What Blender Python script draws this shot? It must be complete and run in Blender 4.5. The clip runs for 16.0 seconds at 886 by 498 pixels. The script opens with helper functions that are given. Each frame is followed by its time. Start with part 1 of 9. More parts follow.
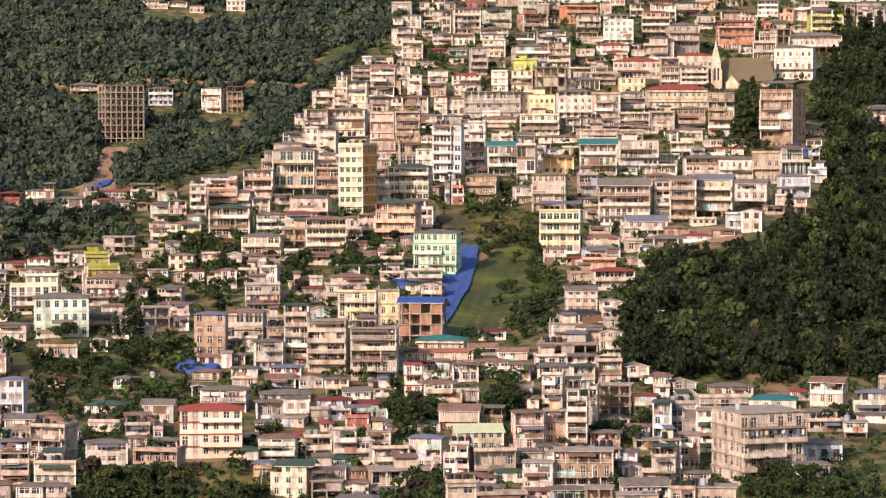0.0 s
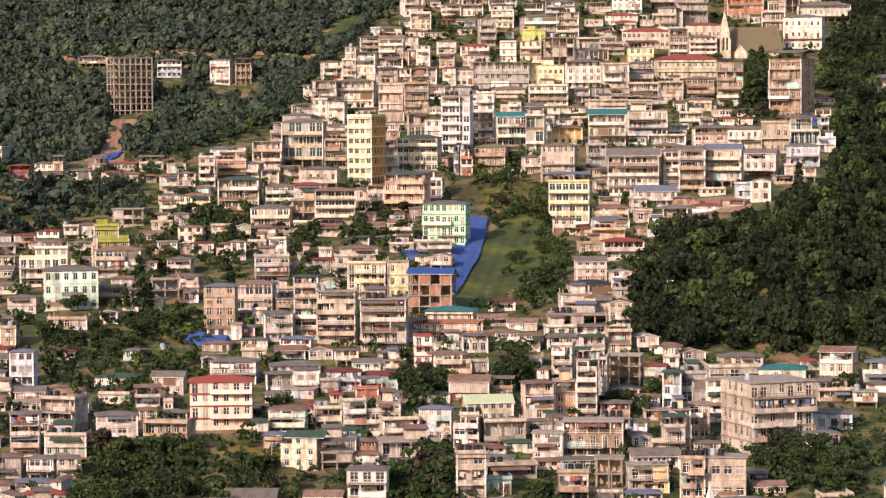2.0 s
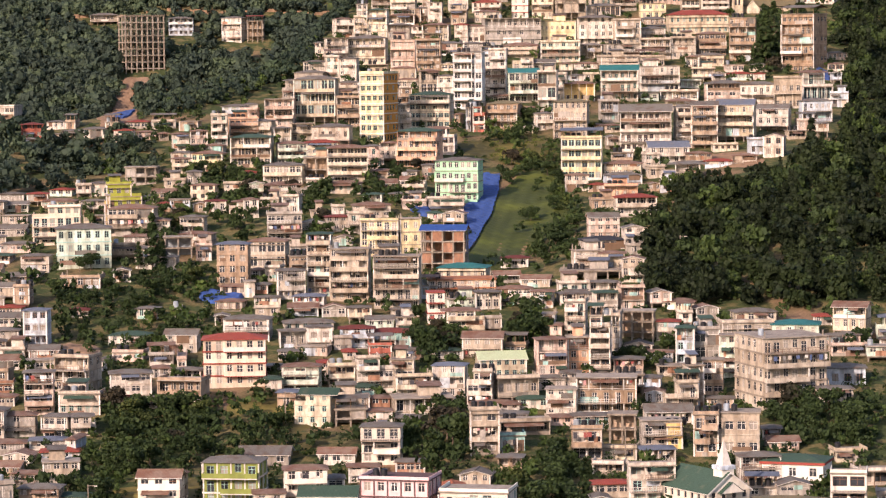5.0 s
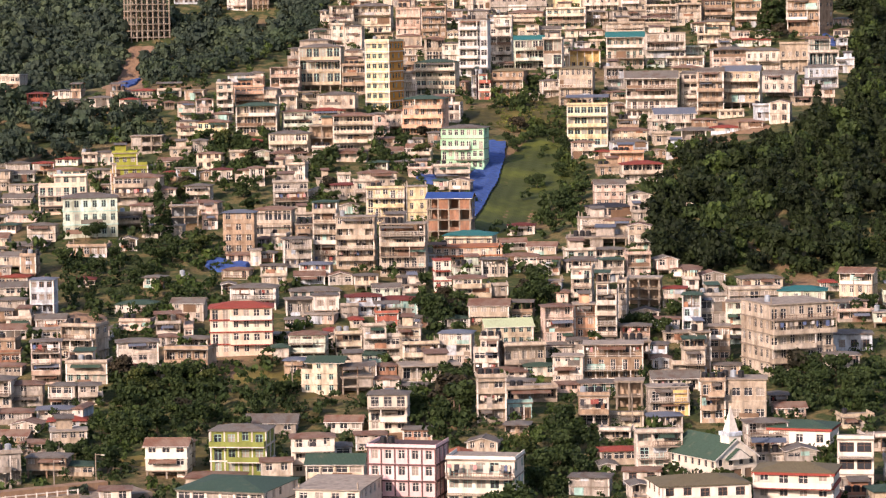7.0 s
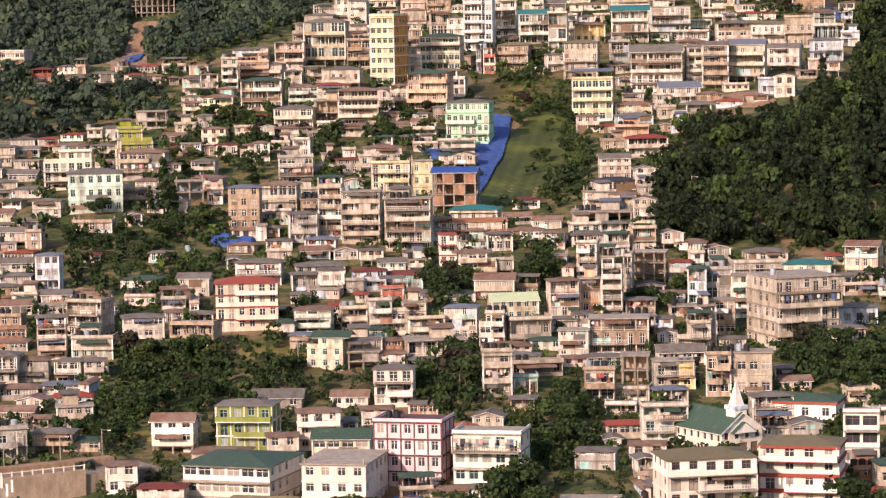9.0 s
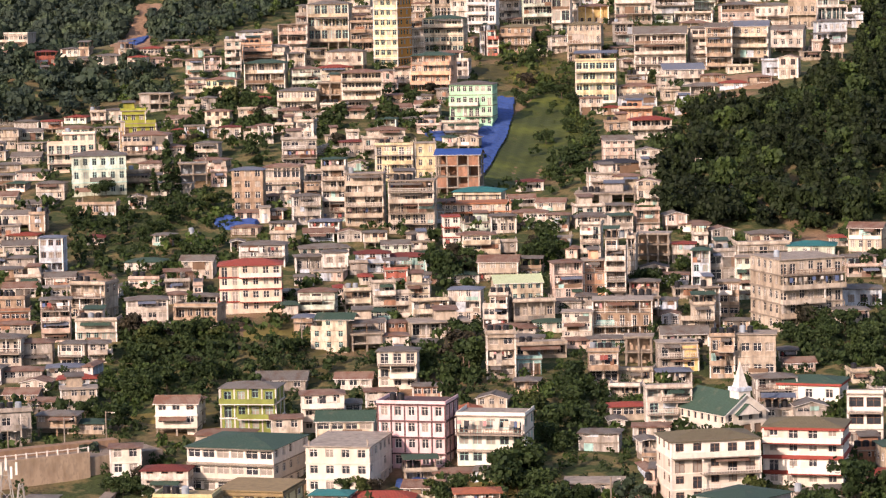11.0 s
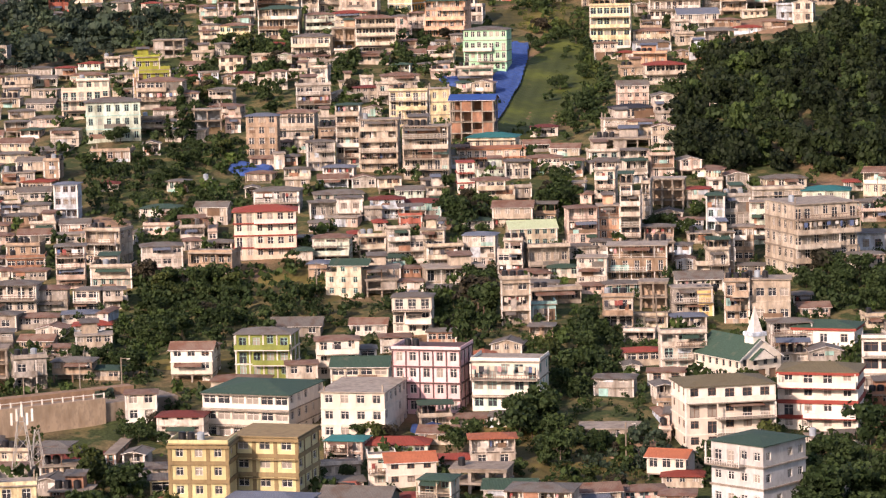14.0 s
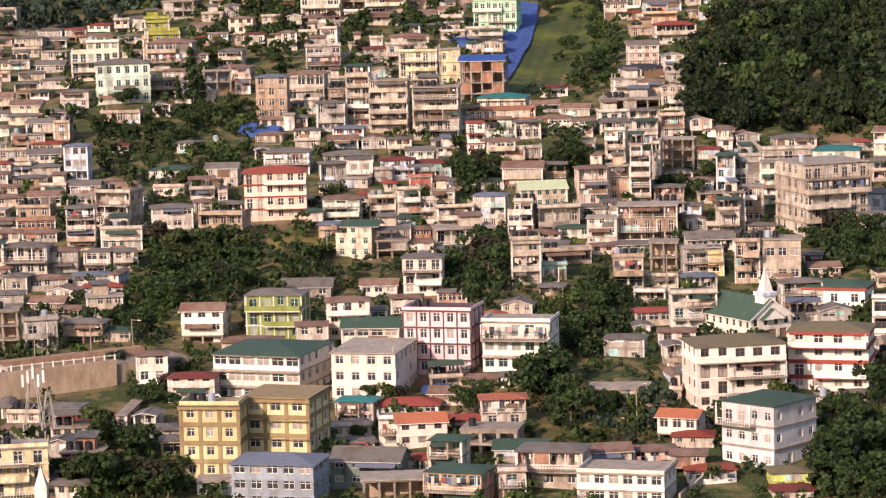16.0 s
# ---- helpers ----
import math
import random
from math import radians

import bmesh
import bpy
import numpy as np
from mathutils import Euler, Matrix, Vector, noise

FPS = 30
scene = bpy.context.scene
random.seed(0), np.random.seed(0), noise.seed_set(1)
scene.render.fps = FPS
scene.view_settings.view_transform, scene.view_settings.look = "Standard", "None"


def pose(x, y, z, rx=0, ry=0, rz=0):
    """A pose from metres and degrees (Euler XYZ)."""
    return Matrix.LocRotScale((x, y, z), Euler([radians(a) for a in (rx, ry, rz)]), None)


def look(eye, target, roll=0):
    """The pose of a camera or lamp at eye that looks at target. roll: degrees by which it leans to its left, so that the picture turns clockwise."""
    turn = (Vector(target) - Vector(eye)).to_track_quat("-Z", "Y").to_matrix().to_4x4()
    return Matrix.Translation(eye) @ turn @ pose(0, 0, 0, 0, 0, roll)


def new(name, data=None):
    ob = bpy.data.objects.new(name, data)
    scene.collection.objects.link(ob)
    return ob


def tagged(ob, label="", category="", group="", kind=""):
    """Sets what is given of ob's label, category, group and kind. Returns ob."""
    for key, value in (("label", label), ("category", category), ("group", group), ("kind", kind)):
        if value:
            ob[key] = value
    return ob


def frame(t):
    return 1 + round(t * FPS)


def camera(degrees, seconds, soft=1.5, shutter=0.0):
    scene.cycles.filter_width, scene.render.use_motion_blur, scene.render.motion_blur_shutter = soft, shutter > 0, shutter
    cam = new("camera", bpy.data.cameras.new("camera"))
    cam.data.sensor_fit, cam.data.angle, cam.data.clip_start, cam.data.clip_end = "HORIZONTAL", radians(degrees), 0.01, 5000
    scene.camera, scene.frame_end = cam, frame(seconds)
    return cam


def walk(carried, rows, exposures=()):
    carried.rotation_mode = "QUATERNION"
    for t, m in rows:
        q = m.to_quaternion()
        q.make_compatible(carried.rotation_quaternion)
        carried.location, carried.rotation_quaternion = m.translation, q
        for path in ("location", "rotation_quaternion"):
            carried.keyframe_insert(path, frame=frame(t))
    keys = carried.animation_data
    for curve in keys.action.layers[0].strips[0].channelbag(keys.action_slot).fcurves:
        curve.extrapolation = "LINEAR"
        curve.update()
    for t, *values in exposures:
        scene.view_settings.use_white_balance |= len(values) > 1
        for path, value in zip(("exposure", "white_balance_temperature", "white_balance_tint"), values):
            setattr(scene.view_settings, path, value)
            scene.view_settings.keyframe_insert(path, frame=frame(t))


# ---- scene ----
EYE = 112.0
cam = camera(17.0, 16.0, soft=1.25)
ROWS = [
    (0.0, 87.370, 0.150, -0.007),
    (0.5, 87.230, 0.218, 0.039),
    (1.0, 87.091, 0.262, 0.079),
    (1.5, 86.951, 0.320, 0.121),
    (2.0, 86.810, 0.380, 0.160),
    (2.5, 86.671, 0.425, 0.203),
    (3.0, 86.535, 0.470, 0.246),
    (3.5, 86.400, 0.507, 0.289),
    (4.0, 86.264, 0.556, 0.328),
    (6.5, 85.512, 0.819, 0.465),
    (7.0, 85.353, 0.893, 0.492),
    (7.5, 85.203, 0.968, 0.513),
    (8.0, 85.072, 1.012, 0.541),
    (8.5, 84.957, 1.045, 0.560),
    (9.0, 84.861, 1.070, 0.580),
    (11.5, 84.383, 1.174, 0.677),
    (12.0, 84.215, 1.209, 0.723),
    (12.5, 84.030, 1.215, 0.770),
    (13.0, 83.845, 1.242, 0.817),
    (13.5, 83.657, 1.284, 0.861),
    (14.0, 83.471, 1.307, 0.909),
    (14.5, 83.283, 1.336, 0.956),
    (15.0, 83.095, 1.369, 1.002),
    (15.5, 82.905, 1.455, 1.044),
    (16.0, 82.717, 1.476, 1.088),
]
walk(cam, [(t, pose(0, 0, EYE, rx, ry, rz)) for t, rx, ry, rz in ROWS], [(0.0, 0.63, 6600, 26)])

# ---- light: a low warm sun behind the camera's left shoulder, clear sky ----
SUN_ELEVATION, SUN_FROM = 26.0, 213.0   # degrees up; compass bearing (0 = +y, 90 = +x) the light comes from
world = bpy.data.worlds.new("clear_sky")
scene.world = world
world.use_nodes = True
sky = world.node_tree.nodes.new("ShaderNodeTexSky")
sky.sky_type = "NISHITA"
sky.sun_disc = False
sky.sun_elevation = radians(SUN_ELEVATION)
sky.sun_rotation = radians(SUN_FROM)
sky.air_density, sky.dust_density = 1.2, 2.0
world.node_tree.nodes["Background"].inputs["Strength"].default_value = 0.15
world.node_tree.links.new(sky.outputs[0], world.node_tree.nodes["Background"].inputs["Color"])
sun_data = bpy.data.lights.new("sun", "SUN")
sun_data.energy, sun_data.angle, sun_data.color = 4.0, radians(0.6), (1.0, 0.845, 0.675)
sun = new("sun", sun_data)
bearing, rise = radians(SUN_FROM), radians(SUN_ELEVATION)
toward = Vector((math.sin(bearing) * math.cos(rise), math.cos(bearing) * math.cos(rise), math.sin(rise)))
sun.matrix_world = look(toward * 900, (0, 0, 0))


# ---- materials ----
def shader(name, rough=0.85, metal=0.0, spec=0.3):
    mat = bpy.data.materials.new(name)
    mat.use_nodes = True
    nt = mat.node_tree
    b = nt.nodes["Principled BSDF"]
    b.inputs["Roughness"].default_value = rough
    b.inputs["Metallic"].default_value = metal
    b.inputs["Specular IOR Level"].default_value = spec
    return mat, nt, b


def tex_noise(nt, scale, detail=4.0, stretch=(1, 1, 1), space="Object"):
    co = nt.nodes.new("ShaderNodeTexCoord")
    mp = nt.nodes.new("ShaderNodeMapping")
    mp.inputs["Scale"].default_value = stretch
    n = nt.nodes.new("ShaderNodeTexNoise")
    n.inputs["Scale"].default_value = scale
    n.inputs["Detail"].default_value = detail
    nt.links.new(co.outputs[space], mp.inputs["Vector"])
    nt.links.new(mp.outputs[0], n.inputs["Vector"])
    return n


def ramp(nt, source, low, high):
    r = nt.nodes.new("ShaderNodeMapRange")
    r.inputs["From Min"].default_value, r.inputs["From Max"].default_value = low, high
    nt.links.new(source, r.inputs["Value"])
    return r.outputs[0]


def blend(nt, fac, a, b, how="MIX"):
    m = nt.nodes.new("ShaderNodeMix")
    m.data_type, m.blend_type = "RGBA", how
    for key, v in ((0, fac), (6, a), (7, b)):
        if isinstance(v, (int, float)):
            m.inputs[key].default_value = v
        elif isinstance(v, tuple):
            m.inputs[key].default_value = (*v, 1)
        else:
            nt.links.new(v, m.inputs[key])
    return m.outputs[2]


def bump(nt, b, height, strength, dist):
    n = nt.nodes.new("ShaderNodeBump")
    n.inputs["Strength"].default_value, n.inputs["Distance"].default_value = strength, dist
    nt.links.new(height, n.inputs["Height"])
    nt.links.new(n.outputs[0], b.inputs["Normal"])


def plaster(name, colour, dirt=0.92):
    """Painted render: rain streaks, blotches, a little hue drift from house to house."""
    mat, nt, b = shader(name)
    blot = tex_noise(nt, 0.45, 7, space="Object")
    streak = tex_noise(nt, 1.0, 6, (0.75, 0.75, 0.16))
    grain = tex_noise(nt, 9.0, 3)
    info = nt.nodes.new("ShaderNodeObjectInfo")
    dark = tuple(c * k for c, k in zip(colour, (0.36, 0.32, 0.28)))
    c1 = blend(nt, ramp(nt, streak.outputs[0], 0.40, 0.66), colour, dark)
    c2 = blend(nt, ramp(nt, blot.outputs[0], 0.30, 0.55), colour, c1)
    grime = tex_noise(nt, 1.7, 6, (1.0, 1.0, 0.6))
    c2 = blend(nt, ramp(nt, grime.outputs[0], 0.48, 0.68), c2, tuple(0.45 * c + 0.04 for c in colour))
    mixed = blend(nt, dirt, colour, c2)
    tone = blend(nt, info.outputs["Random"], (0.74, 0.69, 0.64), (1.0, 1.0, 1.0))
    toned = blend(nt, 1.0, mixed, tone, "MULTIPLY")
    nt.links.new(toned, b.inputs["Base Color"])
    bump(nt, b, grain.outputs[0], 0.25, 0.02)
    return mat


def sheet_metal(name, colour, rust, amount):
    """Corrugated roofing with rust blotches and lapped sheets."""
    mat, nt, b = shader(name, 0.75, 0.0, 0.2)
    blot = tex_noise(nt, 0.55, 6)
    fine = tex_noise(nt, 3.0, 5, (3.0, 0.5, 1.0))
    info = nt.nodes.new("ShaderNodeObjectInfo")
    c1 = blend(nt, ramp(nt, blot.outputs[0], 0.62 - 0.3 * amount, 0.80 - 0.25 * amount), colour, rust)
    c2 = blend(nt, ramp(nt, fine.outputs[0], 0.35, 0.8), c1, tuple(c * 0.6 for c in colour))
    tone = blend(nt, info.outputs["Random"], (0.78, 0.78, 0.80), (1.0, 1.0, 1.0))
    nt.links.new(blend(nt, 1.0, c2, tone, "MULTIPLY"), b.inputs["Base Color"])
    co = nt.nodes.new("ShaderNodeTexCoord")
    wv = nt.nodes.new("ShaderNodeTexWave")
    wv.inputs["Scale"].default_value = 1.3
    wv.bands_direction = "X"
    nt.links.new(co.outputs["Object"], wv.inputs["Vector"])
    bump(nt, b, wv.outputs[0], 0.6, 0.05)
    return mat


def foliage(name, dark, light, spot):
    mat, nt, b = shader(name, 0.75, 0.0, 0.25)
    geo = nt.nodes.new("ShaderNodeNewGeometry")
    info = nt.nodes.new("ShaderNodeObjectInfo")
    big = tex_noise(nt, spot, 3)
    c = blend(nt, geo.outputs["Random Per Island"], dark, light)
    c = blend(nt, ramp(nt, big.outputs[0], 0.35, 0.7), c, tuple(0.5 * (p + q) * 1.25 for p, q in zip(dark, light)))
    patch = tex_noise(nt, 0.07, 3, space="Object")
    c = blend(nt, ramp(nt, patch.outputs[0], 0.46, 0.70), blend(nt, 1.0, c, (0.8, 0.8, 0.85), "MULTIPLY"), blend(nt, 1.0, c, (1.9, 1.75, 1.35), "MULTIPLY"))
    tone = blend(nt, info.outputs["Random"], (0.65, 0.72, 0.60), (1.15, 1.1, 1.0))
    c = blend(nt, 1.0, c, tone, "MULTIPLY")
    nt.links.new(c, b.inputs["Base Color"])
    thin = nt.nodes.new("ShaderNodeBsdfTranslucent")
    mix = nt.nodes.new("ShaderNodeMixShader")
    mix.inputs[0].default_value = 0.2
    nt.links.new(c, thin.inputs["Color"])
    nt.links.new(b.outputs[0], mix.inputs[1])
    nt.links.new(thin.outputs[0], mix.inputs[2])
    nt.links.new(mix.outputs[0], nt.nodes["Material Output"].inputs["Surface"])
    return mat


def glass(name, colour, rough):
    mat, nt, b = shader(name, rough, 0.0, 0.5)
    info = nt.nodes.new("ShaderNodeObjectInfo")
    n = tex_noise(nt, 1.2, 2)
    c = blend(nt, n.outputs[0], colour, tuple(c * 2.2 for c in colour))
    nt.links.new(c, b.inputs["Base Color"])
    return mat


def earth(name):
    mat, nt, b = shader(name, 0.95, 0.0, 0.15)
    big = tex_noise(nt, 0.035, 6)
    mid = tex_noise(nt, 0.22, 6)
    fine = tex_noise(nt, 1.6, 5)
    green = blend(nt, ramp(nt, fine.outputs[0], 0.3, 0.7), (0.022, 0.034, 0.012), (0.060, 0.075, 0.026))
    soil = blend(nt, ramp(nt, fine.outputs[0], 0.3, 0.7), (0.16, 0.095, 0.055), (0.27, 0.175, 0.105))
    straw = blend(nt, ramp(nt, fine.outputs[0], 0.3, 0.7), (0.08, 0.075, 0.03), (0.17, 0.13, 0.06))
    c = blend(nt, ramp(nt, mid.outputs[0], 0.48, 0.58), green, straw)
    c = blend(nt, ramp(nt, big.outputs[0], 0.56, 0.70), c, soil)
    nt.links.new(c, b.inputs["Base Color"])
    bump(nt, b, fine.outputs[0], 0.7, 0.4)
    return mat


WALL = {
    "wh": plaster("white_plaster", (0.645, 0.585, 0.51)), "cr": plaster("cream_plaster", (0.64, 0.56, 0.43)),
    "cy": plaster("yellow_cream_plaster", (0.74, 0.64, 0.40)), "be": plaster("beige_cement", (0.51, 0.44, 0.355), 0.9),
    "gr": plaster("grey_cement", (0.40, 0.365, 0.325), 0.9), "ta": plaster("tan_cement", (0.42, 0.31, 0.22), 0.9),
    "pk": plaster("pale_pink_plaster", (0.66, 0.51, 0.43)), "pp": plaster("pink_plaster", (0.80, 0.53, 0.54), 0.3),
    "pe": plaster("peach_plaster", (0.70, 0.42, 0.28)), "or": plaster("orange_plaster", (0.66, 0.29, 0.16)),
    "ye": plaster("yellow_plaster", (0.72, 0.52, 0.22)), "lg": plaster("pale_green_plaster", (0.58, 0.66, 0.56)),
    "mi": plaster("mint_green_plaster", (0.36, 0.64, 0.43), 0.35), "li": plaster("lime_plaster", (0.55, 0.62, 0.16)),
    "lm": plaster("leaf_green_plaster", (0.24, 0.29, 0.07), 0.5), "ol": plaster("olive_plaster", (0.32, 0.35, 0.05), 0.55),
    "ov": plaster("mustard_plaster", (0.62, 0.55, 0.30), 0.4), "bl": plaster("pale_blue_plaster", (0.55, 0.62, 0.70)),
    "bg": plaster("blue_grey_plaster", (0.30, 0.35, 0.40), 0.55), "bw": plaster("blue_white_plaster", (0.56, 0.57, 0.575), 0.45),
    "br": plaster("brick_brown", (0.36, 0.19, 0.12), 0.9), "rd": plaster("red_plaster", (0.42, 0.13, 0.09)),
    "dg": plaster("dark_green_grey_plaster", (0.16, 0.21, 0.19)), "te": plaster("turquoise_plaster", (0.36, 0.60, 0.56)),
    "rc": plaster("rose_cream_plaster", (0.76, 0.62, 0.50), 0.5), "oc": plaster("apricot_plaster", (0.66, 0.52, 0.40)),
    "oe": plaster("ochre_orange_plaster", (0.62, 0.28, 0.05), 0.3),
    "wr": plaster("clean_white_plaster", (0.74, 0.685, 0.60), 0.35),
}
ROOF = {
    "g": sheet_metal("grey_sheet_roof", (0.165, 0.15, 0.13), (0.12, 0.075, 0.05), 0.5), "r": sheet_metal("rusty_sheet_roof", (0.23, 0.155, 0.115), (0.17, 0.075, 0.045), 0.7),
    "n": sheet_metal("green_sheet_roof", (0.045, 0.082, 0.058), (0.12, 0.12, 0.08), 0.15), "t": sheet_metal("teal_sheet_roof", (0.03, 0.17, 0.17), (0.08, 0.14, 0.13), 0.1),
    "R": sheet_metal("red_sheet_roof", (0.28, 0.06, 0.04), (0.18, 0.09, 0.05), 0.2), "b": sheet_metal("blue_grey_sheet_roof", (0.14, 0.16, 0.20), (0.20, 0.18, 0.16), 0.2),
    "B": sheet_metal("blue_tarpaulin_roof", (0.03, 0.08, 0.27), (0.05, 0.09, 0.22), 0.1), "k": sheet_metal("dark_slate_sheet_roof", (0.03, 0.032, 0.04), (0.06, 0.05, 0.045), 0.1),
    "D": sheet_metal("dark_red_sheet_roof", (0.16, 0.04, 0.03), (0.10, 0.04, 0.03), 0.2), "O": sheet_metal("olive_sheet_roof", (0.17, 0.14, 0.08), (0.13, 0.09, 0.05), 0.2),
    "d": sheet_metal("orange_red_sheet_roof", (0.42, 0.14, 0.07), (0.28, 0.11, 0.06), 0.3), "m": sheet_metal("pale_green_sheet_roof", (0.42, 0.48, 0.30), (0.30, 0.30, 0.18), 0.15),
}
CONCRETE = plaster("bare_concrete", (0.32, 0.275, 0.225), 0.7)
PALE_TRIM = plaster("pale_trim_paint", (0.72, 0.69, 0.64), 0.5)
ROAD_WALL = plaster("dusty_tan_concrete", (0.46, 0.36, 0.26), 0.6)
RUST_TRIM = plaster("rust_orange_trim", (0.42, 0.17, 0.08), 0.4)
RED_TRIM = plaster("red_trim_paint", (0.27, 0.055, 0.04), 0.2)
BROWN_TRIM = plaster("brown_trim_paint", (0.20, 0.12, 0.08), 0.5)
MUSTARD_TRIM = plaster("dark_mustard_trim", (0.27, 0.20, 0.10), 0.5)
PLUM_TRIM = plaster("plum_trim_paint", (0.12, 0.07, 0.07), 0.2)
GLASS = glass("dark_window_glass", (0.022, 0.024, 0.028), 0.15)
CURTAIN = glass("curtained_window_glass", (0.16, 0.14, 0.12), 0.3)
TIMBER = plaster("weathered_timber", (0.20, 0.13, 0.085), 0.5)
STEEL = plaster("galvanised_steel", (0.34, 0.33, 0.31), 0.4)
TANK = shader("black_plastic_tank", 0.5)[0]
TANK.node_tree.nodes["Principled BSDF"].inputs["Base Color"].default_value = (0.015, 0.015, 0.017, 1)
BLUE_TARP = plaster("blue_tarpaulin", (0.03, 0.075, 0.25), 0.6)
DRY_GRASS = foliage("dry_straw_grass", (0.055, 0.055, 0.020), (0.13, 0.105, 0.042), 0.3)
SOIL = plaster("bare_brown_soil", (0.31, 0.20, 0.125), 0.6)
MEADOW = foliage("far_meadow_grass", (0.034, 0.052, 0.018), (0.055, 0.075, 0.026), 0.05)
GRASS = foliage("mown_grass", (0.036, 0.052, 0.012), (0.066, 0.082, 0.020), 0.2)
CLOTH = [plaster("washing_" + n, c, 0.1) for n, c in (("white", (0.70, 0.68, 0.66)), ("cream", (0.6, 0.52, 0.42)), ("white_sheet", (0.62, 0.60, 0.57)), ("grey", (0.25, 0.24, 0.23)), ("cream_sheet", (0.52, 0.46, 0.38)), ("red", (0.26, 0.07, 0.06)), ("blue", (0.10, 0.14, 0.26)), ("dark", (0.05, 0.05, 0.06)), ("rose", (0.5, 0.28, 0.28)))]
LEAF = foliage("broad_leaves", (0.014, 0.030, 0.008), (0.040, 0.064, 0.018), 0.25)
# broad leaf green darkened: the spur's shade is put into the base colour
SPUR_SHADE_LEAF = foliage("spur_leaves_painted_shade", (0.005, 0.010, 0.003), (0.014, 0.025, 0.007), 0.08)
LEAF_YELLOW = foliage("yellowing_leaves", (0.026, 0.042, 0.010), (0.075, 0.092, 0.024), 0.25)
LEAF_BROWN = foliage("reddish_leaves", (0.022, 0.020, 0.013), (0.050, 0.042, 0.026), 0.25)
# bluish green: distance haze of the far hill mixed into the leaf colour
HAZE_TINT_LEAF = foliage("haze_tinted_leaves", (0.021, 0.038, 0.029), (0.036, 0.054, 0.038), 0.03)
BARK = plaster("tree_bark", (0.14, 0.10, 0.075), 0.9)
EARTH = earth("hillside_earth_and_grass")


# ---- mesh kit ----
class Mesh:
    def __init__(self):
        self.v, self.f, self.m, self.mats = [], [], [], []

    def slot(self, mat):
        if mat not in self.mats:
            self.mats.append(mat)
        return self.mats.index(mat)

    def poly(self, pts, mat):
        k = len(self.v)
        self.v.extend(pts)
        self.f.append(tuple(range(k, k + len(pts))))
        self.m.append(self.slot(mat))

    def box(self, x0, x1, y0, y1, z0, z1, mat):
        k = len(self.v)
        self.v.extend([(x0, y0, z0), (x1, y0, z0), (x1, y1, z0), (x0, y1, z0), (x0, y0, z1), (x1, y0, z1), (x1, y1, z1), (x0, y1, z1)])
        s = self.slot(mat)
        for q in ((0, 3, 2, 1), (4, 5, 6, 7), (0, 1, 5, 4), (1, 2, 6, 5), (2, 3, 7, 6), (3, 0, 4, 7)):
            self.f.append(tuple(k + i for i in q))
            self.m.append(s)

    def drum(self, x, y, z0, z1, r, mat, top=0.6, n=10):
        k = len(self.v)
        rings = ((z0, r), (z1 - 0.25 * r, r), (z1, r * top))
        for z, q in rings:
            self.v.extend([(x + q * math.cos(6.2832 * i / n), y + q * math.sin(6.2832 * i / n), z) for i in range(n)])
        s = self.slot(mat)
        for j in range(2):
            for i in range(n):
                self.f.append((k + j * n + i, k + j * n + (i + 1) % n, k + j * n + n + (i + 1) % n, k + j * n + n + i))
                self.m.append(s)
        self.f.append(tuple(k + 2 * n + i for i in range(n)))
        self.m.append(s)

    def data(self, name):
        """The mesh, with corners that meet welded."""
        where, first, verts = {}, [], []
        for x, y, z in self.v:
            key = (round(x, 3), round(y, 3), round(z, 3))
            if key not in where:
                where[key] = len(verts)
                verts.append(key)
            first.append(where[key])
        faces, slots = [], []
        for f, s in zip(self.f, self.m):
            q = tuple(dict.fromkeys(first[i] for i in f))
            if len(q) > 2:
                faces.append(q)
                slots.append(s)
        self.m = slots
        me = bpy.data.meshes.new(name)
        me.from_pydata(verts, [], faces)
        for mat in self.mats:
            me.materials.append(mat)
        me.polygons.foreach_set("material_index", self.m)
        me.update()
        return me


def part(name, mesh, parent, label="", at=None):
    """One mesh object under a thing or under a part."""
    ob = new(name, mesh if isinstance(mesh, bpy.types.Mesh) else mesh.data(name))
    ob.parent = parent
    if at is not None:
        ob.matrix_basis = at
    return tagged(ob, label) if label else ob


def thing(name, m, label, category, group=""):
    ob = new(name)
    ob.empty_display_size = 0.5
    ob.matrix_basis = m
    return tagged(ob, label, category, group)


# ground: height over the plan, the first eye at z = 0
KNOT_Y = [-4000, -300, -20, 4, 12, 60, 150, 260, 380, 437, 478, 541, 602, 670, 750, 858, 965, 1082, 1195, 1311, 1345, 1480, 1900, 4500]
KNOT_Z = [-60, 10, -1.2, -1.7, -7, -38, -85, -103, -98, -93.3, -89.5, -82.5, -74.6, -63.9, -51.5, -36.0, -18.4, 4.1, 27.3, 49.0, 50.0, 26, -40, -60]
LEFT_Y = [-4000, 820, 880, 922, 1000, 1100, 1200, 1250, 1400, 1530, 1570, 1750, 4500]
LEFT_Z = [0, 0, -31, -27, -42, -52, -44, -32, 12, 55, 59, 20, -60]
EDGE_Y = [800, 880, 922, 1015, 1090, 1253, 1311, 1700]
EDGE_X = [-260, -200, -122, -60, -53, -24, -10, 60]


def soft_step(a):
    a = np.clip(a, 0.0, 1.0)
    return a * a * (3 - 2 * a)


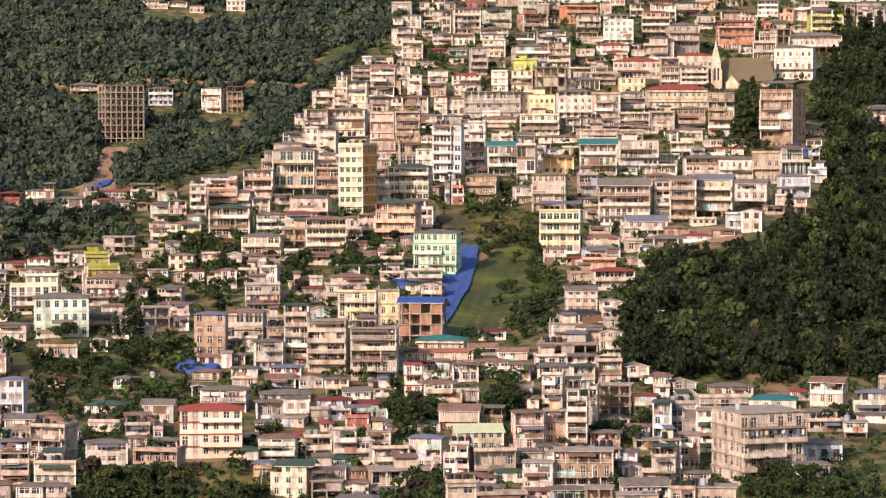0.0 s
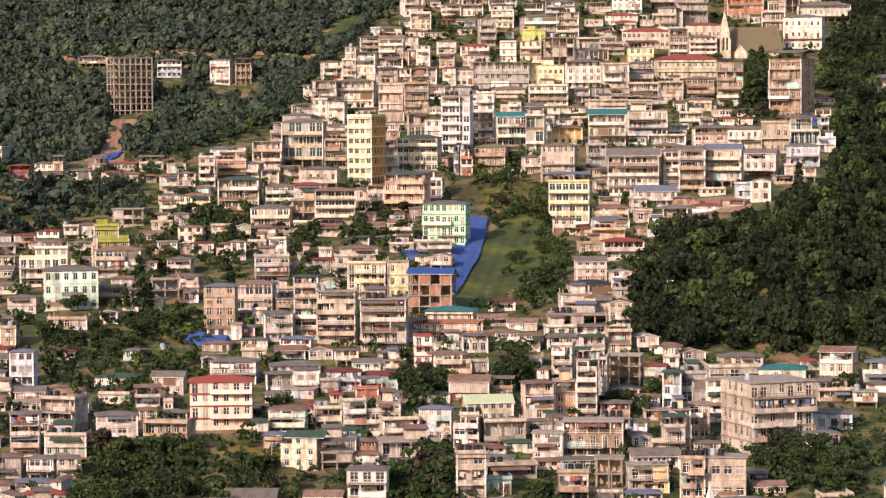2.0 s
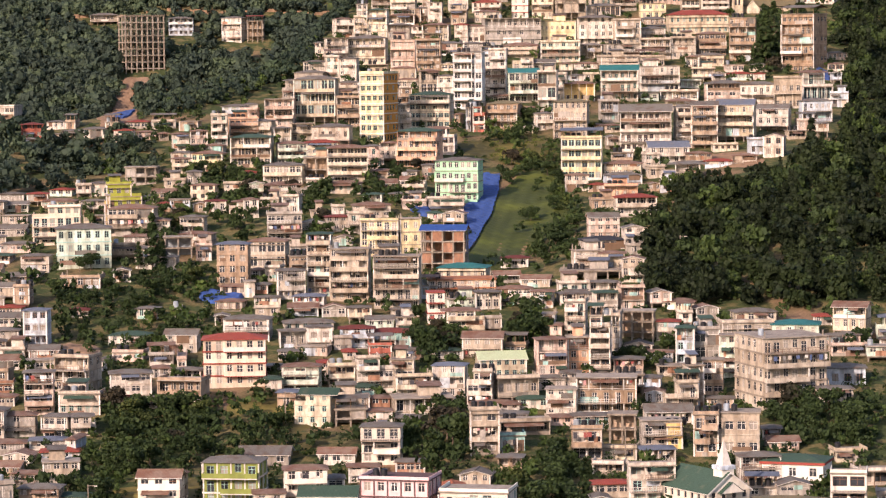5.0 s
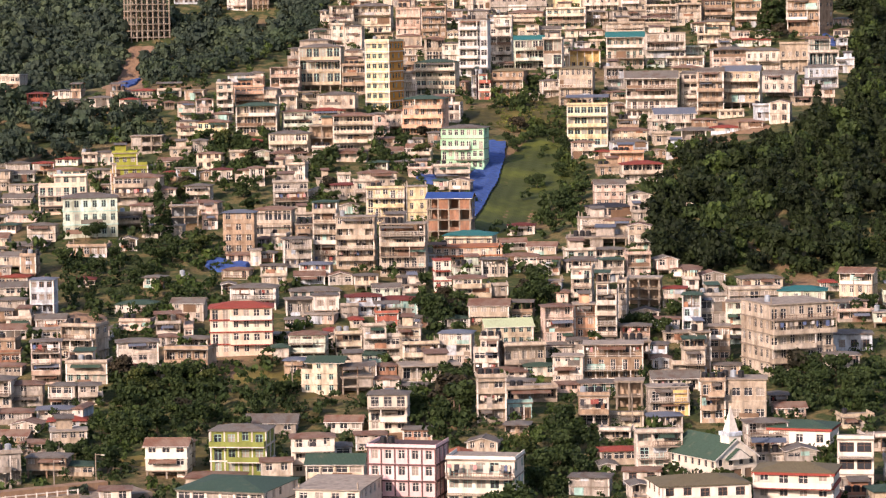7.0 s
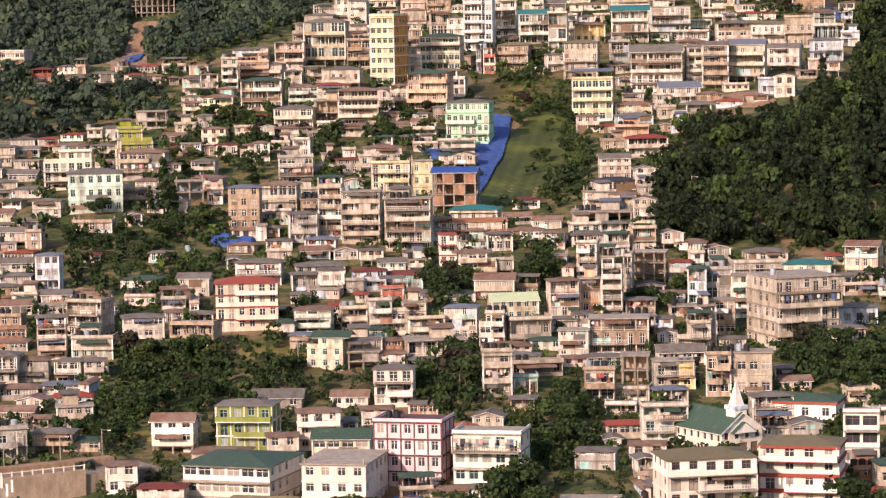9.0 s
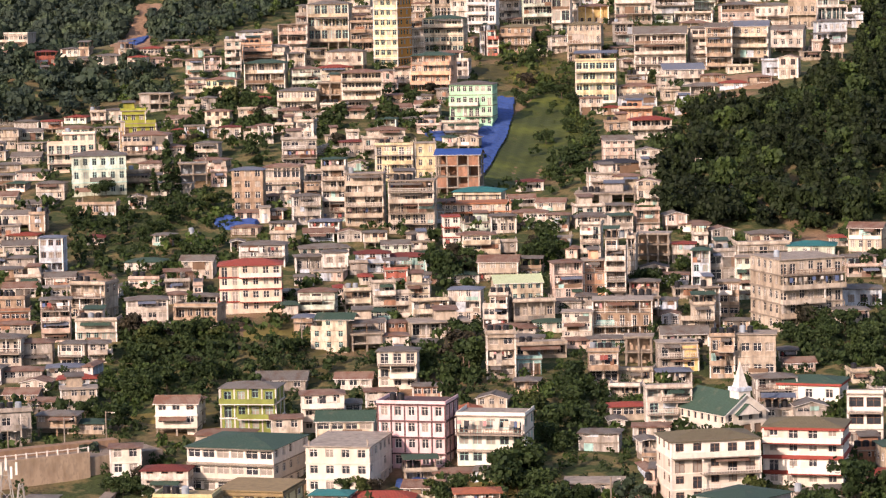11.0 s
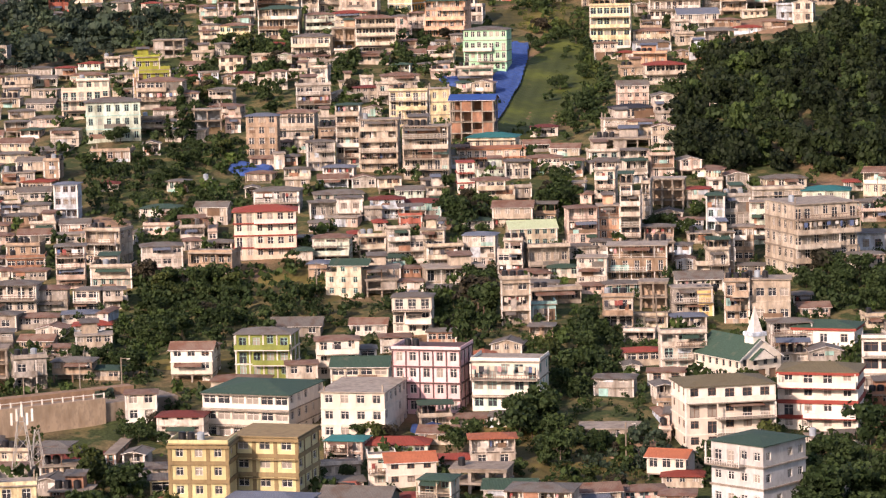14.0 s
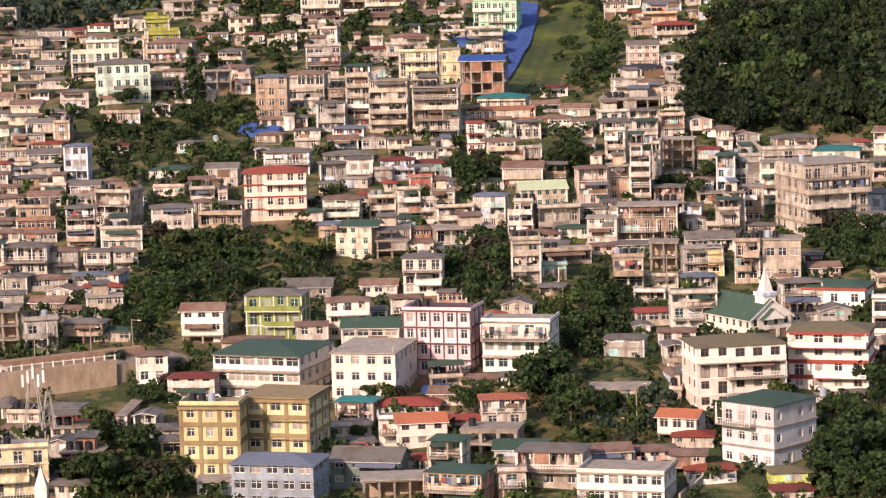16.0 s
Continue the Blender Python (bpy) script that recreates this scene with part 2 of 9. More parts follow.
def ground_z(x, y):
    x, y = np.asarray(x, float), np.asarray(y, float)
    town = np.interp(y, KNOT_Y, KNOT_Z)
    left = np.where(y < 860, town, np.interp(y, LEFT_Y, LEFT_Z))
    side = soft_step((np.interp(y, EDGE_Y, EDGE_X) - x) / 45.0 + 0.15) * soft_step((y - 800) / 80.0)
    z = town + (left - town) * side
    rough = 1.1 * np.sin(x / 23.0 + 0.6 * np.sin(y / 31.0)) * np.sin(y / 37.0 + 1.3) + 0.6 * np.sin(x / 9.7 + y / 13.1) * np.sin(y / 11.3)
    spur = 5.0 * np.exp(-((x - 95) / 38.0) ** 2 - ((y - 800) / 95.0) ** 2)
    gully = -3.0 * np.exp(-((x - 14) / 14.0) ** 2 - ((y - 760) / 50.0) ** 2)
    near = soft_step((y - 300) / 100.0)
    return z + (rough + spur + gully) * near


def ground_mesh():
    xs = np.concatenate([np.linspace(-4500, -480, 12), np.arange(-450, 451, 6.0), np.linspace(480, 4500, 12)])
    ys = np.concatenate([np.linspace(-4500, -150, 10), np.arange(-120, 401, 14.0), np.arange(406, 1700, 6.0), np.linspace(1720, 4500, 14)])
    gx, gy = np.meshgrid(xs, ys)
    gz = ground_z(gx, gy) + EYE
    nx, ny = len(xs), len(ys)
    verts = np.stack([gx, gy, gz], -1).reshape(-1, 3)
    i = (np.arange(ny - 1)[:, None] * nx + np.arange(nx - 1)[None, :]).reshape(-1)
    faces = np.stack([i, i + 1, i + 1 + nx, i + nx], 1)
    me = bpy.data.meshes.new("ground")
    me.from_pydata(verts.tolist(), [], faces.tolist())
    me.materials.append(EARTH)
    me.polygons.foreach_set("use_smooth", [True] * len(faces))
    return me


ground = tagged(new("ground", ground_mesh()), "steep hillside of dry grass, scrub and bare brown earth", "ground", kind="structure")


# ---- houses ----
WINDOWS = {}


def window_data(ww, wh, frame_mat, pane_mat):
    key = (ww, wh, frame_mat.name, pane_mat.name)
    if key not in WINDOWS:
        m = Mesh()
        t = 0.08
        xs = [-ww / 2, -ww / 2 + t, -t / 2, t / 2, ww / 2 - t, ww / 2]
        zs = [0, t, wh * 0.68, wh * 0.68 + t * 0.8, wh - t, wh]
        for j in range(6):
            for i in range(6):
                m.v.append((xs[i], 0.0, zs[j]))
        fs, ps = m.slot(frame_mat), m.slot(pane_mat)
        for j in range(5):
            for i in range(5):
                q = (j * 6 + i, j * 6 + i + 1, j * 6 + i + 7, j * 6 + i + 6)
                if i % 2 and j % 2:
                    k = len(m.v)
                    m.v.extend([(m.v[c][0], 0.06, m.v[c][2]) for c in q])
                    for c in range(4):
                        m.f.append((q[c], q[(c + 1) % 4], k + (c + 1) % 4, k + c))
                        m.m.append(fs)
                    m.f.append((k, k + 1, k + 2, k + 3))
                    m.m.append(ps)
                else:
                    m.f.append(q)
                    m.m.append(fs)
        WINDOWS[key] = m.data("window")
    return WINDOWS[key]


def facade(m, place, length, z0, hs, spots, mat, depth=0.16):
    """One storey of wall with real openings. place(a, out, z) gives the point at a along the wall, out in front of it."""
    a = 0.0
    for c, ww, sill, wh in spots:
        p, q = c - ww / 2, c + ww / 2
        m.poly([place(a, 0, z0), place(p, 0, z0), place(p, 0, z0 + hs), place(a, 0, z0 + hs)], mat)
        if sill > 0.02:
            m.poly([place(p, 0, z0), place(q, 0, z0), place(q, 0, z0 + sill), place(p, 0, z0 + sill)], mat)
        top = z0 + sill + wh
        m.poly([place(p, 0, top), place(q, 0, top), place(q, 0, z0 + hs), place(p, 0, z0 + hs)], mat)
        lo = z0 + sill
        m.poly([place(p, 0, lo), place(p, -depth, lo), place(p, -depth, top), place(p, 0, top)], mat)
        m.poly([place(q, -depth, lo), place(q, 0, lo), place(q, 0, top), place(q, -depth, top)], mat)
        m.poly([place(p, -depth, top), place(q, -depth, top), place(q, 0, top), place(p, 0, top)], mat)
        m.poly([place(p, 0, lo), place(q, 0, lo), place(q, -depth, lo), place(p, -depth, lo)], mat)
        a = q
    m.poly([place(a, 0, z0), place(length, 0, z0), place(length, 0, z0 + hs), place(a, 0, z0 + hs)], mat)


def pitched(m, w, d, z, rise, kind, mat, wall, over=0.45):
    """Hip, gable (ridge along the front) or front gable roof with eaves, and the gable walls."""
    a, b, t = w / 2 + over, d / 2 + over, 0.10
    drop = rise * over / (d / 2)
    lo = z - drop * 0.6
    if kind == "H":
        r = max(a - b, 0.15 * a)
        q = 0.0 if a >= b else b - a * 0.9
        top = [(-r, -q, z + rise), (r, -q, z + rise), (r, q, z + rise), (-r, q, z + rise)] if q else None
        c = [(-a, -b, lo), (a, -b, lo), (a, b, lo), (-a, b, lo)]
        if q:
            for i in range(4):
                m.poly([c[i], c[(i + 1) % 4], top[(i + 1) % 4], top[i]], mat)
            m.poly(top, mat)
        else:
            l, rr = (-r, 0, z + rise), (r, 0, z + rise)
            m.poly([c[0], c[1], rr, l], mat)
            m.poly([c[1], c[2], rr], mat)
            m.poly([c[2], c[3], l, rr], mat)
            m.poly([c[3], c[0], l], mat)
        m.poly([(-a, -b, lo - t), (-a, b, lo - t), (a, b, lo - t), (a, -b, lo - t)], wall)
    elif kind == "G":
        for s in (-1, 1):
            m.poly([(-a * s, -b * s, lo), (a * s, -b * s, lo), (a * s, 0, z + rise), (-a * s, 0, z + rise)], mat)
            m.poly([(-a * s, -b * s, lo - t), (-a * s, 0, z + rise - t), (a * s, 0, z + rise - t), (a * s, -b * s, lo - t)], wall)
            m.poly([(w / 2 * s, -d / 2, z - 0.02), (w / 2 * s, d / 2, z - 0.02), (w / 2 * s, 0, z + rise - t)], wall)
            m.poly([(a * s, -b, lo - t), (a * s, 0, z + rise - t), (a * s, 0, z + rise), (a * s, -b, lo)], PALE_TRIM)
            m.poly([(a * s, b, lo - t), (a * s, 0, z + rise - t), (a * s, 0, z + rise), (a * s, b, lo)], PALE_TRIM)
        m.box(-a, a, -0.14, 0.14, z + rise - 0.05, z + rise + 0.06, mat)
    else:
        for s in (-1, 1):
            m.poly([(a * s, -b, lo), (a * s, b, lo), (0, b, z + rise), (0, -b, z + rise)], mat)
            m.poly([(a * s, -b, lo - t), (0, -b, z + rise - t), (0, b, z + rise - t), (a * s, b, lo - t)], wall)
            m.poly([(-w / 2, d / 2 * s, z - 0.02), (w / 2, d / 2 * s, z - 0.02), (0, d / 2 * s, z + rise - t)], wall)
            m.poly([(a * s, -b, lo - t), (0, -b, z + rise - t), (0, -b, z + rise), (a * s, -b, lo)], PALE_TRIM)
        m.box(-0.14, 0.14, -b, b, z + rise - 0.05, z + rise + 0.06, mat)
    edge = mat if kind == "H" else PALE_TRIM
    c = [(-a, -b), (a, -b), (a, b), (-a, b)]
    for i in range(4):
        if kind == "H" or (kind == "G") == (i % 2 == 0):
            (x0, y0), (x1, y1) = c[i], c[(i + 1) % 4]
            m.poly([(x0, y0, lo - t), (x1, y1, lo - t), (x1, y1, lo), (x0, y0, lo)], edge)


COLOUR_WORD = {"wh": "white", "cr": "cream", "cy": "yellow-cream", "be": "beige cement", "gr": "grey cement", "ta": "tan cement", "pk": "pale pink", "pp": "pink", "pe": "peach",
               "or": "orange", "ye": "yellow", "lg": "pale green", "mi": "mint green", "li": "lime", "lm": "leaf green", "ol": "olive", "ov": "mustard yellow", "bl": "pale blue",
               "bg": "blue-grey", "bw": "bluish white", "br": "brick brown", "rd": "red", "dg": "dark green-grey", "te": "turquoise", "rc": "rose-cream", "oc": "apricot", "wr": "clean white"}
ROOF_WORD = {"g": "grey", "r": "rusty brown", "n": "dark green", "t": "teal", "R": "red", "b": "blue-grey", "D": "dark red", "B": "blue tarpaulin", "k": "dark slate", "O": "olive", "d": "orange-red", "m": "pale green"}
COUNT_WORD = ["", "single-storey", "two-storey", "three-storey", "four-storey", "five-storey", "six-storey", "seven-storey", "eight-storey"]
FOOT = []
CLEAN = ("wr", "bw", "pp", "ov", "lm", "bg", "dg", "mi", "cy", "rc")


def house(x, y, z, w, d, n, hs, yaw, wall, roof, rise, flags, near):
    """A hillside house: floor at z above the first eye, w wide, d deep, n storeys of hs metres. flags: b balconies, u unfinished frame,
    s stilts, k coloured slab bands, K thick ones, w many windows, g green bands, e ochre side wall, o bare frame. near: 2 gives every window its own object."""
    rng = random.Random(int(x * 10) * 7919 + int(y * 10))
    mat = WALL[wall]
    kind = roof[0]
    frame_like = "u" in flags
    words = COUNT_WORD[min(n, 8)] + " " + COLOUR_WORD[wall] + (" apartment building" if n >= 4 else " house")
    n = min(n, 9)
    if frame_like:
        words = "unfinished " + COUNT_WORD[min(n, 8)] + " concrete frame with open sides"
    else:
        words += " with a " + ("flat concrete roof" if kind == "F" else ROOF_WORD[roof[1]] + " " + ("hip" if kind == "H" else "gable") + " roof")
        if "s" in flags:
            words += " on stilts"
    m4 = pose(x, y, z + EYE, 0, 0, yaw)
    root = thing("unfinished_building" if frame_like else ("apartment_building" if n >= 4 else ("townhouse" if n == 3 else ("cottage" if n == 1 else "house"))), m4, words, "building" if n >= 5 or frame_like else "house", "hillside houses")
    FOOT.append((x, y, max(w, d) * 0.6))
    if y > 1200 and x < -30 or x > 60 and 780 < y < 960:
        FOOT.extend([(x * (1 - 9 / y), y - 9, 9), (x * (1 - 20 / y), y - 20, 8)])
    W, D, H = w / 2, d / 2, n * hs
    # what carries it: wall down into the slope, or posts
    corners = [m4 @ Vector((sx * W, sy * D, 0)) for sx in (-1, 0, 1) for sy in (-1, 0, 1)]
    low = min(float(ground_z(c.x, c.y)) for c in corners) - z - 0.6
    low = max(min(low, -1.0), -9.0)
    base = Mesh()
    if "s" in flags or (low < -3.5 and rng.random() < 0.5):
        nx = max(2, int(w / 2.6) + 1)
        for i in range(nx):
            for yy in (-D + 0.25, D - 0.25):
                px = -W + 0.25 + (w - 0.5) * i / (nx - 1)
                if near == 2:
                    leg = Mesh()
                    leg.box(px - 0.14, px + 0.14, yy - 0.14, yy + 0.14, low, -0.22, TIMBER if wall in ("ta", "wh") else CONCRETE)
                    part("stilt", leg, root)
                    continue
                base.box(px - 0.14, px + 0.14, yy - 0.14, yy + 0.14, low, -0.02, TIMBER if wall in ("ta", "wh") else CONCRETE)
        base.box(-W, W, -D, D, -0.22, -0.004, CONCRETE)
        base.box(-W * 0.92, W * 0.92, D * 0.2, D * 0.8, low, -0.22, CONCRETE)
        part("post_frame", base, root, "floor frame carried on posts")
    else:
        base.box(-W - 0.06, W + 0.06, -D - 0.06, D + 0.06, low, -0.004, CONCRETE if rng.random() < 0.25 else mat)
        part("foundation", base, root)
    band = {"rc": RED_TRIM, "oc": RUST_TRIM, "wr": RED_TRIM, "pp": PLUM_TRIM, "ov": MUSTARD_TRIM, "lm": PALE_TRIM, "ye": PALE_TRIM, "pe": RUST_TRIM, "bw": CONCRETE, "wh": RED_TRIM, "be": CONCRETE}.get(wall, PALE_TRIM) if "k" in flags else (mat if rng.random() < 0.6 else CONCRETE)
    if "g" in flags:
        band = WALL["te"]
    if frame_like:
        for i in range(n + 1):
            m = Mesh()
            zz = i * hs
            m.box(-W - 0.2, W + 0.2, -D - 0.2, D + 0.2, zz - (0.45 if "o" in flags else 0.22), zz, CONCRETE)
            part("floor_slab", m, root)
            if i == n:
                break
            nx, ny = max(2, int(w / 2.4) + 1), 3
            pw = 0.26 if "o" in flags else 0.17
            m = Mesh()
            for a in range(nx):
                for b in range(ny):
                    px, py = -W + 0.2 + (w - 0.4) * a / (nx - 1), -D + 0.2 + (d - 0.4) * b / (ny - 1)
                    m.box(px - pw, px + pw, py - pw, py + pw, zz, zz + hs - 0.22, CONCRETE)
            tagged(part("column_grid", m, root), kind="stuff")
            m = Mesh()
            if "o" not in flags:
                m.box(-W * 0.9, W * 0.9, D * 0.25, D * 0.4, zz, zz + hs - 0.22, mat)
            if wall in ("br", "be", "gr"):
                for a in range(nx - 1):
                    if rng.random() < 0.45:
                        px, qx = -W + 0.4 + (w - 0.4) * a / (nx - 1), -W + (w - 0.4) * (a + 1) / (nx - 1)
                        m.box(px, qx, -D + 0.12, -D + 0.28, zz, zz + (hs - 0.22) * rng.choice((0.35, 0.96)), mat)
            if "o" not in flags:
                part("infill_wall", m, root)
    else:
        frame_mat = PALE_TRIM if rng.random() < 0.6 or wall in ("be", "gr", "ta", "br") else (BROWN_TRIM if rng.random() < 0.6 else WALL["te"])
        ww = rng.choice((1.2, 1.4, 1.7)) if near == 2 else rng.choice((0.9, 1.1, 1.3))
        wh = min(rng.choice((1.3, 1.45, 1.6)), hs - 1.1)
        step = 2.1 if "w" in flags else (3.3 if "K" in flags else (rng.uniform(2.1, 2.7) if near == 2 else rng.uniform(1.55, 2.2)))
        shade = rng.random() < 0.5
        strip_front = "k" not in flags and "w" not in flags and rng.random() < (0.32 if "b" in flags else 0.15)
        posts = rng.random() < 0.45
        setback = n >= 2 and near < 2 and not set("kwu") & set(flags) and rng.random() < 0.16
        top_w = W * rng.uniform(0.58, 0.82) if setback else W
        top_c = (W - top_w) * rng.choice((-1, 1)) if setback else 0.0
        joined = (Mesh(), Mesh(), Mesh()) if near == 0 else None
        edges = Mesh()
        balcony_on = [("b" in flags and rng.random() < 0.85 and (i > 0 or rng.random() < 0.3)) for i in range(n)]
        for i in range(n):
            m = joined[0] if joined else Mesh()
            z0 = i * hs
            rows = []
            open_front = not set("kw") & set(flags) and wall not in CLEAN and hs > 2.2 and rng.random() < 0.36
            inset = min(1.6, d * 0.25) if open_front else 0.0
            V, C = (top_w, top_c) if i == n - 1 else (W, 0.0)
            sides = (
                (2 * V, lambda a, o, zz: (C - V + a, -D + inset - o, zz), Matrix.Identity(4)),
                (d, lambda a, o, zz: (C - V - o, D - a, zz), Matrix.Rotation(radians(-90), 4, "Z")),
                (d, lambda a, o, zz: (C + V + o, -D + a, zz), Matrix.Rotation(radians(90), 4, "Z")),
            )
            for s, (length, place, turn) in enumerate(sides):
                count = max(1, int(round((length - 0.6) / (step * (1.25 if s else 1.0)))))
                spots = []
                for c in range(count):
                    if s and rng.random() < 0.25:
                        continue
                    door = s == 0 and balcony_on[i] and rng.random() < 0.6
                    w1 = min(ww * (1.15 if door else 1.0), (length - 0.5) / count * 0.72)
                    if s == 0 and strip_front:
                        spots.append((length * (c + 0.5) / count, length / count * 0.84, 0.85, hs - 1.3))
                        continue
                    spots.append((length * (c + 0.5) / count, w1, 0.05 if door else 0.95, min(2.05, hs - 0.4) if door else wh))
                facade(m, place, length, z0, hs, spots, WALL["oe"] if s == 2 and "e" in flags else mat)
                rows.append((s, place, turn, spots))
            m.poly([(C + V, D, z0), (C - V, D, z0), (C - V, D, z0 + hs), (C + V, D, z0 + hs)], mat)
            if i == n - 1 or setback and i == n - 2:
                m.poly([(C - V, -D, z0 + hs), (C + V, -D, z0 + hs), (C + V, D, z0 + hs), (C - V, D, z0 + hs)], CONCRETE)
            storey = root if joined else part("storey", m, root)
            for s, place, turn, spots in rows:
                if not spots:
                    continue
                if near == 2 and s < 3:
                    for c, w1, sill, h1 in spots:
                        pane = CURTAIN if rng.random() < 0.3 else GLASS
                        px, py, pz = place(c, -0.14, z0 + sill)
                        part("window", window_data(round(w1, 1), round(h1, 1), frame_mat, pane), storey, at=Matrix.Translation((px, py, pz)) @ turn)
                else:
                    m = joined[1] if joined else Mesh()
                    for c, w1, sill, h1 in spots:
                        pane = CURTAIN if rng.random() < 0.3 else GLASS
                        lo, up = z0 + sill, z0 + sill + h1
                        m.poly([place(c - w1 / 2, -0.12, lo), place(c + w1 / 2, -0.12, lo), place(c + w1 / 2, -0.12, up), place(c - w1 / 2, -0.12, up)], pane)
                        for a0, a1, b0, b1 in ((c - 0.05, c + 0.05, lo, up), (c - w1 / 2, c - w1 / 2 + 0.08, lo, up), (c + w1 / 2 - 0.08, c + w1 / 2, lo, up), (c - w1 / 2, c + w1 / 2, lo + h1 * 0.66, lo + h1 * 0.66 + 0.07)):
                            m.poly([place(a0, -0.07, b0), place(a1, -0.07, b0), place(a1, -0.07, b1), place(a0, -0.07, b1)], frame_mat)
                    joined or tagged(part("glazing", m, storey), kind="stuff")
            # slab edge, sunshade over the windows, corner posts
            m = joined[2] if joined else (edges if near == 1 else Mesh())
            if i:
                o = 0.25 if "k" in flags else 0.14
                lo, up = (0.34, 0.30) if "K" in flags else (0.14, 0.12 if "k" in flags else 0.06)
                m.box(-W - o, W + o, -D - o, D + o, z0 - lo, z0 + up, band)
            if "K" in flags and i == n - 1:
                m.box(-W - 0.4, W + 0.4, -D - 0.4, D + 0.4, z0 + hs - 0.62, z0 + hs - 0.12, band)
            if open_front:
                k = max(2, int(2 * V / 2.4))
                rail = (PALE_TRIM, TIMBER, CONCRETE, mat)[rng.randrange(4)]
                for c in range(k + 1):
                    px = C - V + 0.1 + (2 * V - 0.2) * c / k
                    m.box(px - 0.09, px + 0.09, -D + 0.02, -D + 0.2, z0 + 0.06, z0 + hs - 0.14, mat if c in (0, k) else rail)
                if rng.random() < 0.5:
                    m.box(C - V + 0.19, C + V - 0.19, -D + 0.04, -D + 0.14, z0 + 0.06, z0 + 0.85, rail)
                else:
                    for q in (0.35, 0.85):
                        m.box(C - V + 0.19, C + V - 0.19, -D + 0.07, -D + 0.13, z0 + q, z0 + q + 0.07, rail)
                if near and rng.random() < 0.3:
                    cloth, px = Mesh(), C - V + 0.5
                    while px < C + V - 1.0:
                        cw, ch = rng.uniform(0.25, 0.6), rng.uniform(0.4, 1.1)
                        cloth.box(px, px + cw, -D + 0.30, -D + 0.34, z0 + hs - 0.5 - ch, z0 + hs - 0.5, rng.choice(CLOTH))
                        px += cw + rng.choice((0.05, 0.3, 0.9))
                    cloth.box(C - V + 0.2, C + V - 0.2, -D + 0.31, -D + 0.33, z0 + hs - 0.52, z0 + hs - 0.48, BROWN_TRIM)
                    wash = new("laundry", cloth.data("laundry"))
                    wash.matrix_basis = m4
                    tagged(wash, "mixed coloured washing hung out on a veranda", "laundry", "washing on balconies")
                m.poly([(C - V, -D, z0 + 0.07), (C + V, -D, z0 + 0.07), (C + V, -D + inset, z0 + 0.07), (C - V, -D + inset, z0 + 0.07)], CONCRETE)
            if shade and not open_front and not balcony_on[i] and hs > 2.7:
                m.box(C - V - 0.05, C + V + 0.05, -D - 0.6, -D - 0.01, z0 + 0.97 + wh, z0 + 1.07 + wh, band)
            if "k" in flags and near == 2 and wall in ("ov", "pp", "lm"):
                c = max(2, int(round((w - 0.6) / step)))
                for j in range(c + 1):
                    px = -W + w * j / c
                    m.box(px - (0.3 if "K" in flags else 0.12), px + (0.3 if "K" in flags else 0.12), -D - 0.12, -D + 0.05, z0 + 0.18, z0 + hs - 0.15, band)
                c = max(1, int(round((d - 0.6) / (step * 1.25))))
                for j in range(c + 1):
                    py = -D + d * j / c
                    m.box(-W - 0.12, -W + 0.05, py - 0.16, py + 0.16, z0 + 0.18, z0 + hs - 0.15, band)
                    m.box(W - 0.05, W + 0.12, py - 0.16, py + 0.16, z0 + 0.18, z0 + hs - 0.15, band)
            elif posts:
                for px in (C - V, C + V):
                    m.box(px - 0.14, px + 0.14, -D - 0.14, -D + 0.1, z0 + 0.06, z0 + hs - 0.14, PALE_TRIM)
            if m.v and near == 2:
                part("slab_edge", m, root)
            # patched-in boards and sheets
            if not set("kw") & set(flags) and wall not in CLEAN and rng.random() < 0.42:
                panel = Mesh() if near == 2 else m
                for _ in range(rng.choice((1, 1, 2))):
                    pw = V * rng.uniform(0.25, 0.9)
                    px = C + rng.uniform(-V, V - pw)
                    pz = rng.choice((0.0, 0.0, 0.9))
                    top = min(pz + rng.choice((0.85, 1.2, 2.2)), hs - 0.2)
                    sheet = rng.choice((TIMBER, TIMBER, ROOF["r"], ROOF["g"], WALL["te"], WALL["br"], WALL["be"], WALL["gr"], PALE_TRIM, WALL["bl"]))
                    oy = 0.03 + rng.random() * 0.02
                    panel.box(px, px + pw, -D - oy - 0.03, -D - 0.004, z0 + 0.07 + pz, z0 + top, sheet)
                if near == 2:
                    part("infill_panel", panel, root)
            # tin awning
            if not set("kw") & set(flags) and rng.random() < 0.22:
                panel = Mesh() if near == 2 else m
                pw = V * rng.uniform(0.6, 1.6)
                px = C + rng.uniform(-V, V - pw)
                tin = ROOF[rng.choice("grrgnb")]
                za = z0 + hs - 0.25
                panel.poly([(px, -D - 1.5, za - 0.5), (px + pw, -D - 1.5, za - 0.5), (px + pw, -D, za), (px, -D, za)], tin)
                panel.poly([(px, -D - 1.5, za - 0.54), (px, -D, za - 0.04), (px + pw, -D, za - 0.04), (px + pw, -D - 1.5, za - 0.54)], TIMBER)
                if near == 2:
                    part("awning", panel, root, "lean-to tin awning")
